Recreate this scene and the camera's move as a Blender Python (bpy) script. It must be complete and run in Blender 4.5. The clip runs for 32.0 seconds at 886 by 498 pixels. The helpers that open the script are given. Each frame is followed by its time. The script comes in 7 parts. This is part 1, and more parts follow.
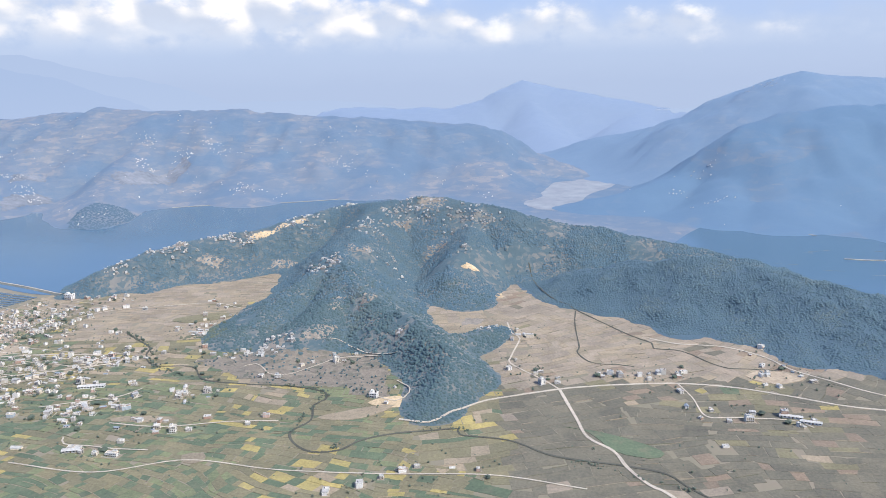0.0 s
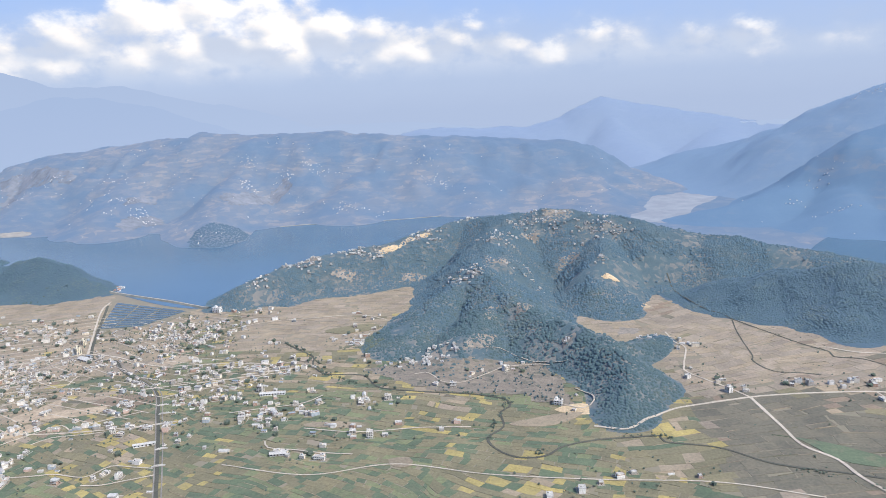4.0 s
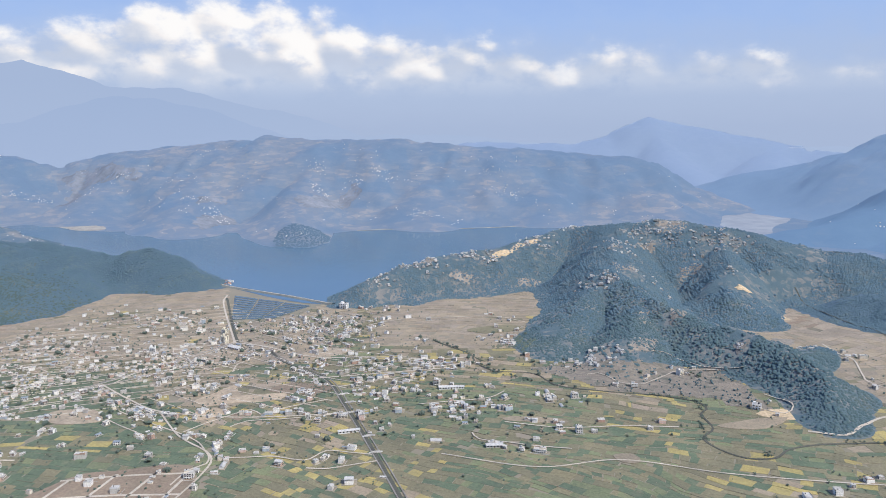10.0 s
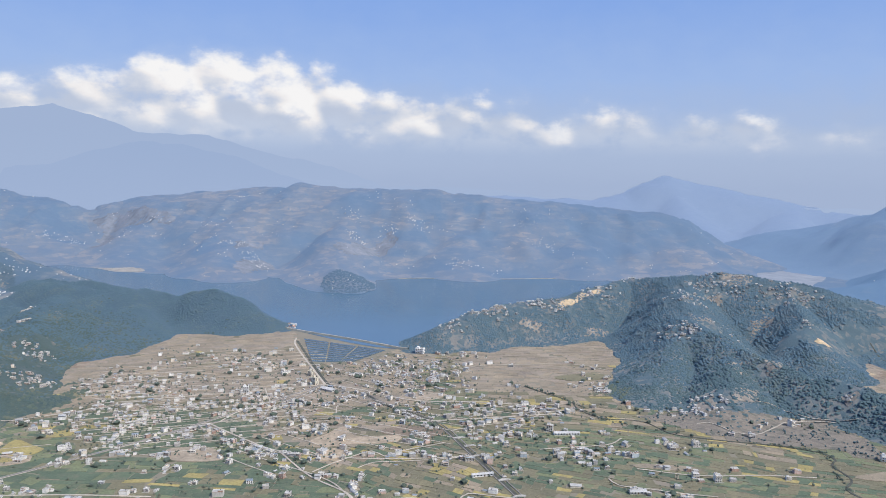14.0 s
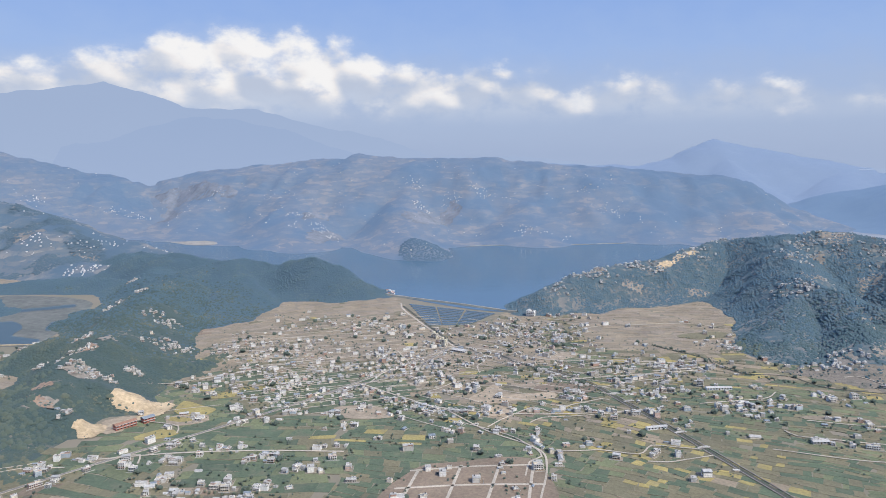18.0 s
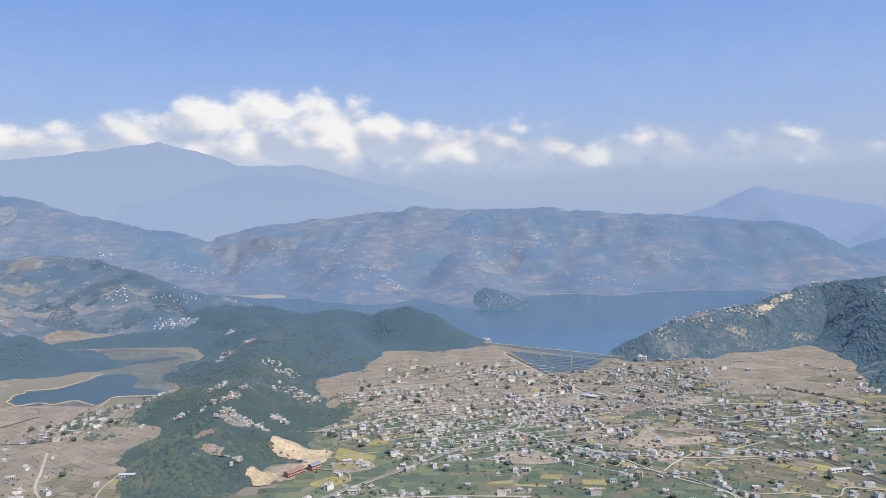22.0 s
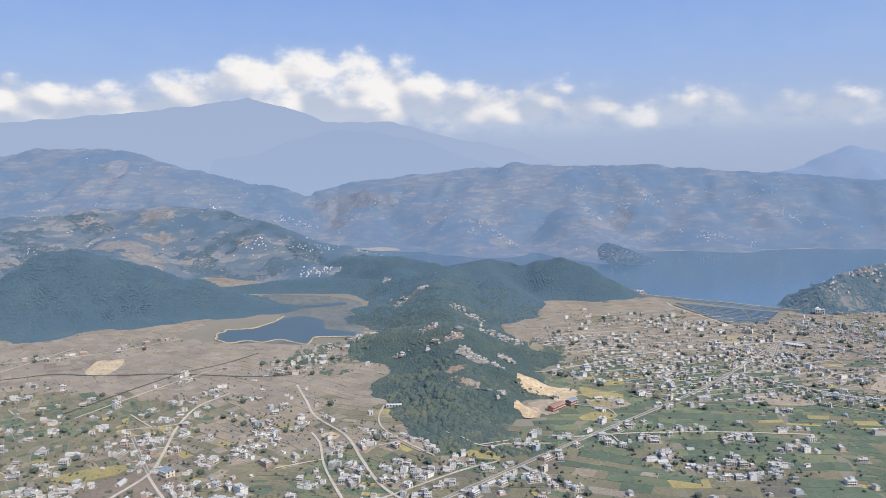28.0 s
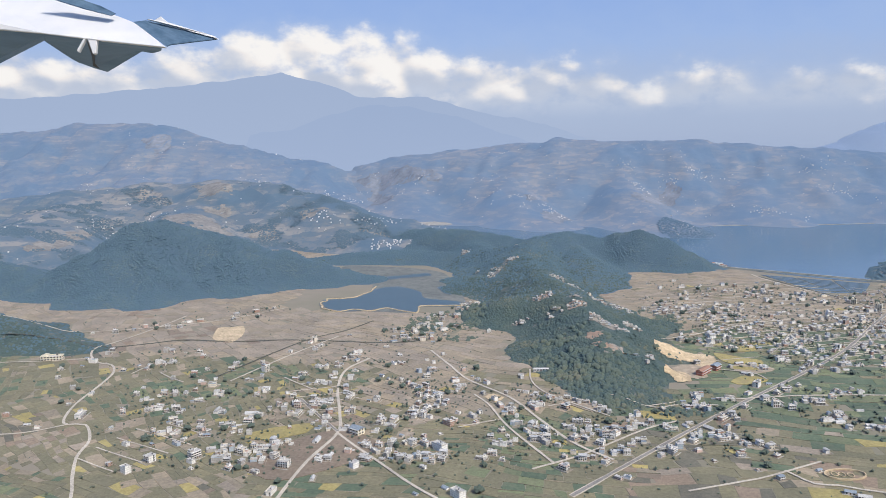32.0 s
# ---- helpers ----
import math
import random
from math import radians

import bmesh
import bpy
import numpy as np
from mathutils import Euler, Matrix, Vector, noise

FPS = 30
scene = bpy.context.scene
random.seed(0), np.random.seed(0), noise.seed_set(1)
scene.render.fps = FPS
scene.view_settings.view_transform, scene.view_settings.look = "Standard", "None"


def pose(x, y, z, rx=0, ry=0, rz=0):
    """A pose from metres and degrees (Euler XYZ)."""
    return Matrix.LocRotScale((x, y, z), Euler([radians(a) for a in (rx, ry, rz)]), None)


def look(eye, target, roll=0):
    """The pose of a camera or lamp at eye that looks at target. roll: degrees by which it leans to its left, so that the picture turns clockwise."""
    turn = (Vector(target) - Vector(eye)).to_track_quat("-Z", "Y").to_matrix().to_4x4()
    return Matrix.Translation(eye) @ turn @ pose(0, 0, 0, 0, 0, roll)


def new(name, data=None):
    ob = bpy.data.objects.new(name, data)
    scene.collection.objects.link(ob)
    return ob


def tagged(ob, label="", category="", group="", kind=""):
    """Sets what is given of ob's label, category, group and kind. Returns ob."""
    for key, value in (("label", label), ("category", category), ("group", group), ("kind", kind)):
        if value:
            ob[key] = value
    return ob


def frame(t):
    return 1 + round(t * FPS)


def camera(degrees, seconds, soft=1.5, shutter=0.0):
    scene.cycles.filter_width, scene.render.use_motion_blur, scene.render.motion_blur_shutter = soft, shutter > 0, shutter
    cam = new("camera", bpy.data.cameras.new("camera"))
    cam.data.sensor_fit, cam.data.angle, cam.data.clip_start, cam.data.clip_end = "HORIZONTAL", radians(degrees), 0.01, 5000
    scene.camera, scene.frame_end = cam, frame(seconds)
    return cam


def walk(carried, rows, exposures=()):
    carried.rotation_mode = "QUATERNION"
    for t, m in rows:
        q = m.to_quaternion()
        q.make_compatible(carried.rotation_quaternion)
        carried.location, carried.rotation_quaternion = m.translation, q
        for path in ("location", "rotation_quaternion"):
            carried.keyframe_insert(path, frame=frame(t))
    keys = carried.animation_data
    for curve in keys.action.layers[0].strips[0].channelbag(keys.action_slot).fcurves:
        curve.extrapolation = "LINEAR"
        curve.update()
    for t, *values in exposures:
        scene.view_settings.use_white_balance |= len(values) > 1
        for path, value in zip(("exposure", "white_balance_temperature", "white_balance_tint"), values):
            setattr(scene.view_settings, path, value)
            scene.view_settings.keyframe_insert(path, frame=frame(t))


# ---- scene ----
cam = camera(63.5, 32.0, soft=0.9)
METRES, EYE, TILT, LEAN, TURN = 1200.0, 345.0, -12.9, 0.9, 0.0
ROWS = [
    (0.0, 0.0, 0.0, 0.0, 0.0, 0.0, -0.0),
    (0.5, -0.0148, 0.0002, -0.0019, 0.36, 0.32, 0.17),
    (1.0, -0.0294, 0.0006, -0.0038, 0.76, 0.74, 0.35),
    (1.5, -0.0442, 0.0005, -0.0059, 1.14, 1.27, 0.49),
    (2.0, -0.0591, 0.0006, -0.0072, 1.59, 1.75, 0.57),
    (2.5, -0.0743, 0.0005, -0.0089, 2.19, 2.12, 0.53),
    (3.0, -0.0887, -0.0001, -0.011, 2.99, 2.24, 0.53),
    (3.5, -0.1037, -0.0001, -0.0127, 3.82, 2.06, 0.53),
    (4.0, -0.1187, -0.0006, -0.0147, 4.52, 1.77, 0.63),
    (4.5, -0.1335, -0.001, -0.0165, 4.97, 1.46, 0.82),
    (6.5, -0.1929, -0.0018, -0.0252, 3.92, 1.78, 0.64),
    (7.0, -0.2079, -0.0023, -0.0272, 3.57, 1.88, 0.31),
    (7.5, -0.223, -0.0028, -0.0292, 3.42, 1.98, -0.09),
    (8.0, -0.2381, -0.004, -0.0312, 3.47, 2.15, -0.52),
    (8.5, -0.2534, -0.0044, -0.0332, 3.73, 2.38, -0.91),
    (9.0, -0.268, -0.0051, -0.0349, 4.13, 2.67, -1.23),
    (9.5, -0.2839, -0.0064, -0.0368, 4.48, 2.96, -1.52),
    (10.0, -0.299, -0.0072, -0.0388, 4.86, 3.19, -1.68),
    (10.5, -0.3145, -0.0081, -0.0404, 5.14, 3.32, -1.82),
    (11.0, -0.3296, -0.0089, -0.043, 5.39, 3.48, -1.91),
    (11.5, -0.3449, -0.0102, -0.045, 5.53, 3.61, -2.01),
    (12.0, -0.3601, -0.0112, -0.0473, 5.53, 3.99, -2.17),
    (12.5, -0.3755, -0.0122, -0.0496, 5.3, 4.74, -2.37),
    (13.0, -0.3906, -0.0132, -0.0521, 4.9, 5.92, -2.6),
    (13.5, -0.406, -0.014, -0.0536, 4.46, 7.02, -2.84),
    (14.0, -0.4215, -0.0159, -0.056, 4.17, 7.56, -3.01),
    (14.5, -0.4368, -0.0174, -0.0583, 4.12, 7.32, -3.04),
    (16.5, -0.4984, -0.0225, -0.0676, 4.88, 5.63, -2.68),
    (17.0, -0.514, -0.0242, -0.0697, 5.23, 5.46, -2.49),
    (17.5, -0.5299, -0.0259, -0.0719, 5.63, 5.3, -2.3),
    (18.0, -0.5453, -0.0276, -0.0743, 6.05, 5.27, -2.03),
    (18.5, -0.5613, -0.0295, -0.076, 6.36, 5.32, -1.82),
    (19.0, -0.5771, -0.0316, -0.0777, 6.57, 5.57, -1.65),
    (19.5, -0.5926, -0.0335, -0.0798, 6.73, 6.08, -1.43),
    (20.0, -0.6083, -0.0351, -0.0818, 6.87, 6.8, -1.32),
    (20.5, -0.6239, -0.0373, -0.0831, 7.01, 7.64, -1.25),
    (21.0, -0.6396, -0.0396, -0.0848, 7.2, 8.48, -1.23),
    (21.5, -0.6553, -0.0421, -0.0869, 7.42, 9.15, -1.27),
    (22.0, -0.671, -0.0442, -0.0885, 7.69, 9.54, -1.32),
    (22.5, -0.6867, -0.047, -0.0904, 7.99, 9.71, -1.42),
    (23.0, -0.7024, -0.0496, -0.0924, 8.34, 9.76, -1.52),
    (23.5, -0.7179, -0.0521, -0.0943, 8.75, 9.72, -1.58),
    (24.0, -0.7338, -0.0551, -0.0965, 9.16, 9.61, -1.67),
    (24.5, -0.7493, -0.0583, -0.0988, 9.56, 9.33, -1.78),
    (25.0, -0.7649, -0.0613, -0.1009, 9.9, 8.93, -1.89),
    (25.5, -0.7806, -0.0644, -0.103, 10.14, 8.45, -2.0),
    (27.5, -0.842, -0.0782, -0.1113, 10.8, 6.65, -2.42),
    (28.0, -0.8575, -0.0815, -0.1135, 10.91, 6.32, -2.48),
    (28.5, -0.873, -0.0848, -0.1155, 10.99, 6.07, -2.51),
    (29.0, -0.8886, -0.0887, -0.1177, 11.05, 5.84, -2.55),
    (29.5, -0.9042, -0.0923, -0.12, 11.09, 5.52, -2.62),
    (30.0, -0.9197, -0.0961, -0.1221, 11.11, 5.12, -2.7),
    (30.5, -0.9352, -0.0998, -0.1242, 11.11, 4.72, -2.76),
    (31.0, -0.9506, -0.1037, -0.1264, 11.15, 4.49, -2.77),
    (31.5, -0.9662, -0.1075, -0.1285, 11.2, 4.45, -2.73),
    (32.0, -0.9817, -0.1115, -0.1307, 11.27, 4.57, -2.67),
]
walk(cam, [(t, pose(0, 0, EYE, TILT, LEAN, TURN) @ pose(METRES * x, METRES * y, METRES * z, 90 + pitch, roll, yaw)) for t, x, y, z, yaw, pitch, roll in ROWS],
     exposures=[(0.0, 0.68, 6450, 10), (4.0, 0.59, 6450, 10), (7.0, 0.56, 6430, 10), (10.0, 0.44, 6400, 10), (14.0, 0.35, 6350, 10), (25.0, 0.33, 6350, 10), (32.0, 0.35, 6500, 10)])

# The aircraft's straight, slowly sinking line past the valley.
# ---- light: clear winter forenoon, hazy air, sun from the right and a little behind ----
SUN_EL, SUN_AZ = radians(46), radians(126)      # azimuth clockwise from +y
sun = new("sun", bpy.data.lights.new("sun", "SUN"))
sun.data.energy, sun.data.angle, sun.data.color = 2.85, radians(0.6), (1.0, 0.92, 0.80)
sun.matrix_world = look((0, 0, 900), (-math.sin(SUN_AZ) * math.cos(SUN_EL), -math.cos(SUN_AZ) * math.cos(SUN_EL), 900 - math.sin(SUN_EL)))

world = bpy.data.worlds.new("hazy_sky")
scene.world = world
world.use_nodes = True
WN, WL = world.node_tree.nodes, world.node_tree.links
WN.clear()


def wnode(kind, **kw):
    n = WN.new(kind)
    for k, v in kw.items():
        if k == "operation":
            n.operation = v
    return n


def wmath(op, a, b=None, c=None):
    n = WN.new("ShaderNodeMath")
    n.operation = op
    for i, v in enumerate((a, b, c)):
        if v is None:
            continue
        if isinstance(v, (int, float)):
            n.inputs[i].default_value = v
        else:
            WL.new(v, n.inputs[i])
    return n.outputs[0]


def wstep(value, lo, hi):
    n = WN.new("ShaderNodeMapRange")
    n.interpolation_type = "SMOOTHSTEP"
    n.inputs["From Min"].default_value, n.inputs["From Max"].default_value = lo, hi
    WL.new(value, n.inputs["Value"])
    return n.outputs["Result"]


def wramp(value, stops):
    n = WN.new("ShaderNodeValToRGB")
    els = n.color_ramp.elements
    for i, (p, c) in enumerate(stops):
        e = els[i] if i < 2 else els.new(p)
        e.position, e.color = p, (*(c if isinstance(c, tuple) else (c, c, c)), 1)
    WL.new(value, n.inputs[0])
    return n.outputs[0]


sky = WN.new("ShaderNodeTexSky")
sky.sky_type, sky.sun_disc = "NISHITA", False
sky.sun_elevation, sky.sun_rotation = SUN_EL, SUN_AZ
sky.altitude, sky.air_density, sky.dust_density, sky.ozone_density = 1200, 1.0, 4.0, 3.0
way = WN.new("ShaderNodeTexCoord").outputs["Generated"]
sep = WN.new("ShaderNodeSeparateXYZ")
WL.new(way, sep.inputs[0])
azim = wmath("MULTIPLY", wmath("ARCTAN2", sep.outputs[0], sep.outputs[1]), 57.2958)   # degrees, right positive
elev = wmath("MULTIPLY", wmath("ARCSINE", sep.outputs[2]), 57.2958)


def wnoise(scale, detail, rough=0.6):
    vec = WN.new("ShaderNodeVectorMath")
    vec.operation = "MULTIPLY"
    vec.inputs[1].default_value = (1.0, 1.0, 1.7)
    WL.new(way, vec.inputs[0])
    n = WN.new("ShaderNodeTexNoise")
    n.inputs["Scale"].default_value, n.inputs["Detail"].default_value, n.inputs["Roughness"].default_value = scale, detail, rough
    WL.new(vec.outputs[0], n.inputs["Vector"])
    return n.outputs["Fac"]


def billow(scale, shift=(0.0, 0.0, 0.0), soft=0.5):
    """Rounded heaps: 0 between them, towards 1 at their middle."""
    vec = WN.new("ShaderNodeVectorMath")
    vec.operation = "MULTIPLY_ADD"
    vec.inputs[1].default_value, vec.inputs[2].default_value = (1.0, 1.0, 1.35), shift
    WL.new(way, vec.inputs[0])
    n = WN.new("ShaderNodeTexVoronoi")
    n.feature = "SMOOTH_F1"
    n.inputs["Scale"].default_value, n.inputs["Smoothness"].default_value = scale, soft
    WL.new(vec.outputs[0], n.inputs["Vector"])
    return wmath("SUBTRACT", 1.0, n.outputs["Distance"])


puff, wisp = wnoise(20, 9, 0.55), wnoise(70, 5)
heaps = wmath("ADD", wmath("ADD", wmath("MULTIPLY", wmath("SUBTRACT", billow(17), 0.52), 2.6), wmath("MULTIPLY", wmath("SUBTRACT", billow(44), 0.55), 1.1)), wmath("MULTIPLY", wmath("SUBTRACT", wisp, 0.5), 1.6))
# height of the cloud tops along the horizon, in degrees / 12, from azimuth -60 to +60
along = wmath("ADD", wmath("DIVIDE", azim, 120), 0.5)
tops = wmath("MULTIPLY", wramp(along, [(0.0, 0.40), (0.10, 0.50), (0.155, 0.55), (0.21, 0.54), (0.225, 0.60), (0.25, 0.62), (0.285, 0.74), (0.30, 0.79), (0.34, 0.77), (0.375, 0.70), (0.395, 0.66),
                                       (0.42, 0.58), (0.445, 0.56), (0.475, 0.53), (0.512, 0.50), (0.525, 0.40), (0.54, 0.47), (0.574, 0.51), (0.60, 0.40), (0.632, 0.43), (0.69, 0.36), (0.75, 0.32), (1.0, 0.28)]), 12.0)
under_top = wstep(wmath("ADD", wmath("SUBTRACT", tops, elev), heaps), -0.35, 1.15)
over_base = wstep(wmath("ADD", elev, wmath("MULTIPLY", heaps, 0.8)), 2.6, 5.2)
thin = wmath("ADD", wmath("MULTIPLY", wstep(puff, 0.30, 0.52), 0.55), 0.42)
thinner = wmath("SUBTRACT", 1.0, wmath("MULTIPLY", wstep(azim, -9.0, 20.0), 0.2))
cloud_fac = wmath("MULTIPLY", wmath("MULTIPLY", wmath("MULTIPLY", under_top, over_base), thin), thinner)
mist = wmath("MULTIPLY", wmath("MULTIPLY", wstep(wmath("ADD", wmath("SUBTRACT", tops, elev), wmath("MULTIPLY", heaps, 0.7)), -1.2, 2.2), wstep(elev, 2.0, 4.6)), wmath("MULTIPLY", wstep(puff, 0.30, 0.56), 0.62))
# the side of each heap towards the sun is whiter
lit = wmath("ADD", wmath("MULTIPLY", wmath("SUBTRACT", billow(17), billow(17, (0.012, 0.0, 0.016))), 2.2), wmath("MULTIPLY", wmath("SUBTRACT", puff, 0.5), 1.2))
bright = wramp(wstep(wmath("ADD", wmath("MULTIPLY", wmath("SUBTRACT", elev, 4.4), 0.22), lit), -0.25, 0.75),
               [(0.0, (0.40, 0.445, 0.54)), (0.4, (0.54, 0.555, 0.60)), (0.75, (0.68, 0.655, 0.645)), (1.0, (0.74, 0.72, 0.70))])
veil = wmath("ADD", wmath("MULTIPLY", wstep(elev, 42.0, 16.0), 0.90), 0.05)
haze_tint = wramp(wmath("DIVIDE", wmath("ADD", elev, wmath("MULTIPLY", wmath("SUBTRACT", puff, 0.5), 3.0)), 24.0),
                  [(0.0, (0.300, 0.366, 0.510)), (0.17, (0.318, 0.385, 0.530)), (0.34, (0.268, 0.372, 0.600)), (0.62, (0.180, 0.300, 0.600)), (1.0, (0.120, 0.235, 0.540))])


def wback(colour, strength):
    n = WN.new("ShaderNodeBackground")
    n.inputs["Strength"].default_value = strength
    if isinstance(colour, tuple):
        n.inputs["Color"].default_value = (*colour, 1)
    else:
        WL.new(colour, n.inputs["Color"])
    return n.outputs[0]


def wmix(fac, a, b):
    n = WN.new("ShaderNodeMixShader")
    WL.new(fac, n.inputs[0]), WL.new(a, n.inputs[1]), WL.new(b, n.inputs[2])
    return n.outputs[0]


SKY = 0.15
hazed = wmix(veil, wback(sky.outputs[0], SKY), wback(haze_tint, 1.0))
out = WN.new("ShaderNodeOutputWorld")
WL.new(wmix(cloud_fac, wmix(mist, hazed, wback((0.50, 0.535, 0.60), 1.0)), wback(bright, 1.0)), out.inputs["Surface"])

# ---- materials ----
RNG = np.random.default_rng(7)


class Look:
    """A node material under construction."""

    def __init__(self, name, rough=0.9, sheen=0.0, tint=(0.75, 0.85, 1.0), spec=0.3):
        self.mat = bpy.data.materials.new(name)
        self.mat.use_nodes = True
        self.nodes, self.links = self.mat.node_tree.nodes, self.mat.node_tree.links
        self.bsdf = self.nodes["Principled BSDF"]
        self.bsdf.inputs["Roughness"].default_value = rough
        self.bsdf.inputs["Specular IOR Level"].default_value = spec
        self.bsdf.inputs["Sheen Weight"].default_value = sheen
        self.bsdf.inputs["Sheen Roughness"].default_value = 0.9
        self.bsdf.inputs["Sheen Tint"].default_value = (*tint, 1)
        self.place = self.nodes.new("ShaderNodeTexCoord").outputs["Object"]

    def noise(self, scale, detail=4, rough=0.6, stretch=None):
        n = self.nodes.new("ShaderNodeTexNoise")
        n.inputs["Scale"].default_value, n.inputs["Detail"].default_value, n.inputs["Roughness"].default_value = scale, detail, rough
        if stretch:
            m = self.nodes.new("ShaderNodeMapping")
            m.inputs["Scale"].default_value, m.inputs["Rotation"].default_value = stretch[:3], (0, 0, stretch[3] if len(stretch) > 3 else 0)
            self.links.new(self.place, m.inputs[0]), self.links.new(m.outputs[0], n.inputs["Vector"])
        else:
            self.links.new(self.place, n.inputs["Vector"])
        return n.outputs["Fac"]

    def cells(self, scale, stretch=(1, 1, 0.001)):
        m = self.nodes.new("ShaderNodeMapping")
        m.inputs["Scale"].default_value = stretch
        n = self.nodes.new("ShaderNodeTexVoronoi")
        n.inputs["Scale"].default_value = scale
        self.links.new(self.place, m.inputs[0]), self.links.new(m.outputs[0], n.inputs["Vector"])
        s = self.nodes.new("ShaderNodeSeparateXYZ")
        self.links.new(n.outputs["Color"], s.inputs[0])
        return s.outputs[0]

    def island(self):
        return self.nodes.new("ShaderNodeNewGeometry").outputs["Random Per Island"]

    def each(self):
        return self.nodes.new("ShaderNodeObjectInfo").outputs["Random"]

    def ramp(self, value, stops, hard=False):
        n = self.nodes.new("ShaderNodeValToRGB")
        els = n.color_ramp.elements
        if hard:
            n.color_ramp.interpolation = "CONSTANT"
        for i, (p, c) in enumerate(stops):
            e = els[i] if i < 2 else els.new(p)
            e.position, e.color = p, (*(c if isinstance(c, tuple) else (c, c, c)), 1)
        self.links.new(value, n.inputs[0])
        return n.outputs[0]

    def mix(self, fac, a, b, mode="MIX"):
        n = self.nodes.new("ShaderNodeMix")
        n.data_type, n.blend_type = "RGBA", mode
        for sock, v in ((n.inputs["Factor"], fac), (n.inputs["A"], a), (n.inputs["B"], b)):
            if isinstance(v, (int, float)):
                sock.default_value = v
            elif isinstance(v, tuple):
                sock.default_value = (*v, 1)
            else:
                self.links.new(v, sock)
        for sock, v in ((n.inputs[6], a), (n.inputs[7], b)):
            if isinstance(v, tuple):
                sock.default_value = (*v, 1)
            else:
                self.links.new(v, sock)
        return n.outputs[2]

    def math(self, op, a, b):
        n = self.nodes.new("ShaderNodeMath")
        n.operation = op
        for i, v in enumerate((a, b)):
            if isinstance(v, (int, float)):
                n.inputs[i].default_value = v
            else:
                self.links.new(v, n.inputs[i])
        return n.outputs[0]

    def bump(self, height, strength, distance):
        n = self.nodes.new("ShaderNodeBump")
        n.inputs["Strength"].default_value, n.inputs["Distance"].default_value = strength, distance
        self.links.new(height, n.inputs["Height"]), self.links.new(n.outputs[0], self.bsdf.inputs["Normal"])

    def soften(self, share):
        """Leaves face all ways: turn the shading partly towards the sky."""
        n = self.nodes.new("ShaderNodeMix")
        n.data_type = "VECTOR"
        n.inputs["Factor"].default_value = share
        n.inputs[5].default_value = (0, 0, 1)
        link = self.bsdf.inputs["Normal"].links
        src = link[0].from_socket if link else self.nodes.new("ShaderNodeNewGeometry").outputs["Normal"]
        self.links.new(src, n.inputs[4])
        unit = self.nodes.new("ShaderNodeVectorMath")
        unit.operation = "NORMALIZE"
        self.links.new(n.outputs[1], unit.inputs[0]), self.links.new(unit.outputs[0], self.bsdf.inputs["Normal"])

    def done(self, colour):
        if isinstance(colour, tuple):
            self.bsdf.inputs["Base Color"].default_value = (*colour, 1)
        else:
            self.links.new(colour, self.bsdf.inputs["Base Color"])
        return self.mat


def earth(name, colours, fine=0.35, coarse=0.02, rough=0.95, sheen=0.06, own=None, bump=0.3):
    """Soil, crops and stubble: two scales of mottling, and a tone of its own for each plot."""
    k = Look(name, rough, sheen)
    k.place = k.nodes.new("ShaderNodeNewGeometry").outputs["Position"]
    a, b = k.noise(fine, 5, 0.7), k.noise(coarse, 3)
    lo, hi = tuple(0.70 * c for c in colours[0]), tuple(1.20 * c for c in colours[1])
    mottled = k.mix(k.ramp(k.math("ADD", k.math("MULTIPLY", a, 0.6), k.math("MULTIPLY", b, 0.4)), [(0.34, 0.0), (0.66, 1.0)]), lo, hi)
    if own:
        mottled = k.mix(k.ramp(k.noise(0.06, 4, 0.6), [(0.50, 0.0), (0.72, 0.45)]), mottled, (0.21, 0.185, 0.125))
    if own:
        tone = k.ramp(k.island() if own == "island" else k.each(), [(0.0, (0.86, 0.87, 0.88)), (0.5, (1.0, 1.0, 1.0)), (1.0, (1.12, 1.09, 1.06))])
        mottled = k.mix(1.0, mottled, tone, "MULTIPLY")
    if bump:
        k.bump(a, bump, 0.6)
    return k.done(mottled)


CROPS = {
    "young_wheat": ((0.150, 0.178, 0.092), (0.184, 0.208, 0.106)),
    "vegetable_green": ((0.088, 0.130, 0.078), (0.117, 0.156, 0.090)),
    "olive_grass": ((0.176, 0.163, 0.094), (0.216, 0.196, 0.113)),
    "mustard": ((0.345, 0.287, 0.103), (0.416, 0.343, 0.126)),
    "stubble": ((0.287, 0.237, 0.163), (0.341, 0.281, 0.197)),
    "fallow": ((0.284, 0.238, 0.180), (0.341, 0.283, 0.213)),
    "ploughed": ((0.222, 0.168, 0.118), (0.271, 0.208, 0.147)),
    "damp_stubble": ((0.130, 0.122, 0.088), (0.164, 0.151, 0.108)),
}
crop_each = {n: earth(n, c, own="each") for n, c in CROPS.items()}
crop_many = {n: earth(n + "_far", c, own="island") for n, c in CROPS.items()}

k = Look("valley_floor", 0.95, 0.1)
zone = k.ramp(k.noise(0.004, 4), [(0.40, 0.0), (0.60, 1.0)])
ground_mat = k.done(k.mix(k.noise(0.25, 6, 0.7), k.mix(zone, (0.16, 0.15, 0.085), (0.24, 0.195, 0.14)), k.mix(k.noise(0.03, 4), (0.20, 0.19, 0.12), (0.30, 0.25, 0.18))))

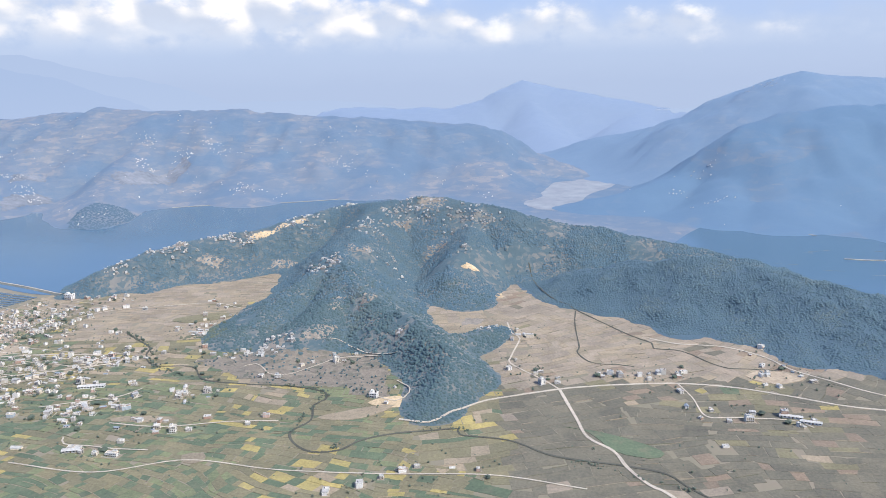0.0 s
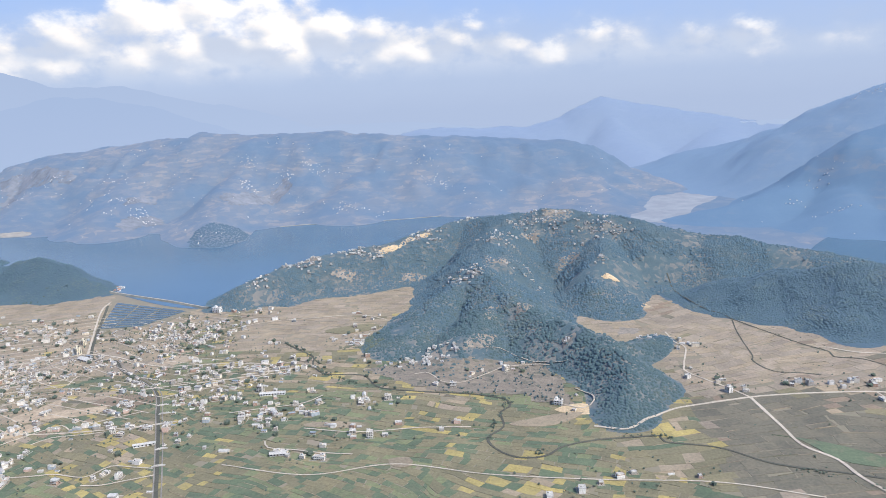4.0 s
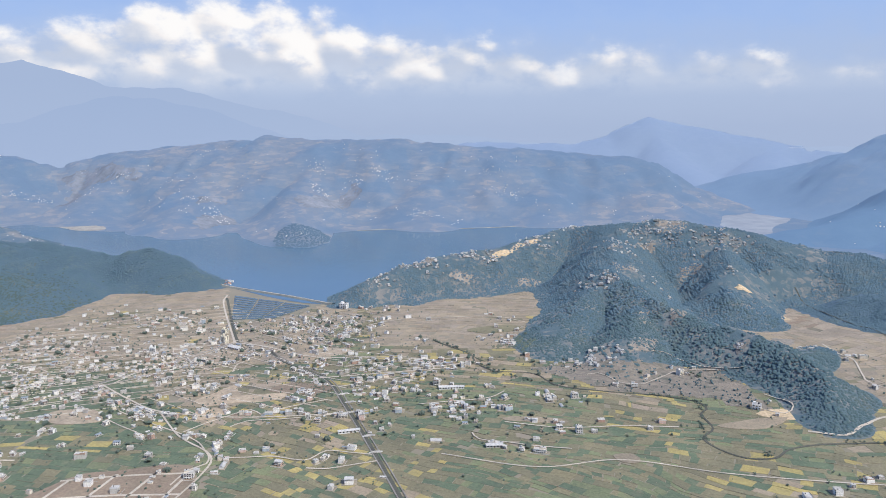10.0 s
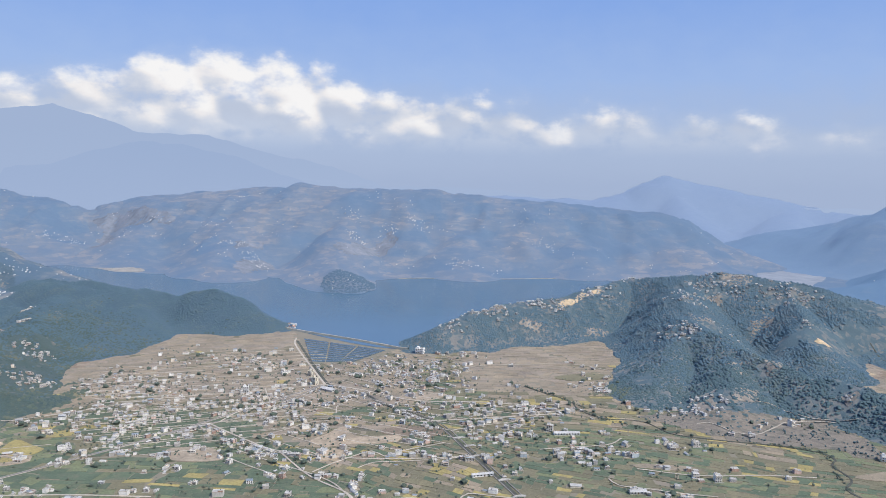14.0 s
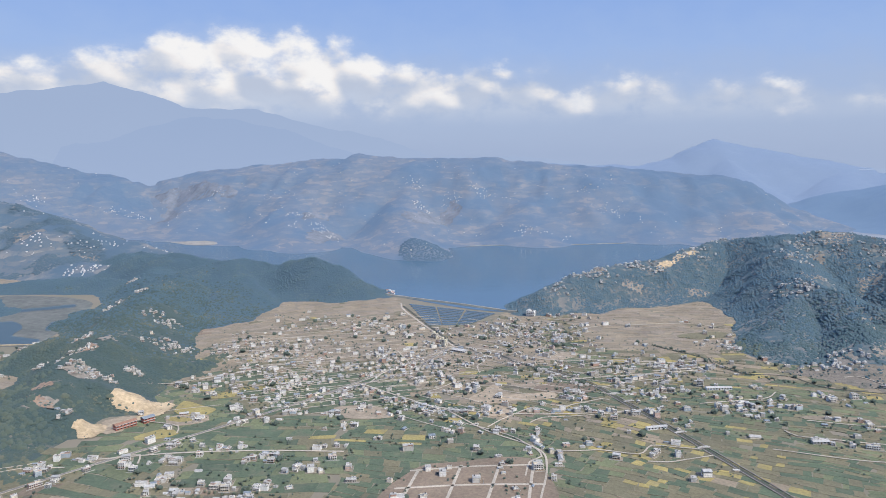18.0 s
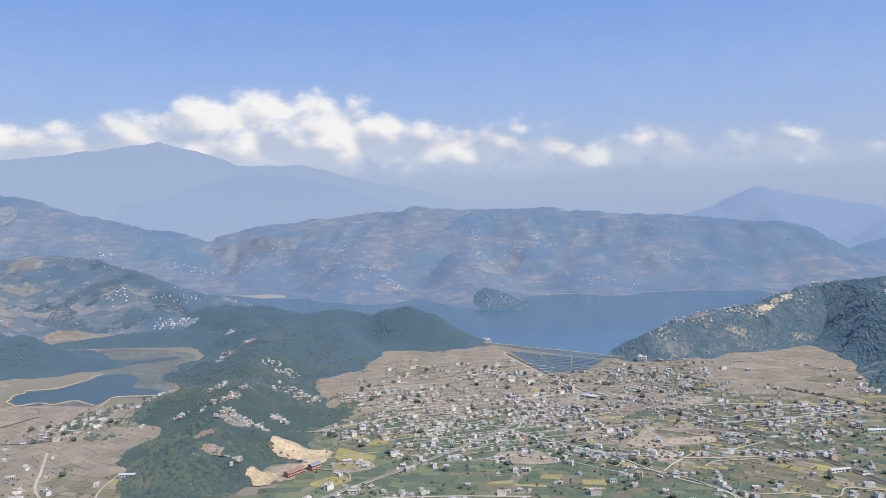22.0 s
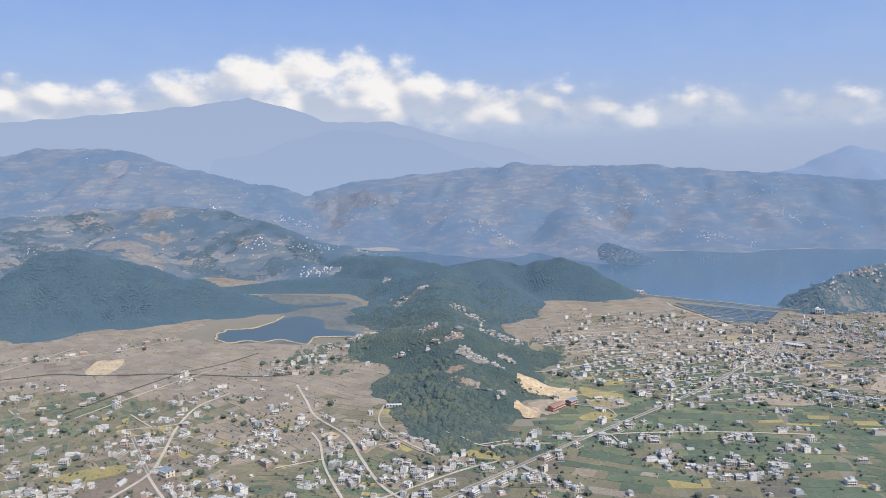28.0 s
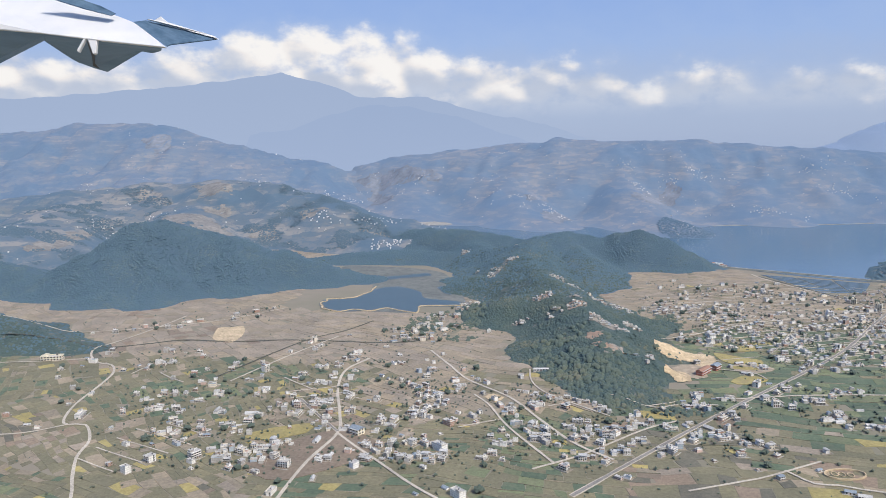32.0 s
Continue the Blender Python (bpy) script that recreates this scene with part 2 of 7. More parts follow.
road_mat = earth("pale_dust_road", ((0.46, 0.41, 0.335), (0.56, 0.50, 0.41)), fine=0.5, own=None)
tar_mat = earth("grey_asphalt_road", ((0.20, 0.185, 0.165), (0.28, 0.26, 0.235)), fine=0.5, own=None)
bare_mat = earth("bare_earth", ((0.33, 0.27, 0.20), (0.44, 0.36, 0.26)), fine=0.2, own="each")
sand_mat = earth("cut_sandstone", ((0.45, 0.34, 0.205), (0.62, 0.49, 0.315)), fine=0.25, coarse=0.05, bump=0.8)
bank_mat = earth("dark_weedy_bank", ((0.055, 0.06, 0.045), (0.095, 0.095, 0.07)), fine=0.5)
yard_mat = earth("swept_yard", ((0.235, 0.205, 0.150), (0.32, 0.275, 0.205)), fine=0.6, coarse=0.1, bump=0.1)
red_earth = earth("hamlet_yard", ((0.27, 0.235, 0.19), (0.36, 0.31, 0.245)), fine=0.5, coarse=0.1, bump=0.1)
bund_mat = earth("field_bund", ((0.125, 0.130, 0.080), (0.190, 0.175, 0.115)), fine=0.5)

k = Look("lake_water", 0.12, spec=0.5)
wave = k.noise(0.12, 6, 0.7, (1, 2.2, 1, 0.5))
k.bump(wave, 0.25, 0.25)
k.bsdf.inputs["IOR"].default_value = 1.33
lake_mat = k.done(k.mix(k.noise(0.004, 3), (0.082, 0.158, 0.238), (0.098, 0.176, 0.258)))
k = Look("pond_water", 0.3, spec=0.25)
k.bump(k.noise(0.3, 4), 0.15, 0.1)
pond_mat = k.done(k.mix(k.noise(0.02, 3), (0.066, 0.108, 0.128), (0.092, 0.135, 0.155)))

k = Look("pond_basin", 0.15, spec=0.5)
basin_mat = k.done(k.mix(k.noise(0.1, 3), (0.070, 0.108, 0.115), (0.105, 0.145, 0.150)))


def hill_look(name, wood, field, patch, share, cell, sheen, tint=(0.60, 0.76, 1.0), scale=0.004, plot=0.3, soft=0.0, band=0.06):
    """A slope with woods, dry terraces and a scatter of clearings."""
    k = Look(name, 0.95, sheen, tint)
    big, mid, fine = k.noise(scale, 5, 0.65), k.noise(scale * 6, 6, 0.7), k.noise(0.09, 5, 0.75)
    plots, strip = k.cells(cell), k.noise(scale * 3, 5, 0.6, (0.6, 1.0, 5.0))
    sel = k.ramp(k.math("ADD", k.math("ADD", k.math("MULTIPLY", big, 0.8 - plot), k.math("MULTIPLY", strip, 0.2)), k.math("MULTIPLY", plots, plot)), [(share - 0.04, 0.0), (share + band, 1.0)])
    woods = k.mix(k.ramp(k.math("MULTIPLY", k.math("ADD", mid, fine), 0.5), [(0.36, 0.0), (0.62, 1.0)]), wood[0], wood[1])
    terr = k.mix(plots, field[0], field[1])
    terr = k.mix(k.ramp(fine, [(0.3, 0.0), (0.7, 1.0)]), terr, k.mix(mid, terr, patch))
    k.bump(k.math("ADD", mid, k.math("MULTIPLY", fine, 0.5)), 0.3, 6.0)
    if soft:
        k.soften(soft)
    return k.done(k.mix(sel, woods, terr))


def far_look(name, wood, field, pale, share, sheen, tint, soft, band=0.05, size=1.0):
    """A slope far off with the haze put into its colours: woods in ragged patches, between them terraces that follow
    the contours, dotted with trees.
    """
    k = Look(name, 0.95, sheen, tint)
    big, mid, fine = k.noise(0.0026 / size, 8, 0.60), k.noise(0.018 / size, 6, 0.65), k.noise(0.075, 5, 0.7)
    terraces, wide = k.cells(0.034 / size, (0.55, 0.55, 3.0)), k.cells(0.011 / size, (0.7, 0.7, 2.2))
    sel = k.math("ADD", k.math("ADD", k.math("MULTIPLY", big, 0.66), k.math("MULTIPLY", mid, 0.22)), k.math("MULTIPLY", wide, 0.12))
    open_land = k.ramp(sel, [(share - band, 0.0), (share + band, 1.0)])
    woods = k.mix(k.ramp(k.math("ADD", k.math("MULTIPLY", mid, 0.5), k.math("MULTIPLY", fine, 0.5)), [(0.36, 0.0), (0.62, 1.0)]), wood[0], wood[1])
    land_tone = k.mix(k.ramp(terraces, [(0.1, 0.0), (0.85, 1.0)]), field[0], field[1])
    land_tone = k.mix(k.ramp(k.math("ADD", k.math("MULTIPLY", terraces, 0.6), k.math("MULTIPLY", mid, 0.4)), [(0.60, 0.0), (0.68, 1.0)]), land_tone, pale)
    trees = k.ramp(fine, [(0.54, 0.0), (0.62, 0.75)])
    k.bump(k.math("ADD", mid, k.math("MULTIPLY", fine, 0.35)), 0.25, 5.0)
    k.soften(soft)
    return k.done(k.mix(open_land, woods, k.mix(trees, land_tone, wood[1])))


scrub_hill = hill_look("scrub_slope", ((0.044, 0.074, 0.064), (0.060, 0.088, 0.070)), ((0.17, 0.15, 0.118), (0.25, 0.21, 0.16)), (0.12, 0.13, 0.10), 0.66, 0.14, 0.1, scale=0.012)
# slopes across the valley: haze blue mixed into their woods, fields and sheen
lake_slope = hill_look("hazed_lakeside_scrub", ((0.056, 0.098, 0.130), (0.066, 0.106, 0.136)), ((0.100, 0.125, 0.138), (0.140, 0.150, 0.148)), (0.09, 0.125, 0.142), 0.68, 0.14, 0.12, (0.45, 0.70, 1.0), 0.012, 0.12, 0.5, 0.12)
village_slope = hill_look("hazed_terraced_scrub", ((0.066, 0.108, 0.124), (0.080, 0.118, 0.128)), ((0.165, 0.165, 0.152), (0.235, 0.215, 0.182)), (0.130, 0.146, 0.142), 0.53, 0.14, 0.1, (0.45, 0.70, 1.0), 0.012, 0.2, 0.4, 0.1)
# far hills: the further off, the more haze blue in colour and sheen
terrace_hill = far_look("hazed_terrace_slope", ((0.070, 0.118, 0.164), (0.084, 0.132, 0.174)), ((0.112, 0.144, 0.168), (0.180, 0.184, 0.184)), (0.240, 0.230, 0.214), 0.475, 0.12, (0.5, 0.72, 1.0), 0.45, 0.05, 0.8)
range_hill = far_look("hazed_range_slope", ((0.112, 0.174, 0.258), (0.124, 0.187, 0.270)), ((0.158, 0.198, 0.258), (0.206, 0.226, 0.262)), (0.246, 0.252, 0.272), 0.500, 0.1, (0.45, 0.68, 1.0), 0.55, 0.08, 0.8)
spur_hill = far_look("hazed_spur_slope", ((0.104, 0.182, 0.284), (0.114, 0.192, 0.292)), ((0.126, 0.194, 0.284), (0.150, 0.206, 0.278)), (0.178, 0.216, 0.272), 0.585, 0.1, (0.42, 0.68, 1.0), 0.55, 0.06)
hazed_hill = far_look("hazed_mountain_slope", ((0.146, 0.222, 0.328), (0.158, 0.234, 0.338)), ((0.168, 0.238, 0.335), (0.186, 0.250, 0.338)), (0.208, 0.262, 0.338), 0.55, 0.1, (0.42, 0.68, 1.0), 0.55, 0.08)
far_hill = hill_look("hazed_far_slope", ((0.210, 0.281, 0.394), (0.221, 0.292, 0.405)), ((0.226, 0.295, 0.405), (0.231, 0.303, 0.410)), (0.221, 0.292, 0.400), 0.6, 0.02, 0.1, (0.5, 0.68, 1.0), plot=0.1, soft=0.7, band=0.2)


def foliage(name, colours, sheen=0.3, tint=(0.70, 0.85, 1.0), soft=0.6):
    k = Look(name, 0.85, sheen, tint)
    own = k.ramp(k.math("ADD", k.math("MULTIPLY", k.island(), 0.25), k.math("MULTIPLY", k.ramp(k.noise(0.018, 4), [(0.35, 0.0), (0.68, 1.0)]), 0.75)),
                 [(0.05, colours[0]), (0.40, colours[1]), (0.66, colours[2]), (0.90, colours[3])])
    k.bump(k.noise(0.9, 3), 0.3, 0.5)
    k.soften(soft)
    return k.done(k.mix(k.ramp(k.noise(0.25, 4), [(0.3, 0.0), (0.7, 0.5)]), own, k.mix(0.2, own, (0.03, 0.04, 0.035))))


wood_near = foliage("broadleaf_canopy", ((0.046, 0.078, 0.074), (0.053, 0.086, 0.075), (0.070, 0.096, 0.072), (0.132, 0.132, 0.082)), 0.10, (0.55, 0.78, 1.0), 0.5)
# wood_mid to wood_back: leaf colours with haze blue mixed in for distance
wood_mid = foliage("hazed_canopy", ((0.064, 0.114, 0.146), (0.070, 0.121, 0.149), (0.080, 0.128, 0.148), (0.104, 0.144, 0.148)), 0.10, (0.45, 0.72, 1.0), 0.6)
wood_hill = foliage("hazed_hill_canopy", ((0.064, 0.121, 0.166), (0.070, 0.127, 0.168), (0.080, 0.134, 0.168), (0.112, 0.150, 0.164)), 0.10, (0.48, 0.74, 1.0), 0.6)
wood_spur = foliage("hazed_spur_canopy", ((0.048, 0.090, 0.104), (0.054, 0.097, 0.106), (0.064, 0.104, 0.105), (0.102, 0.124, 0.108)), 0.12, (0.5, 0.75, 1.0), 0.55)
wood_far = foliage("hazed_ridge_canopy", ((0.080, 0.140, 0.204), (0.085, 0.146, 0.209), (0.091, 0.151, 0.211), (0.100, 0.157, 0.211)), 0.1, (0.45, 0.68, 1.0), 0.75)
wood_back = foliage("hazed_terrace_canopy", ((0.076, 0.126, 0.164), (0.082, 0.132, 0.168), (0.090, 0.138, 0.170), (0.104, 0.146, 0.168)), 0.1, (0.45, 0.68, 1.0), 0.75)
olive_wood = foliage("olive_canopy", ((0.062, 0.090, 0.066), (0.078, 0.104, 0.068), (0.104, 0.120, 0.070), (0.150, 0.140, 0.082)), 0.12, (0.6, 0.8, 1.0), 0.7)
bark_mat = earth("bark", ((0.10, 0.08, 0.06), (0.16, 0.13, 0.10)), fine=2.0)

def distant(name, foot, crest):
    """A range so far off that only its haze is seen: haze colour painted as emission, paler towards its foot."""
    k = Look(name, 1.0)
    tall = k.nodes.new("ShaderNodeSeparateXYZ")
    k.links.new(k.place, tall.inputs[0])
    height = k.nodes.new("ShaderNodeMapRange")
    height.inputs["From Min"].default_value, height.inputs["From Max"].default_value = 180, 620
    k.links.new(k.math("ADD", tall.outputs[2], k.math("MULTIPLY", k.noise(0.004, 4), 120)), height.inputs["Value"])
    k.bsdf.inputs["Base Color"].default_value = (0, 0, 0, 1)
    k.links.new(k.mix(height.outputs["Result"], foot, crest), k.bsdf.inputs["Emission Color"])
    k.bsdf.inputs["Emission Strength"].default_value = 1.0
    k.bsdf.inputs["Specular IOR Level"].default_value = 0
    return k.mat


# unlit ranges that glow in the colour of the haze
distant_mat = distant("haze_glow_range", (0.298, 0.368, 0.510), (0.284, 0.354, 0.497))
shoulder_mat = distant("haze_glow_shoulder", (0.284, 0.355, 0.503), (0.262, 0.336, 0.487))

PAINT = [(0.0, (0.82, 0.80, 0.75)), (0.24, (0.54, 0.52, 0.48)), (0.36, (0.76, 0.69, 0.57)), (0.49, (0.40, 0.385, 0.36)), (0.62, (0.62, 0.45, 0.38)),
         (0.67, (0.84, 0.83, 0.80)), (0.88, (0.40, 0.47, 0.53)), (0.93, (0.40, 0.27, 0.21))]


def plaster(name, rnd):
    k = Look(name, 0.85)
    own = k.ramp(k.each() if rnd == "each" else k.island(), PAINT, True)
    dirt = k.ramp(k.noise(0.5, 5, 0.7, (1, 1, 0.3)), [(0.35, (0.72, 0.70, 0.67)), (0.6, (1.0, 1.0, 1.0))])
    return k.done(k.mix(1.0, own, dirt, "MULTIPLY"))


wall_each, wall_many = plaster("painted_plaster", "each"), plaster("painted_plaster_far", "island")
slab_mat = earth("weathered_concrete", ((0.40, 0.39, 0.37), (0.56, 0.55, 0.52)), fine=1.2, coarse=0.2, bump=0.1, sheen=0)
k = Look("window_glass", 0.25, spec=0.3)
glass_mat = k.done(k.mix(k.noise(1.5, 2), (0.025, 0.03, 0.035), (0.05, 0.055, 0.06)))
tin_mat = earth("corrugated_tin", ((0.22, 0.27, 0.32), (0.30, 0.345, 0.385)), fine=1.0, rough=0.45, bump=0.05, sheen=0)
rust_mat = earth("rusty_tin", ((0.30, 0.16, 0.11), (0.42, 0.25, 0.18)), fine=0.8, rough=0.6, bump=0.05, sheen=0)
grey_tin = earth("grey_tin", ((0.43, 0.43, 0.42), (0.57, 0.565, 0.55)), fine=0.8, rough=0.45, bump=0.05, sheen=0)
tank_mat = earth("black_plastic_tank", ((0.03, 0.03, 0.035), (0.05, 0.05, 0.055)), fine=3, rough=0.5, bump=0, sheen=0)
door_mat = earth("brown_door", ((0.13, 0.08, 0.05), (0.18, 0.12, 0.08)), fine=3, rough=0.6, bump=0, sheen=0)

pale_mat = earth("limewashed_walls", ((0.55, 0.555, 0.56), (0.76, 0.755, 0.74)), fine=0.3, bump=0, sheen=0)

# ---- numbers and meshes ----


def hash01(ix, iy, seed):
    h = (ix.astype(np.int64) * 374761393 + iy.astype(np.int64) * 668265263 + seed * 974634777) & 0x7FFFFFFF
    h = ((h ^ (h >> 13)) * 1274126177) & 0x7FFFFFFF
    return ((h ^ (h >> 16)) & 0xFFFF) / 65535.0


def value_noise(x, y, seed=0):
    ix, iy = np.floor(x), np.floor(y)
    fx, fy = x - ix, y - iy
    fx, fy = fx * fx * (3 - 2 * fx), fy * fy * (3 - 2 * fy)
    a, b = hash01(ix, iy, seed), hash01(ix + 1, iy, seed)
    c, d = hash01(ix, iy + 1, seed), hash01(ix + 1, iy + 1, seed)
    return a + (b - a) * fx + (c - a) * fy + (a - b - c + d) * fx * fy


def fbm(x, y, scale, octaves=4, seed=0):
    total, amp, norm = 0.0, 1.0, 0.0
    for i in range(octaves):
        total = total + amp * value_noise(x * scale * 2 ** i + 17.3 * i, y * scale * 2 ** i - 9.1 * i, seed + i)
        norm, amp = norm + amp, amp * 0.5
    return total / norm


def mesh_of(name, verts, faces, mats, index=None, smooth=False):
    """A mesh from numpy arrays; faces all triangles or all quads."""
    me = bpy.data.meshes.new(name)
    verts, faces = np.asarray(verts, np.float32), np.asarray(faces, np.int32)
    n, side = faces.shape
    me.vertices.add(len(verts)), me.loops.add(n * side), me.polygons.add(n)
    me.vertices.foreach_set("co", verts.ravel())
    me.loops.foreach_set("vertex_index", faces.ravel())
    me.polygons.foreach_set("loop_start", np.arange(0, n * side, side, dtype=np.int32))
    for m in mats:
        me.materials.append(m)
    if index is not None:
        me.polygons.foreach_set("material_index", np.asarray(index, np.int32))
    if smooth:
        me.polygons.foreach_set("use_smooth", np.ones(n, bool))
    me.update(calc_edges=True)
    if not smooth:
        me.shade_flat()
    return me


def under(ob, parent):
    ob.parent = parent
    return ob


def part(name, me, parent, label=""):
    return tagged(under(new(name, me), parent), label)


BOX_V = np.array([(x, y, z) for z in (0, 1) for y in (-.5, .5) for x in (-.5, .5)])
BOX_F = np.array([(0, 2, 3, 1), (4, 5, 7, 6), (0, 1, 5, 4), (2, 6, 7, 3), (0, 4, 6, 2), (1, 3, 7, 5)])


def boxes(items):
    """Vertices and quads of boxes (x, y, z of the base's middle, then the three sizes)."""
    vs = [BOX_V * (b[3], b[4], b[5]) + (b[0], b[1], b[2]) for b in items]
    fs = [BOX_F + 8 * i for i in range(len(items))]
    return np.concatenate(vs), np.concatenate(fs)


# ---- relief: ridges as crest lines (x, y, height, half width) ----
HILLS = ({"village_hill": [[(-648, 1190, 5, 34), (-618, 1238, 34, 72), (-570, 1290, 50, 100), (-510, 1345, 58, 118), (-460, 1385, 64, 130), (-385, 1425, 66, 130), (-215, 1570, 95, 170), (-120, 1490, 112, 220),
                      (-32, 1490, 122, 240), (61, 1450, 110, 230), (130, 1420, 100, 220), (246, 1385, 76, 190), (367, 1335, 62, 160), (432, 1300, 54, 150), (520, 1250, 38, 120)],
                     [(-120, 1490, 112, 190), (-160, 1340, 88, 160), (-180, 1200, 70, 130), (-150, 1080, 58, 110), (-88, 970, 44, 78), (-22, 880, 46, 66), (2, 805, 34, 58), (-16, 728, 15, 40)],
                     [(-180, 1200, 62, 110), (-245, 1080, 38, 90), (-290, 960, 12, 60)],
                     [(-150, 1080, 50, 100), (-190, 950, 30, 80), (-215, 880, 8, 50)],
                     [(61, 1450, 100, 150), (40, 1300, 70, 120), (10, 1180, 40, 80), (30, 1120, 12, 50)],
                     [(-22, 880, 34, 56), (40, 930, 16, 42), (72, 975, 6, 28)]]}
    | {"forest_hill": [[(168, 1215, 6, 50), (255, 1190, 36, 120), (320, 1160, 56, 150), (392, 1120, 72, 180), (453, 1085, 72, 180), (515, 1025, 64, 170), (575, 965, 58, 170), (640, 900, 56, 170), (760, 800, 58, 180)],
                    [(392, 1120, 60, 100), (350, 1010, 26, 70), (330, 960, 6, 40)], [(515, 1025, 54, 100), (470, 920, 26, 70), (450, 850, 6, 40)]]}
    | {"dam_hill": [[(-940, 1330, 3, 40), (-990, 1342, 34, 75), (-1040, 1352, 62, 105), (-1081, 1356, 74, 118), (-1120, 1362, 66, 110), (-1155, 1362, 56, 115), (-1226, 1350, 72, 130), (-1262, 1300, 70, 130), (-1300, 1240, 62, 120), (-1340, 1200, 46, 95)],
                 [(-1226, 1350, 60, 100), (-1200, 1220, 42, 95), (-1190, 1120, 22, 75), (-1180, 1060, 8, 45)],
                 [(-1340, 1440, 44, 90), (-1444, 1440, 62, 115), (-1540, 1480, 56, 115), (-1600, 1560, 50, 110), (-1480, 1620, 40, 100)],
                 [(-1300, 1240, 56, 95), (-1400, 1290, 40, 90), (-1444, 1440, 50, 95)],
                 [(-1400, 1290, 34, 70), (-1500, 1345, 24, 70), (-1600, 1350, 26, 78), (-1700, 1330, 20, 70), (-1790, 1300, 8, 45)]]}
    | {"quarry_hill": [[(-1152, 540, 8, 52), (-1160, 600, 26, 70), (-1174, 680, 40, 88), (-1192, 770, 46, 98), (-1224, 880, 44, 112), (-1258, 980, 42, 112), (-1285, 1080, 48, 130), (-1290, 1190, 58, 130)],
                    [(-1224, 880, 42, 95), (-1290, 840, 34, 75), (-1330, 880, 14, 50)], [(-1285, 1080, 46, 115), (-1350, 1062, 26, 88), (-1405, 1115, 10, 55)],
                    [(-1175, 680, 38, 84), (-1130, 676, 30, 50), (-1098, 672, 19, 34), (-1070, 668, 9, 22)], [(-1168, 600, 28, 60), (-1125, 602, 24, 34), (-1104, 598, 17, 22), (-1090, 592, 9, 14)],
                    [(-1192, 770, 40, 80), (-1130, 800, 22, 55), (-1098, 820, 8, 35)]]}
    | {"pine_hill": [[(-2085, 890, 26, 75), (-2060, 955, 72, 125), (-2020, 1020, 112, 165), (-1975, 1052, 122, 190), (-1900, 1075, 98, 190), (-1844, 1070, 88, 175), (-1770, 1095, 58, 140), (-1684, 1100, 34, 105), (-1600, 1105, 10, 55)],
                  [(-1975, 1052, 100, 130), (-1900, 930, 40, 95), (-1880, 850, 10, 60)], [(-1975, 1052, 100, 150), (-2000, 930, 60, 110), (-1960, 850, 20, 70)], [(-2330, 940, 60, 160), (-2240, 960, 46, 130), (-2160, 930, 30, 90), (-2110, 880, 10, 55)]]}
    | {"corner_hill": [[(-2200, 640, 60, 130), (-2080, 640, 46, 110), (-1960, 622, 36, 85), (-1880, 606, 24, 62), (-1820, 592, 12, 40), (-1788, 596, 5, 26)]]})
HILLS = {nm: [[(x, y, max(h - 2.5, 2), w) for x, y, h, w in line] for line in lines] for nm, lines in HILLS.items()}     # crests without their trees
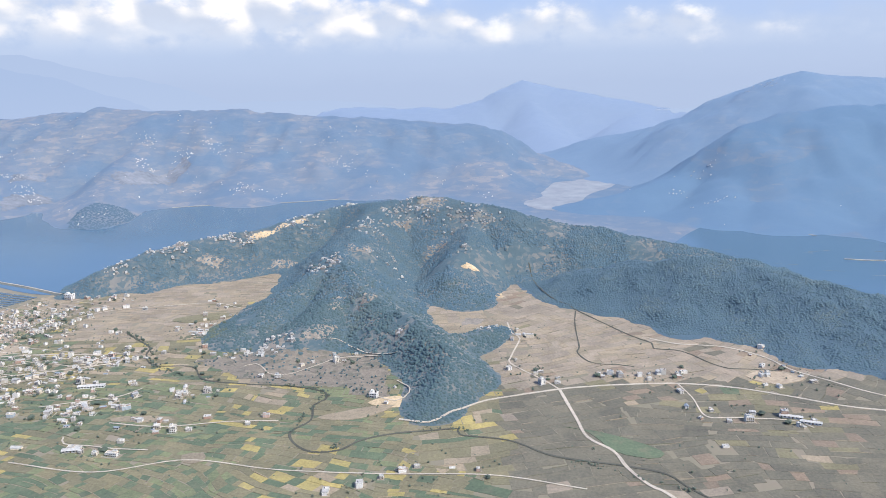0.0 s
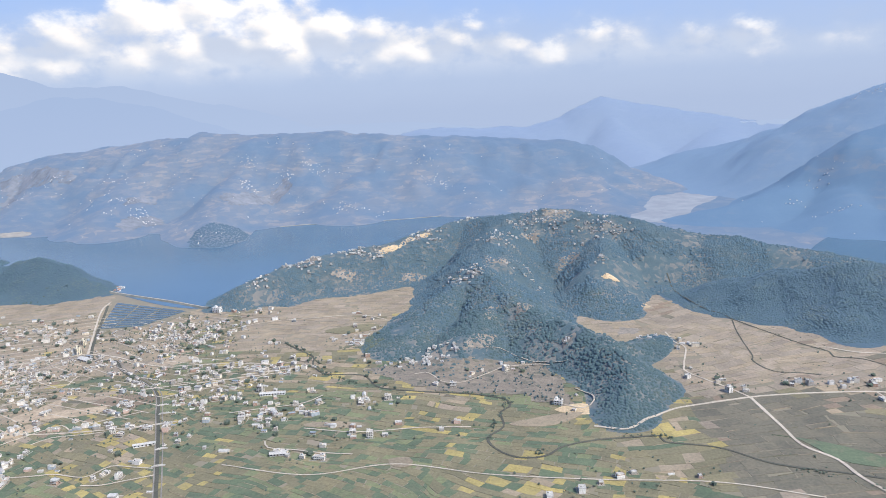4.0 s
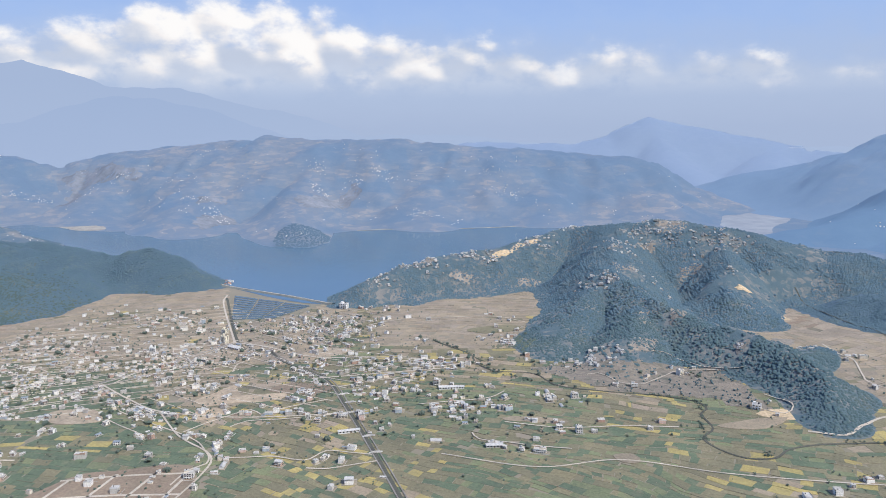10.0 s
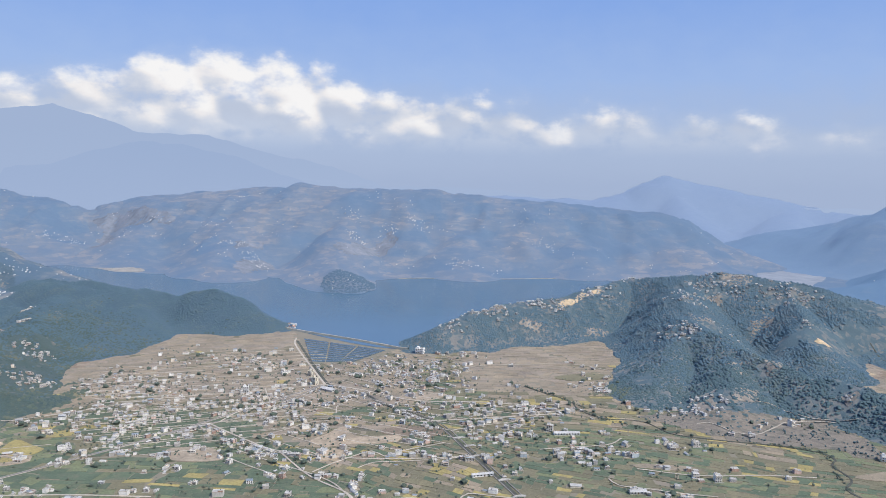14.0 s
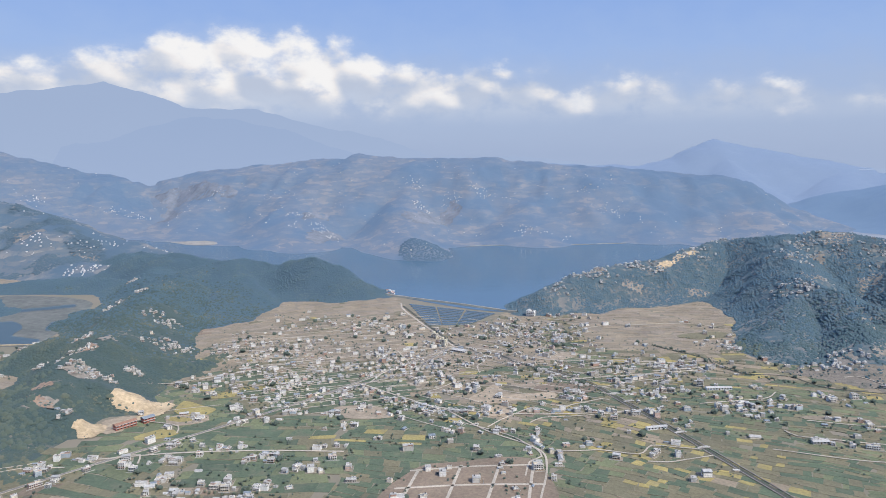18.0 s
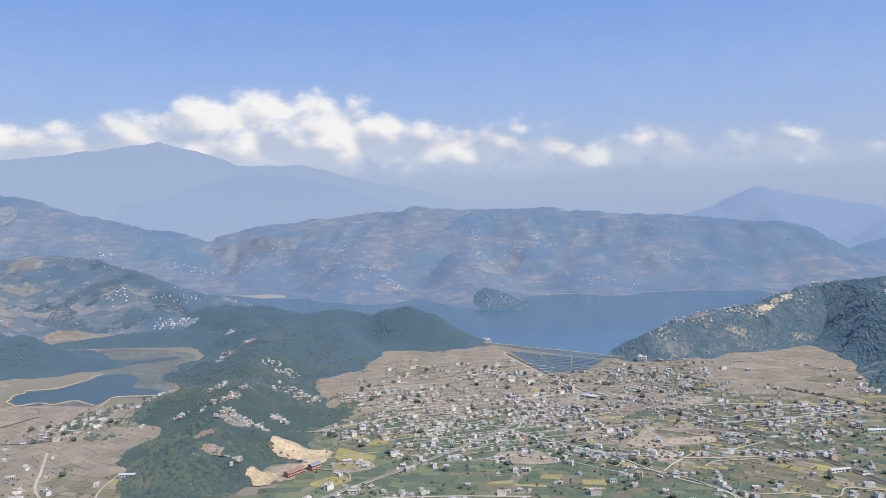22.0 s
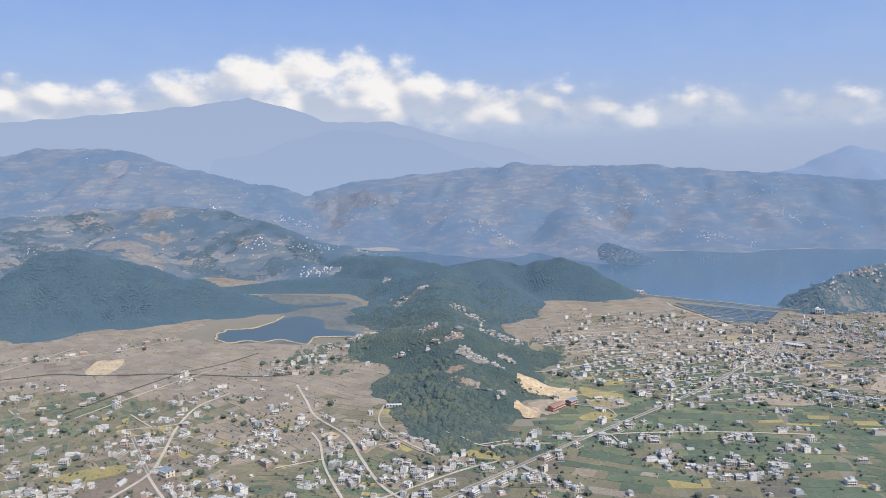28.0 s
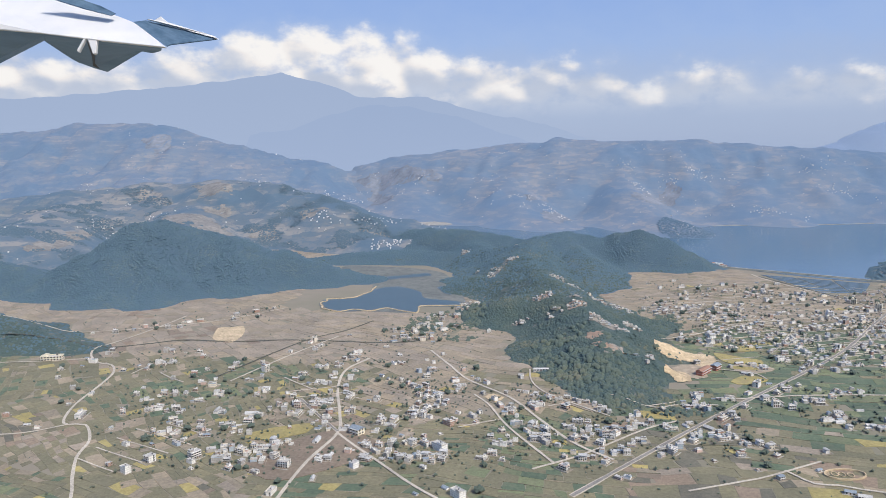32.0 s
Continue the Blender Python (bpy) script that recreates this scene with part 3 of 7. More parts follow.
FAR_HILLS = ({"terraced_hill": [[(-3050, 1750, 110, 330), (-2700, 1900, 140, 380), (-2340, 1900, 158, 380), (-2058, 1800, 148, 330), (-1870, 1715, 112, 250), (-1680, 1690, 62, 170), (-1560, 1640, 40, 130)],
                      [(-2340, 1900, 120, 250), (-2250, 1600, 90, 260), (-2120, 1380, 60, 190), (-2000, 1300, 36, 130)],
                      [(-1870, 1715, 90, 170), (-1800, 1560, 45, 130), (-1640, 1480, 26, 100), (-1540, 1500, 30, 90)],
                      [(-2700, 1900, 120, 250), (-2600, 1500, 100, 260), (-2480, 1200, 70, 220)]]}
    | {"lakeside_ridge": [[(-2250, 2950, 150, 420), (-2045, 2900, 216, 470), (-1678, 2850, 252, 520), (-1314, 2800, 276, 560), (-978, 2800, 272, 560), (-740, 2800, 262, 560), (-490, 2810, 240, 540), (-200, 2850, 225, 520), (60, 2900, 200, 480), (330, 2880, 70, 300)],
                       [(-1500, 2800, 220, 330), (-1450, 2400, 110, 240), (-1380, 2120, 40, 170), (-1300, 2000, 14, 110)],
                       [(-1100, 2780, 220, 330), (-1050, 2350, 110, 230), (-1000, 2050, 44, 150), (-930, 1880, 34, 95), (-895, 1820, 6, 45)],
                       [(-620, 2780, 220, 330), (-640, 2400, 90, 250), (-600, 2210, 24, 120)],
                       [(-150, 2850, 200, 330), (-250, 2500, 90, 250), (-250, 2320, 26, 140)],
                       [(60, 2900, 180, 330), (130, 2500, 70, 250), (180, 2250, 20, 150)],
                       [(-1900, 2880, 200, 330), (-1850, 2500, 90, 270), (-1800, 2300, 30, 170)]]}
    | {"west_range": [[(-4000, 2700, 340, 760), (-3640, 2700, 355, 760), (-3344, 2700, 382, 760), (-2963, 2620, 366, 720), (-2655, 2620, 276, 620), (-2403, 2700, 214, 520), (-2280, 2800, 170, 420)],
                   [(-2963, 2620, 300, 420), (-2850, 2250, 170, 330), (-2700, 2000, 110, 260)]],
    "east_mountain": [[(800, 3250, 120, 500), (1060, 3000, 212, 620), (1134, 2900, 254, 650), (1219, 2800, 330, 700), (1316, 2700, 378, 740), (1463, 2700, 356, 760), (1600, 2700, 345, 760), (2100, 2600, 330, 760), (2500, 2200, 320, 700)],
                      [(1316, 2700, 330, 500), (1180, 2450, 210, 420), (1080, 2300, 120, 330)]]}
    | {"east_spur": [[(1750, 1700, 265, 520), (1500, 1900, 268, 520), (1273, 2080, 272, 480), (1114, 2100, 268, 460), (1002, 2130, 252, 430), (937, 2200, 190, 360), (800, 2150, 112, 250), (650, 2060, 72, 190), (545, 2010, 50, 150), (435, 2000, 30, 110), (356, 1995, 8, 60)],
                  [(1114, 2100, 240, 330), (960, 1930, 120, 270), (860, 1790, 50, 200), (800, 1690, 16, 120)], [(937, 2200, 150, 240), (800, 1980, 90, 220), (720, 1830, 44, 170), (690, 1740, 14, 100)],
                  [(1500, 1900, 240, 380), (1280, 1700, 120, 280), (1120, 1560, 40, 190)], [(1750, 1700, 240, 380), (1500, 1450, 130, 320), (1250, 1330, 40, 220), (1100, 1290, 12, 120)]]}
    | {"pointed_peak": [[(-900, 4350, 210, 600), (-615, 4320, 226, 600), (18, 4400, 208, 560), (226, 4440, 252, 560), (420, 4470, 340, 560), (490, 4480, 372, 560), (560, 4480, 352, 560), (843, 4450, 294, 600), (1176, 4400, 224, 600), (1384, 4300, 182, 560), (1600, 4200, 160, 520)],
                     [(490, 4480, 330, 420), (520, 4000, 150, 360), (560, 3500, 30, 260)], [(18, 4400, 180, 420), (180, 3900, 90, 350), (260, 3400, 30, 260)],
                     [(1176, 4400, 200, 420), (1000, 3900, 120, 360), (800, 3600, 40, 260)]]})


def relief(lines, x, y, rough=1.0, seed=3, size=1.0):
    """Height of a hill at arrays of places."""
    top, peak = np.full(np.shape(x), -40.0), np.zeros(np.shape(x))
    warp = fbm(x, y, 0.012 / size, 4, seed)
    fold = np.abs(fbm(x, y, 0.016 / size, 4, seed + 9) - 0.5) * 2
    for line in lines:
        for (xa, ya, ha, wa), (xb, yb, hb, wb) in zip(line[:-1], line[1:]):
            dx, dy = xb - xa, yb - ya
            s = np.clip(((x - xa) * dx + (y - ya) * dy) / (dx * dx + dy * dy), 0, 1)
            d = np.hypot(x - xa - s * dx, y - ya - s * dy)
            h, w = ha + (hb - ha) * s, wa + (wb - wa) * s
            u = np.minimum(d / w * (0.72 + 0.56 * warp * rough + 0.28 * (1 - rough)), 1.35)
            prof = np.where(u < 1, 0.5 + 0.5 * np.cos(np.pi * np.minimum(u, 1)), -(u - 1) * 0.4)
            prof = 0.62 * prof + 0.38 * (1 - u)
            peak = np.where(h * prof > top, h, peak)
            top = np.maximum(top, h * prof)
    lift = np.clip(top, 0, None)
    top = top + rough * (np.minimum(lift, 40 * size) * 0.28 * (fold - 0.35) + (fbm(x, y, 0.05 / size, 3, seed + 4) - 0.5) * np.minimum(lift * 0.25, 5 * size))
    if size > 1:                                     # gullies and side spurs, running down from the crest
        wx, wy = x + 160 * (fbm(x, y, 0.004, 3, seed + 20) - 0.5), y + 160 * (fbm(x, y, 0.004, 3, seed + 21) - 0.5)
        spur = 1 - np.abs(2 * fbm(wx, wy * 0.55, 0.0062, 5, seed + 22) - 1)
        room = np.clip((lift - 4) * 0.30, 0, 46) * np.clip((peak - lift) / (0.28 * peak + 1), 0.12, 1)
        top = top + rough * room * (spur * 1.6 - 1.15)
    return top


def bounds(lines, pad=1.3):
    pts = np.array([p for l in lines for p in l])
    return (pts[:, 0] - pts[:, 3] * pad).min(), (pts[:, 0] + pts[:, 3] * pad).max(), (pts[:, 1] - pts[:, 3] * pad).min(), (pts[:, 1] + pts[:, 3] * pad).max()


def land(x, y):
    """Height of the near land at arrays of places."""
    x, y = np.asarray(x, float), np.asarray(y, float)
    z = np.zeros(np.shape(x))
    for i, lines in enumerate(HILLS.values()):
        x0, x1, y0, y1 = bounds(lines)
        near = (x > x0) & (x < x1) & (y > y0) & (y < y1)
        if np.any(near):
            z = np.where(near, np.maximum(z, relief(lines, x, y, 1.0, 3 + i)), z)
    return z


def on_mesh(lines, seed, x, y, step=14.0, size=2.6, rough=1.0):
    """Height of a far hill's own coarse surface at arrays of places."""
    x0, _, y0, _ = bounds(lines)
    u, v = (np.asarray(x, float) - x0) / step, (np.asarray(y, float) - y0) / step
    iu, iv = np.floor(u), np.floor(v)
    fu, fv = u - iu, v - iv
    h = [[relief(lines, x0 + (iu + a) * step, y0 + (iv + b) * step, rough, seed, size) for a in (0, 1)] for b in (0, 1)]
    return (h[0][0] * (1 - fu) + h[0][1] * fu) * (1 - fv) + (h[1][0] * (1 - fu) + h[1][1] * fu) * fv


ROUGH = {"east_mountain": 0.4, "east_spur": 0.7, "pointed_peak": 0.6}


def raise_hill(name, lines, step, mats, seed, label, size=1.0):
    x0, x1, y0, y1 = bounds(lines)
    xs, ys = np.arange(x0, x1 + step, step), np.arange(y0, y1 + step, step)
    gx, gy = np.meshgrid(xs, ys)
    gz = relief(lines, gx, gy, ROUGH.get(name, 1.0), seed, size)
    nx = len(xs)
    idx = np.arange(len(xs) * len(ys)).reshape(len(ys), nx)
    quads = np.stack([idx[:-1, :-1], idx[:-1, 1:], idx[1:, 1:], idx[1:, :-1]], -1).reshape(-1, 4)
    keep = gz.ravel()[quads].max(1) > -1.5
    quads = quads[keep]
    used = np.unique(quads)
    remap = np.zeros(gz.size, np.int64)
    remap[used] = np.arange(len(used))
    verts = np.stack([gx.ravel(), gy.ravel(), np.maximum(gz.ravel(), -3)], -1)[used]
    ob = new(name, mesh_of(name, verts, remap[quads], mats, smooth=True))
    return tagged(ob, label, "hill", kind="structure")


HILL_LABELS = {
    "village_hill": "wooded hill with terraced clearings and scattered villages beside the lake",
    "forest_hill": "long forested hill above dry brown fields",
    "dam_hill": "dark forested hill at the end of the lake dam",
    "quarry_hill": "wooded hill with sandy quarry cuts and hillside houses",
    "pine_hill": "dark forest-covered hill beside the small lake",
    "corner_hill": "low wooded hill at the edge of dry fields",
    "terraced_hill": "hill of dry terraced fields, woods and small hamlets",
    "lakeside_ridge": "broad hazy ridge of terraces and woods across the lake",
    "west_range": "high hazy wooded range with pale terraces",
    "east_mountain": "tall blue hazy mountain with wooded flanks above the lake",
    "east_spur": "dark blue wooded spurs falling to the eastern lake",
    "pointed_peak": "pale blue pointed mountain far beyond the lake",
}
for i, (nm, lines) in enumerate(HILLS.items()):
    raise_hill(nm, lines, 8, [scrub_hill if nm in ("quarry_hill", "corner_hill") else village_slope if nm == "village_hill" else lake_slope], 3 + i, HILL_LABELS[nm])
# each far hill in the slope colours that carry its share of haze
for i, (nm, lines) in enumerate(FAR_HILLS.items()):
    raise_hill(nm, lines, 14 if nm != "pointed_peak" else 30, [{"terraced_hill": terrace_hill, "east_mountain": hazed_hill, "east_spur": spur_hill, "pointed_peak": far_hill}.get(nm, range_hill)], 30 + i, HILL_LABELS[nm], 2.6)


def ridge_wall(name, crest, mat, seed, label):
    """A far range: a rough slope falling from its skyline towards the valley."""
    pts = np.array(crest, float)
    s = np.linspace(0, len(pts) - 1, 260)
    x, y, z = (np.interp(s, np.arange(len(pts)), pts[:, j]) for j in range(3))
    z = z + (fbm(x, y, 0.012, 4, seed) - 0.5) * 26
    rows = 14
    verts = [np.stack([x + (fbm(x, y + 900 * r, 0.004, 3, seed + 2) - 0.5) * 60 * r / rows, y - 340 * (r / rows), z * (1 - r / (rows - 1)) - 4], -1) for r in range(rows)]
    idx = np.arange(260 * rows).reshape(rows, 260)
    quads = np.stack([idx[:-1, :-1], idx[1:, :-1], idx[1:, 1:], idx[:-1, 1:]], -1).reshape(-1, 4)
    return tagged(new(name, mesh_of(name, np.concatenate(verts), quads, [mat], smooth=True)), label, "mountain range", kind="structure")


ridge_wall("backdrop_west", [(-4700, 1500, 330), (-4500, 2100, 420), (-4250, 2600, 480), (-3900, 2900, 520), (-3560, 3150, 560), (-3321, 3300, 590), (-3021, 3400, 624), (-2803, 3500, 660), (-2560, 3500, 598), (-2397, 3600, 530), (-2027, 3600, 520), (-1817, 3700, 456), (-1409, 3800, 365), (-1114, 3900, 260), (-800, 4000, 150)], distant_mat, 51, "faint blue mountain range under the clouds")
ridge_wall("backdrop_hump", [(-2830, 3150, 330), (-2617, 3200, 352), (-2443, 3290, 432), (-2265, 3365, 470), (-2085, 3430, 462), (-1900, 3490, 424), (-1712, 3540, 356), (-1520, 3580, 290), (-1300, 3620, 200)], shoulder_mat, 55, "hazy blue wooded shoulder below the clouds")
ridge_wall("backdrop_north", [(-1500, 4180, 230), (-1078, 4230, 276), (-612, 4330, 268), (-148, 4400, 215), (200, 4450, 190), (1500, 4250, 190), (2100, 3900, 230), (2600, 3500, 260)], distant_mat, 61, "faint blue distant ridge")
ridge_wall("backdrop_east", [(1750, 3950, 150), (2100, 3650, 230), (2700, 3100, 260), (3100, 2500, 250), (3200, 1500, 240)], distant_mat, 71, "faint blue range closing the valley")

# ---- ground, lakes, dam ----
gx = np.concatenate([np.linspace(-4900, -2400, 26), np.linspace(-2300, 900, 65), np.linspace(1000, 4200, 33)])
gy = np.concatenate([np.linspace(-3500, 100, 30), np.linspace(150, 4700, 92)])
mx, my = np.meshgrid(gx, gy)
idx = np.arange(mx.size).reshape(mx.shape)
# the far floor takes the ranges' slope colours, haze included
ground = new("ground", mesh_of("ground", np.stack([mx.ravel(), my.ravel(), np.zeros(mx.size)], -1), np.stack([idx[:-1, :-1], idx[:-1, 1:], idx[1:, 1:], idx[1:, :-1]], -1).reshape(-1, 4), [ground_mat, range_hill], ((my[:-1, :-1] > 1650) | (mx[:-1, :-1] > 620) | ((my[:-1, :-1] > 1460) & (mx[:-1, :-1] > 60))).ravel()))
tagged(ground, "flat valley floor of dry grass and bare earth", "ground", kind="structure")


def smooth_line(pts, step=8.0, closed=False):
    """A soft curve through points (Catmull-Rom)."""
    p = np.array(pts, float)
    p = np.concatenate([p[-1:], p, p[:2]]) if closed else np.concatenate([2 * p[:1] - p[1:2], p, 2 * p[-1:] - p[-2:-1]])
    outp = []
    for i in range(1, len(p) - 2):
        n = max(2, int(np.hypot(*(p[i + 1] - p[i])[:2]) / step))
        t = np.linspace(0, 1, n, endpoint=False)[:, None]
        a, b, c, d = p[i - 1], p[i], p[i + 1], p[i + 2]
        outp.append(0.5 * (2 * b + (c - a) * t + (2 * a - 5 * b + 4 * c - d) * t ** 2 + (3 * b - a - 3 * c + d) * t ** 3))
    if not closed:
        outp.append(p[-2:-1])
    return np.concatenate(outp)


def sheet(name, outline, z, mat, label, category, thick=0.0, jitter=0.0, parent=None, kind="structure"):
    """A flat area with a soft outline; with a thickness it gets a rim."""
    pts = smooth_line(outline, 10, True)
    if jitter:
        c = pts.mean(0)
        pts = pts + (pts - c) / np.maximum(np.hypot(*(pts - c).T)[:, None], 1) * ((fbm(pts[:, 0], pts[:, 1], 0.05, 3, 5) - 0.5) * 2 * jitter)[:, None]
    bm = bmesh.new()
    vs = [bm.verts.new((x, y, z)) for x, y in pts]
    f = bm.faces.new(vs)
    if f.normal.z < 0:
        f.normal_flip()
    if thick:
        r = bmesh.ops.extrude_face_region(bm, geom=[f])
        bmesh.ops.translate(bm, vec=(0, 0, thick), verts=[v for v in r["geom"] if isinstance(v, bmesh.types.BMVert)])
    bmesh.ops.triangulate(bm, faces=bm.faces[:])
    bmesh.ops.recalc_face_normals(bm, faces=bm.faces[:])
    me = bpy.data.meshes.new(name)
    bm.to_mesh(me), bm.free()
    me.materials.append(mat)
    ob = new(name, me)
    if parent:
        return under(ob, parent)
    return tagged(ob, label, category, kind=kind)


sheet("water_lake", [(-918, 1326), (-672, 1196), (-560, 1420), (-420, 1600), (-260, 1800), (-140, 2100), (-200, 2240), (-320, 2240), (-470, 2185), (-677, 2150), (-812, 2110), (-900, 2050), (-1110, 2045), (-1290, 2060), (-1440, 2080), (-1600, 2060), (-1880, 2190), (-1980, 2110), (-1760, 1880), (-1500, 1740), (-1300, 1560), (-1060, 1460)],
      0.4, lake_mat, "wide blue lake with a calm hazy surface", "lake")
sheet("water_east", [(440, 1400), (520, 1560), (620, 1700), (700, 1760), (800, 1690), (850, 1600), (960, 1520), (1120, 1420), (1180, 1200), (1020, 1000), (780, 930), (640, 1060), (520, 1250)], 0.4, lake_mat, "blue lake behind the forested hill", "lake")
shore_mat = earth("dry_lake_shore", ((0.30, 0.29, 0.265), (0.40, 0.375, 0.335)), fine=0.1, coarse=0.03, bump=0.3)
marsh_mat = earth("marsh_flat", ((0.125, 0.142, 0.135), (0.185, 0.190, 0.168)), fine=0.08, coarse=0.015)
POND = [(-1600, 912), (-1580, 926), (-1559, 935), (-1550, 980), (-1544, 1020), (-1513, 1044), (-1465, 1006), (-1445, 956), (-1416, 944), (-1382, 933), (-1376, 905), (-1410, 900), (-1437, 894), (-1434, 853), (-1486, 872), (-1505, 857), (-1550, 843), (-1583, 868)]
sheet("wet_flat", [(-1686, 1235), (-1651, 1258), (-1521, 1239), (-1454, 1181), (-1407, 1052), (-1372, 909), (-1435, 889), (-1432, 846), (-1499, 848), (-1553, 840), (-1589, 864), (-1603, 923), (-1563, 945), (-1557, 1038), (-1638, 1165)], 0.45, marsh_mat, "muddy grassy flat round the small lake", "mudflat", jitter=3)
sheet("water_pond", POND, 0.7, pond_mat, "small dark lake with a pale embankment", "pond", jitter=2)
sheet("water_inlet", [(-1580, 1104), (-1562, 1136), (-1528, 1160), (-1494, 1184), (-1480, 1162), (-1529, 1125), (-1570, 1091)], 0.65, pond_mat, "shallow dark arm of the small lake", "pond", jitter=6)
sheet("water_inlet", [(-1443, 1047), (-1423, 1063), (-1401, 1015), (-1406, 985), (-1428, 1011)], 0.65, pond_mat, "shallow dark pool beside the small lake", "pond", jitter=6)
# paddy colour holds the blue-grey of the haze over it
sheet("bay_plain", [(235, 2060), (345, 1960), (450, 2230), (590, 2480), (480, 2720), (520, 3150), (430, 3250), (410, 2900), (350, 2600), (300, 2320)], 0.5, earth("hazed_paddy", ((0.165, 0.190, 0.225), (0.200, 0.215, 0.235)), fine=0.02, coarse=0.005, sheen=0.3), "pale flat paddy valley between hazy hills", "fields", jitter=15)


def ribbon(name, pts, width, z, mat, label, category="road", thick=0.25, parent=None, wobble=0.0, batter=0.0):
    """A road, canal or bank: a raised strip along a soft line, laid on the land."""
    p = smooth_line(pts, 7)
    d = np.gradient(p, axis=0)
    d /= np.maximum(np.hypot(d[:, 0], d[:, 1])[:, None], 1e-6)
    nrm = np.stack([-d[:, 1], d[:, 0]], -1)
    w = width / 2 * (1 + wobble * (fbm(p[:, 0], p[:, 1], 0.06, 3, 12)[:, None] - 0.5) * 2)
    l, r = p + nrm * w, p - nrm * w
    zz = np.maximum(land(l[:, 0], l[:, 1]), np.maximum(land(p[:, 0], p[:, 1]), land(r[:, 0], r[:, 1])))
    n = len(p)
    rows = [np.column_stack([l + nrm * batter, zz + z - thick]), np.column_stack([l, zz + z]), np.column_stack([r, zz + z]), np.column_stack([r - nrm * batter, zz + z - thick])]
    idx = np.arange(4 * n).reshape(4, n)
    quads = np.stack([idx[:-1, :-1], idx[1:, :-1], idx[1:, 1:], idx[:-1, 1:]], -1).reshape(-1, 4)
    ob = new(name, mesh_of(name, np.concatenate(rows), quads, [mat]))
    if parent:
        return tagged(under(ob, parent), label)
    return tagged(ob, label, category, kind="structure")


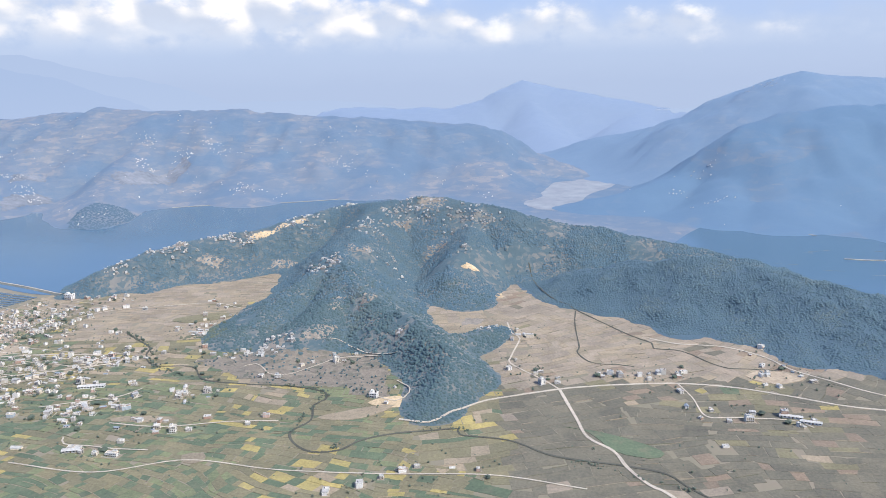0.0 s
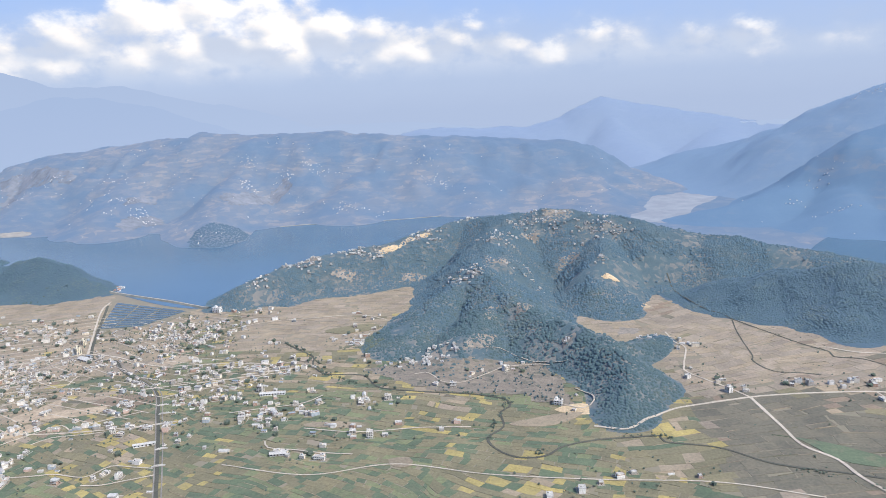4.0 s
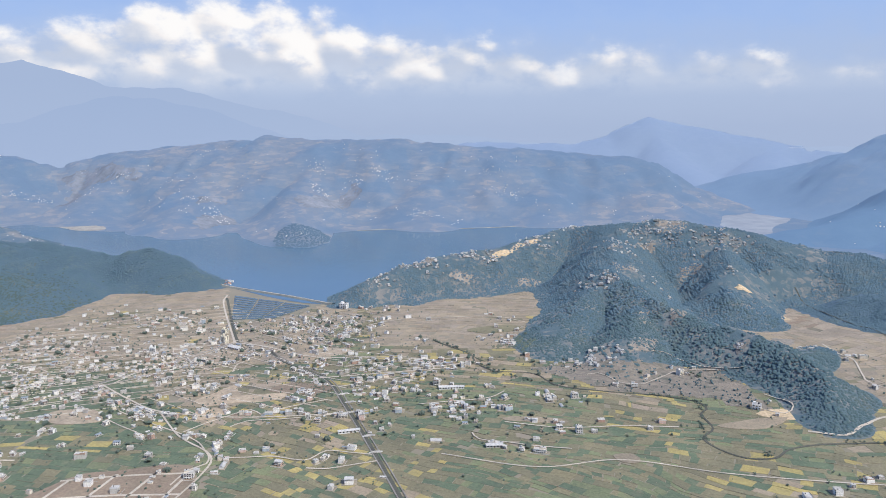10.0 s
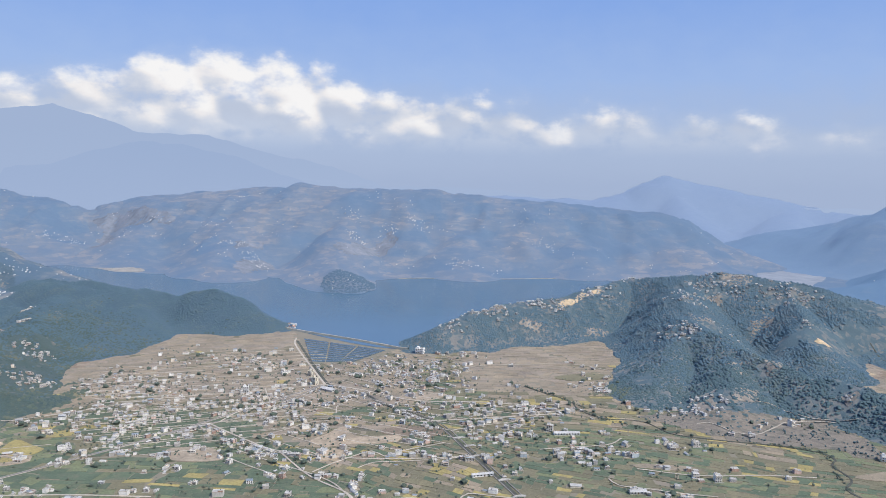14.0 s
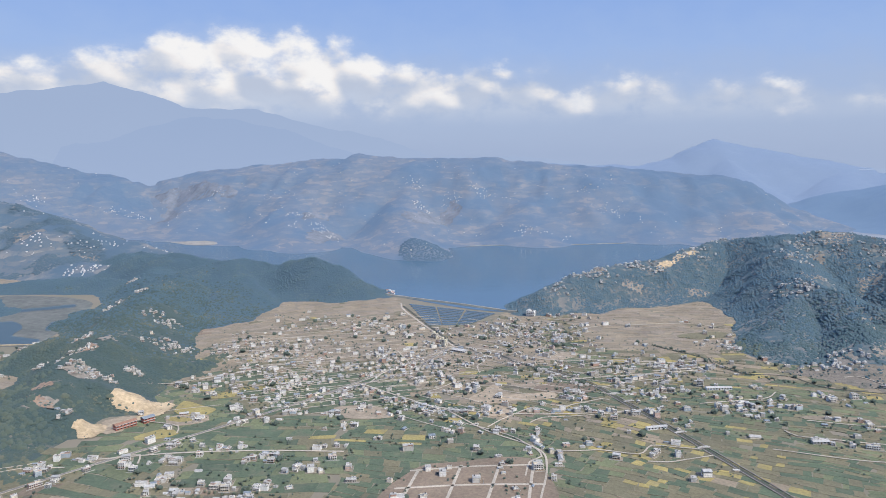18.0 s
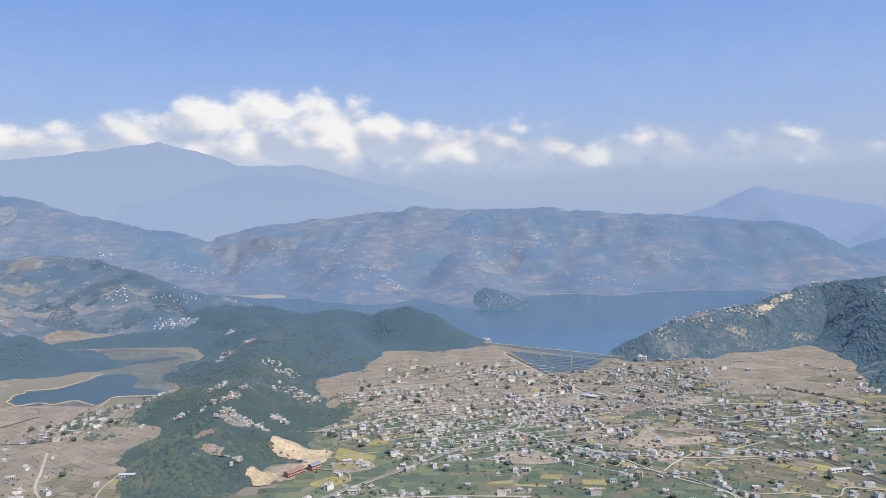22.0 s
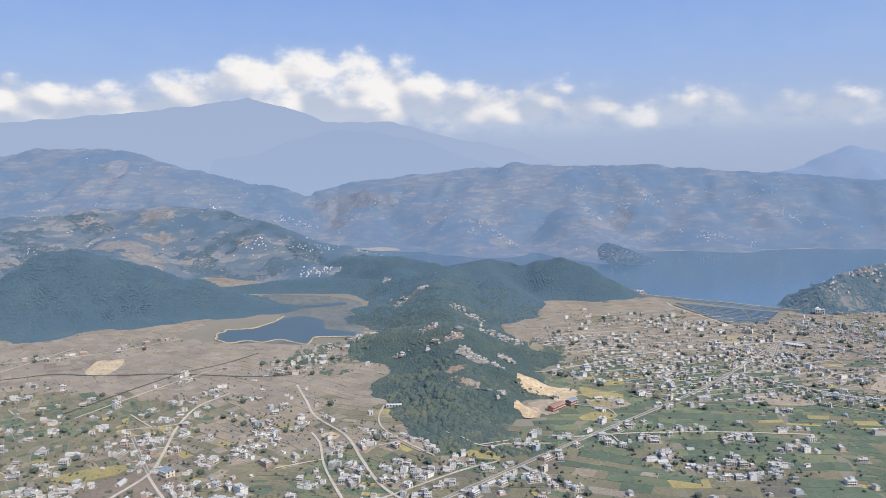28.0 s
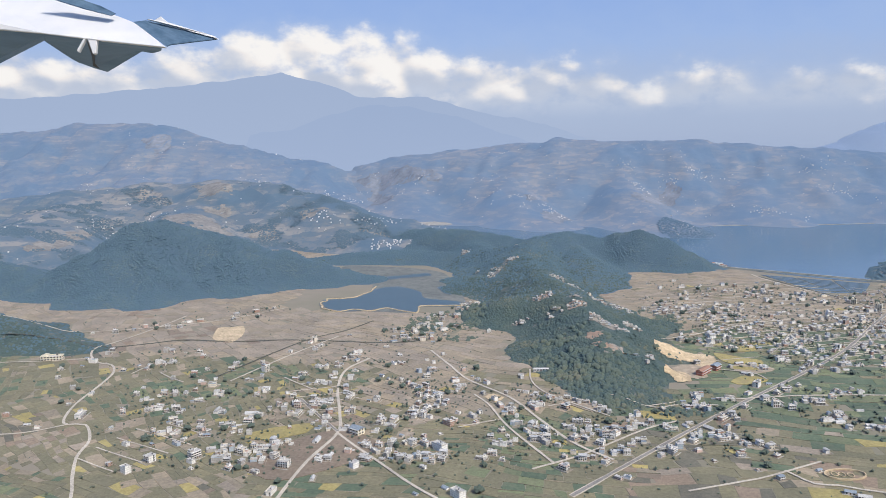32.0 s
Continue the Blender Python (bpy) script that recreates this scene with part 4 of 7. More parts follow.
DUST, TAR = "pale dusty road between fields", "grey tarred road through the village"
ROADS = ([([(129, 770), (135, 697), (139, 654), (158, 626), (164, 594), (176, 565), (190, 547), (215, 480), (230, 400)], 5.0, "dust"),
    ([(-52, 700), (-20, 690), (7, 712), (36, 739), (69, 752), (129, 770), (163, 776), (203, 780), (269, 781), (330, 767), (383, 741), (430, 715), (480, 700)], 4.6, "dust"),
    ([(269, 781), (273, 742), (272, 696), (300, 692), (356, 684), (371, 667)], 2.4, "dust"),
    ([(129, 770), (113, 799), (81, 849), (84, 878), (101, 941), (92, 964), (90, 1010)], 3.0, "dust"),
    ([(279, 933), (311, 910), (366, 897), (403, 861), (419, 817), (448, 782), (484, 742), (560, 690)], 3.6, "dust")]
    + [([(-881, 1250), (-860, 1180), (-753, 956)], 4.2, "dust"),
    ([(-1190, 312), (-1131, 396), (-1047, 512), (-901, 705), (-801, 875), (-753, 956)], 3.6, "tar"),
    ([(-1430, 610), (-1442, 562), (-1429, 501), (-1404, 437), (-1390, 392), (-1394, 335), (-1392, 281), (-1385, 200)], 3.8, "dust"),
    ([(-1390, 392), (-1368, 370), (-1340, 344), (-1299, 306), (-1250, 270)], 3.4, "dust"),
    ([(-1456, 468), (-1421, 428), (-1391, 395)], 2.6, "tar"),
    ([(-1366, 654), (-1332, 599), (-1303, 552), (-1255, 506), (-1223, 455), (-1200, 418), (-1182, 396), (-1159, 377)], 4.0, "dust"),
    ([(-1290, 508), (-1271, 481), (-1247, 430), (-1205, 364)], 3.2, "dust"),
    ([(-1220, 350), (-1182, 384), (-1132, 443), (-1102, 468)], 3.0, "dust")]
    + [([(-1551, 507), (-1527, 611), (-1500, 700)], 2.6, "dust"),
    ([(-1766, 779), (-1767, 715), (-1772, 657), (-1779, 599), (-1769, 572), (-1738, 544), (-1716, 538), (-1695, 512), (-1681, 470), (-1667, 417), (-1649, 379), (-1637, 369), (-1620, 371), (-1593, 341), (-1581, 311), (-1559, 278), (-1537, 249), (-1500, 190)], 3.4, "dust"),
    ([(-1637, 369), (-1660, 347), (-1690, 335), (-1760, 310)], 3.0, "dust"),
    ([(-1900, 515), (-1855, 526), (-1809, 538), (-1758, 557)], 3.2, "dust"),
    ([(-1035, 380), (-1020, 361), (-1004, 361), (-977, 355), (-900, 350)], 3.0, "dust"),
    ([(-1040, 535), (-1005, 547), (-970, 557), (-900, 569), (-820, 575)], 3.0, "dust"),
    ([(-1109, 334), (-1065, 358), (-1050, 367), (-1004, 401)], 2.6, "dust")]
    + [([(-757, 950), (-800, 830), (-860, 760), (-900, 706)], 3.0, "tar"),
    ([(-753, 956), (-700, 940), (-620, 900), (-540, 905), (-450, 900)], 3.4, "dust"),
    ([(-1092, 742), (-1020, 800), (-950, 860), (-860, 900), (-753, 956)], 3.6, "dust"),
    ([(-740, 700), (-690, 640), (-640, 600), (-632, 560), (-640, 490)], 2.6, "dust"),
    ([(-850, 775), (-790, 730), (-740, 700), (-660, 690), (-580, 700), (-510, 720)], 3.0, "dust"),
    ([(-487, 861), (-436, 878), (-400, 895)], 3.0, "dust"), ([(-600, 815), (-520, 840), (-430, 870)], 3.4, "dust"),
    ([(-360, 700), (-300, 690), (-235, 699), (-180, 700)], 2.4, "dust"),
    ([(-420, 620), (-330, 600), (-250, 620), (-160, 600), (-60, 590), (40, 585), (120, 560)], 2.2, "dust")]
    + [([(-330, 1100), (-380, 1130), (-450, 1120), (-530, 1100), (-580, 1060)], 2.6, "dust"),
    ([(-1160, 521), (-1141, 511), (-1129, 502), (-1114, 499), (-1104, 506), (-1092, 511), (-1060, 515)], 2.2, "dust"),
    ([(-1242, 597), (-1238, 562), (-1228, 535), (-1215, 518), (-1196, 500), (-1160, 470)], 2.4, "dust"),
    ([(-2000, 600), (-1900, 650), (-1800, 690), (-1700, 760), (-1640, 850)], 2.6, "dust")])
# farm tracks
ROADS += [(pts, 2.2, "dust") for pts in (([(-689, 649), (-673, 675), (-641, 712), (-625, 700), (-603, 721), (-565, 747)], [(-646, 665), (-633, 681), (-603, 688), (-578, 695), (-546, 706), (-532, 712)],
    [(-717, 659), (-689, 644), (-663, 626), (-646, 605), (-640, 597), (-636, 582), (-647, 569), (-651, 540)], [(-624, 595), (-603, 598), (-581, 602), (-565, 599), (-547, 596), (-539, 605), (-531, 618), (-509, 616), (-486, 613)],
    [(-541, 581), (-523, 581), (-506, 588), (-479, 600)], [(-839, 780), (-827, 828), (-800, 849), (-830, 923)], [(-708, 832), (-713, 863), (-703, 880)], [(-764, 753), (-751, 767), (-735, 791), (-710, 803)],
    [(-1290, 421), (-1273, 434), (-1256, 446)],)
    + ([(-1216, 486), (-1201, 496), (-1184, 507)], [(-1499, 527), (-1481, 514), (-1453, 495)],
    [(-1642, 520), (-1618, 504), (-1599, 495)], [(-1672, 512), (-1670, 537), (-1662, 549)], [(-1029, 539), (-1018, 544), (-1007, 548), (-999, 529)], [(-1046, 629), (-1024, 626), (-1005, 619), (-998, 601)],
    [(-948, 752), (-928, 796)], [(-970, 829), (-945, 813)], [(-1125, 500), (-1109, 510), (-1089, 523)], [(-258, 855), (-244, 858), (-231, 844), (-220, 828), (-198, 824), (-181, 838), (-159, 860), (-143, 876), (-111, 881), (-85, 870)],
    [(-61, 802), (-47, 782), (-44, 760), (-58, 745), (-80, 756)],)
    + ([(-560, 788), (-528, 809), (-499, 823), (-481, 834), (-453, 861), (-460, 889)], [(-568, 864), (-533, 879), (-497, 891), (-459, 899), (-405, 914)],
    [(-458, 741), (-431, 750), (-399, 759), (-376, 769), (-361, 790)], [(-393, 670), (-385, 655), (-357, 650), (-331, 644), (-295, 640)],
    [(-165, 915), (-140, 918), (-105, 886), (-63, 861)],))]
for ri, (pts, width, kind) in enumerate(ROADS):
    if kind == "tar":
        ribbon("road_shoulder", pts, width + 0.7, 0.60 + 0.006 * ri, road_mat, "pale dusty shoulder of the tarred road", wobble=0.35)
    ribbon("road", pts, width * 0.72, 0.72 + 0.008 * ri, road_mat if kind == "dust" else tar_mat, DUST if kind == "dust" else TAR, wobble=0.2)

ribbon("water_river", [(-465, 989), (-443, 964), (-409, 929), (-399, 893), (-374, 861), (-325, 855), (-297, 814), (-245, 799), (-182, 789), (-142, 771), (-139, 751), (-149, 737), (-146, 700), (-162, 675), (-154, 651), (-134, 633), (-107, 635), (-87, 655), (-54, 668), (-19, 673), (10, 676), (12, 663), (60, 650), (100, 618), (159, 599), (196, 583), (212, 555), (260, 500)],
       2.6, 0.62, bank_mat, "narrow dark winding river with weedy banks", "river", wobble=0.4)
ribbon("water_canal", [(-873, 1228), (-745, 952), (-695, 925), (-657, 880), (-581, 812), (-536, 727), (-491, 632), (-448, 538), (-400, 430), (-360, 330)], 4.2, 0.66, bank_mat, "straight dark irrigation canal", "canal")
for off in (-3.9, 4.0):
    ribbon("canal_road", [(-695 + off, 928), (-657 + off, 883), (-581 + off, 815), (-536 + off, 730), (-491 + off, 635), (-448 + off, 541), (-400 + off, 433), (-360 + off, 333)], 1.3, 0.9, tar_mat, "narrow road along the canal")
ribbon("water_ditch", [(-1900, 585), (-1779, 602), (-1731, 628), (-1695, 652), (-1648, 654), (-1605, 660), (-1567, 672), (-1517, 677), (-1432, 680), (-1380, 700)], 3.2, 0.62, bank_mat, "dark meandering ditch through dry fields", "ditch", wobble=0.5)
ribbon("water_channel", [(-1574, 515), (-1537, 668), (-1501, 731), (-1480, 790)], 2.2, 0.7, bank_mat, "straight dark channel between pale banks", "channel")
ribbon("water_brook", [(200, 1060), (190, 1010), (183, 959), (177, 905), (171, 884), (183, 849), (215, 841), (232, 834)], 1.8, 0.6, bank_mat, "thin dark brook across dry fields", "brook", wobble=0.5)
ribbon("water_brook", [(153, 1280), (165, 1150), (200, 1070), (252, 955), (277, 915), (274, 896), (307, 884), (330, 842), (345, 825), (369, 821), (400, 815)], 2.2, 0.6, bank_mat, "thin dark brook along the forest edge", "brook", wobble=0.5)

dam = ribbon("dam", [(-925, 1330), (-860, 1296), (-760, 1246), (-664, 1190)], 4.0, 2.4, marsh_mat, "long earth dam with a pale crest road", "dam", thick=2.4, batter=4.0)

ribbon("dam_road", [(-925, 1330), (-860, 1296), (-760, 1246), (-664, 1190)], 2.2, 2.65, road_mat, "pale track along the dam crest", thick=0.2)

# ---- field plots ----


def nearest_view(x):
    """The y of the nearest land that comes into view at each x."""
    return np.interp(x, [-2200, -1500, -1100, -740, -300, 0, 300, 700], [330, 180, 250, 400, 450, 480, 480, 520])


def in_outline(x, y, outline):
    inside = np.zeros(np.shape(x), bool)
    n = len(outline)
    for i in range(n):
        (xa, ya), (xb, yb) = outline[i], outline[(i + 1) % n]
        cross = ((ya > y) != (yb > y)) & (x < (xb - xa) * (y - ya) / ((yb - ya) or 1e-9) + xa)
        inside ^= cross
    return inside


WET = [[(-880, 1262), (-690, 1182), (-730, 1086), (-808, 1070)], [(-1650, 850), (-1380, 850), (-1370, 1100), (-1440, 1280), (-1700, 1300)], [(-920, 1320), (-870, 1225), (-664, 1180), (-500, 1500), (-900, 1800), (-1900, 2200)]]
ESTATE = [(-764, 470), (-748, 545), (-715, 562), (-645, 574), (-632, 470)]
KINDS = list(CROPS)


def crop_at(x, y, r, blot):
    """What grows on a plot: shares of the crops by stretch of the valley."""
    if x > 60:
        share = (0.01, 0.01, 0.08, 0.0, 0.32, 0.36, 0.08, 0.14) if y > 790 else (0.03, 0.07, 0.22, 0.01, 0.01, 0.01, 0.04, 0.61)
    elif x > -560 and y > 960:
        share = (0.05, 0.02, 0.10, 0.01, 0.45, 0.34, 0.03)
    elif x > -620:
        share = (0.27, 0.17, 0.31, 0.09, 0.09, 0.03, 0.02, 0.02) if y < 800 else (0.18, 0.13, 0.27, 0.06, 0.19, 0.12, 0.03, 0.02)
    elif -1150 < x < -880 and y < 500:
        share = (0.08, 0.19, 0.24, 0.02, 0.03, 0.02, 0.05, 0.37)
    elif x > -1150:
        share = (0.33, 0.32, 0.16, 0.07, 0.05, 0.04, 0.03) if y < 760 + 60 * math.sin(x * 0.02) else (0.22, 0.16, 0.20, 0.03, 0.19, 0.12, 0.02, 0.06) if y < 870 else (0.02, 0.02, 0.10, 0.01, 0.36, 0.36, 0.05, 0.08)
    elif y < (575 if x < -1400 else 470):
        share = (0.17, 0.14, 0.38, 0.03, 0.10, 0.07, 0.06, 0.05)
    elif y < 600:
        share = (0.06, 0.04, 0.18, 0.02, 0.36, 0.28, 0.06)
    else:
        share = (0.01, 0.01, 0.07, 0.01, 0.30, 0.42, 0.18)
    acc, r = 0.0, min(max(0.55 * r + 0.45 * blot * 1.6 - 0.13, 0.0), 0.999)
    for kind, s in zip(KINDS, share):
        acc += s
        if r < acc:
            return kind
    return "fallow"


seeds = RNG.uniform((-2250, 150), (800, 1500), (150, 2))
turns = np.radians(18 * np.sin(seeds[:, 0] * 0.004) + 14 * np.cos(seeds[:, 1] * 0.006) + RNG.uniform(-16, 16, 150) + np.where(seeds[:, 0] < -1150, -28, 4))
plots = []
for si in range(150):
    (sx, sy), a = seeds[si], turns[si]
    grow = 0.9 if sx > 40 else 0.85 if sx < -1150 and sy > 500 else 0.8 if sy > 800 else 0.95 if -1150 < sx < -850 and sy < 520 else 0.58
    ca, sa = math.cos(a), math.sin(a)
    v = -230.0
    while v < 230:
        depth = RNG.uniform(8, 20) * grow
        wide = RNG.uniform(9, 36, 120) * grow
        u = -230 + np.cumsum(wide) - wide
        m = u < 230
        um, vm = u[m] + wide[m] / 2, v + depth / 2
        plots.append(np.column_stack([sx + ca * um - sa * vm, sy + sa * um + ca * vm, wide[m], np.full(m.sum(), depth), np.full(m.sum(), a), np.full(m.sum(), si)]))
        v += depth
plots = np.concatenate(plots)
d2 = (plots[:, 0:1] - seeds[None, :, 0]) ** 2 + (plots[:, 1:2] - seeds[None, :, 1]) ** 2
plots = plots[(d2.argmin(1) == plots[:, 5]) & (plots[:, 1] > nearest_view(plots[:, 0]) - 60) & (plots[:, 1] < 1480)][:, :5]
P = np.array(plots)
ok = land(P[:, 0], P[:, 1]) < 0.6
for w in WET + [ESTATE]:
    ok &= ~in_outline(P[:, 0], P[:, 1], w)
P = P[ok]
P = P[np.argsort(P[:, 1] - nearest_view(P[:, 0]))]
rise = RNG.uniform(0.10, 0.30, len(P))
blots = fbm(P[:, 0], P[:, 1], 0.009, 3, 21)
kinds = [crop_at(x, y, RNG.random(), b) for (x, y), b in zip(P[:, :2], blots)]


def bend(x, y):
    """Gentle curving of the field pattern."""
    return x + 26 * (fbm(x, y, 0.011, 2, 31) - 0.5) + 9 * (fbm(x, y, 0.04, 2, 33) - 0.5), y + 26 * (fbm(x, y, 0.011, 2, 32) - 0.5) + 9 * (fbm(x, y, 0.04, 2, 34) - 0.5)


ca, sa = np.cos(P[:, 4])[:, None], np.sin(P[:, 4])[:, None]
jit = RNG.uniform(-1.0, 1.0, (len(P), 8, 2))
jit[:, 4:] = jit[:, :4]
lx, ly = BOX_V[None, :, 0] * (P[:, 2:3] - 0.1) + jit[..., 0], BOX_V[None, :, 1] * (P[:, 3:4] - 0.1) + jit[..., 1] * 0.6
bxs, bys = bend(P[:, 0:1] + ca * lx - sa * ly, P[:, 1:2] + sa * lx + ca * ly)
corners = np.stack([bxs, bys, BOX_V[None, :, 2] * rise[:, None]], -1)
for c8, kd in zip(corners[:300], kinds[:300]):
    mid = c8.mean(0) * (1, 1, 0)
    ob = under(new("field_plot", mesh_of("field_plot", c8 - mid, BOX_F, [crop_each[kd]])), ground)
    ob.location = mid
ff = (BOX_F[None, 1:] + 8 * np.arange(len(P) - 300)[:, None, None]).reshape(-1, 4)
many = mesh_of("field_plots", corners[300:].reshape(-1, 3), ff, [crop_many[kd] for kd in KINDS], np.repeat([KINDS.index(kd) for kd in kinds[300:]], 5))
tagged(under(new("field_plots", many), ground), "patchwork of small green, yellow and fallow plots", kind="stuff")

# raised bunds and dry-stone edges along part of the plots
pickb = RNG.random(len(P)) < np.where((P[:, 0] < -1150) & (P[:, 1] > 500) | (P[:, 1] > 860), 0.10, 0.26)
Q, side = P[pickb], RNG.choice((-1, 1), pickb.sum())[:, None]
ca, sa = np.cos(Q[:, 4])[:, None], np.sin(Q[:, 4])[:, None]
lx, ly = BOX_V[None, :, 0] * Q[:, 2:3], side * Q[:, 3:4] / 2 + BOX_V[None, :, 1] * RNG.uniform(0.3, 0.7, (len(Q), 1))
bxs, bys = bend(Q[:, 0:1] + ca * lx - sa * ly, Q[:, 1:2] + sa * lx + ca * ly)
vv = np.stack([bxs, bys, BOX_V[None, :, 2] * RNG.uniform(0.35, 0.6, (len(Q), 1))], -1).reshape(-1, 3)
ff = (BOX_F[None, 1:] + 8 * np.arange(len(Q))[:, None, None]).reshape(-1, 4)
tagged(under(new("field_bunds", mesh_of("field_bunds", vv, ff, [bund_mat, crop_many["stubble"]], np.repeat(RNG.integers(0, 2, len(Q)), 5))), ground), "low earth banks between plots", kind="stuff")

# bare patches and pads of earth
for pi, (outline, mat, lab) in enumerate(([([(-1682, 719), (-1667, 724), (-1651, 733), (-1632, 695), (-1625, 651), (-1642, 656), (-1658, 662)], sand_mat, "pale straw-coloured sand field"),
    ([(-716, 732), (-702, 756), (-688, 786), (-668, 756), (-645, 759), (-618, 766), (-616, 746), (-640, 736), (-668, 730), (-691, 719)], bare_mat, "dusty bare earth beside the village"),
    ([(-640, 770), (-620, 800), (-570, 790), (-580, 765)], crop_each["ploughed"], "bare brown field"),
    ([(-227, 855), (-212, 888), (-184, 903), (-169, 877), (-188, 846), (-210, 832)], sand_mat, "levelled pale earth at the foot of the hill"),
    ([(-359, 705), (-354, 715), (-302, 713), (-299, 701)], crop_each["stubble"], "oblong of bare pinkish earth among fields"),
    ([(-641, 912), (-614, 941), (-576, 935), (-601, 903)], bare_mat, "ochre bare field at the edge of the village"),
    ([(-1467, 379), (-1423, 409), (-1417, 388), (-1457, 365)], crop_each["mustard"], "strip of yellow flowering mustard"),
    ([(119, 677), (132, 672), (159, 662), (197, 633), (206, 618), (188, 611), (158, 627), (140, 667)], crop_each["vegetable_green"], "long dark damp field")]
    + [([(-90, 742), (-60, 760), (-30, 740), (-62, 728)], sand_mat, "excavated pale earth by the track"),
    ([(-860, 690), (-820, 700), (-790, 670), (-840, 660)], bare_mat, "dusty open ground among houses"),
    ([(-1030, 640), (-1000, 660), (-980, 640), (-1010, 620)], bare_mat, "bare brown earth plot"),
    ([(-1420, 372), (-1385, 400), (-1345, 360), (-1400, 300), (-1440, 320)], crop_each["ploughed"], "bare brown triangular field by the road fork"),
    ([(-1280, 502), (-1271, 514), (-1260, 504), (-1267, 492)], sand_mat, "small pale patch of sand"),
    ([(-1035, 693), (-1014, 685), (-988, 673), (-992, 652), (-1012, 650), (-1031, 662)], crop_each["mustard"], "yellow flowering mustard beside the quarry"),
    ([(-1010, 722), (-984, 735), (-983, 716), (-1008, 704)], crop_each["mustard"], "small yellow mustard field below the town"),
    ([(-1026, 646), (-1000, 642), (-1004, 632), (-1024, 634)], crop_each["mustard"], "narrow yellow mustard strip beside the quarry"),
    ([(-1036, 588), (-1017, 613), (-996, 602), (-1020, 582)], crop_each["mustard"], "small yellow mustard plot below the school"),
    ([(-258, 630), (-238, 634), (-234, 618), (-250, 616)], crop_each["stubble"], "pale walled earth plot among the fields"),
    ([(-141, 706), (-95, 728), (-60, 734), (-92, 702)], crop_each["stubble"], "dry brown bank inside the river bend")]
    + [([(-699, 702), (-682, 716), (-662, 701), (-690, 678)], bare_mat, "bare reddish plot beside the lane"),
    ([(355, 800), (390, 815), (420, 790), (380, 775)], bare_mat, "bare earth yard beside the road"),
    ([(-420, 1050), (-360, 1080), (-330, 1060), (-390, 1030)], crop_each["olive_grass"], "strip of grass at the edge of dry fields")])):
    sheet("earth_patch", outline, 0.1, mat, lab, "earth patch", thick=0.42 + 0.007 * pi, jitter=3)

# fish ponds behind the dam: three columns of long basins with raised rims
QUAD = np.array([(-868, 1250), (-700, 1180), (-740, 1092), (-806, 1078)], float)


def in_quad(u, v):
    return (1 - u) * (1 - v) * QUAD[0] + u * (1 - v) * QUAD[1] + u * v * QUAD[2] + (1 - u) * v * QUAD[3]


for i in range(3):
    for j in range(10):
        cs = [in_quad((i + a) / 3, (j + b) / 10) for a, b in ((0.03, 0.10), (0.97, 0.10), (0.97, 0.80), (0.03, 0.80))]
        bm = bmesh.new()
        vs = [bm.verts.new((x, y, 0.6)) for x, y in cs] + [bm.verts.new((x, y, 0.1)) for x, y in cs]
        bm.faces.new(vs[3::-1])
        for q in range(4):
            bm.faces.new((vs[q], vs[(q + 1) % 4], vs[4 + (q + 1) % 4], vs[4 + q]))
        bmesh.ops.recalc_face_normals(bm, faces=bm.faces[:])
        me = bpy.data.meshes.new("water_basin")
        bm.to_mesh(me), bm.free()
        me.materials.append(basin_mat)
        tagged(new("water_basin", me), "long narrow dark fish pond below the dam", "fish pond", kind="structure")

# building estate with a grid of lanes
sheet("estate_ground", ESTATE, 0.1, crop_each["ploughed"], "brown cleared ground of a housing estate", "earth", thick=0.55)
for pts in ([(-752, 540), (-700, 554), (-640, 564)], [(-760, 505), (-700, 518), (-634, 526)], [(-752, 472), (-745, 540)], [(-716, 472), (-708, 556)], [(-684, 472), (-674, 560)], [(-650, 472), (-644, 562)]):
    ribbon("lane", pts, 2.6, 0.85, road_mat, "pale lane of the housing estate")

# ---- woods ----


def crown_shape(rng, lumps, spread, squash=0.9):
    """A crown of several ragged clumps, base at 0, about one unit high."""
    octa = np.array([(1, 0, 0), (-1, 0, 0), (0, 1, 0), (0, -1, 0), (0, 0, 1), (0, 0, -1)], float)
    tri = np.array([(4, 0, 2), (4, 2, 1), (4, 1, 3), (4, 3, 0), (5, 2, 0), (5, 1, 2), (5, 3, 1), (5, 0, 3)])
    vs, fs = [], []
    for i in range(lumps):
        ang, rad = rng.uniform(0, 2 * np.pi), spread * math.sqrt(rng.random()) * (0 if i == 0 else 1)
        up = 0.62 if i == 0 else rng.uniform(0.3, 0.72) * squash
        size = rng.uniform(0.24, 0.40) * (1.15 if i == 0 else 1)
        turn = np.array(Euler(rng.uniform(0, 6, 3)).to_matrix())
        vs.append((octa * rng.uniform(0.7, 1.25, (6, 1))) @ turn.T * size + (rad * math.cos(ang), rad * math.sin(ang), up))
        fs.append(tri + 6 * i)
    return np.concatenate(vs), np.concatenate(fs)


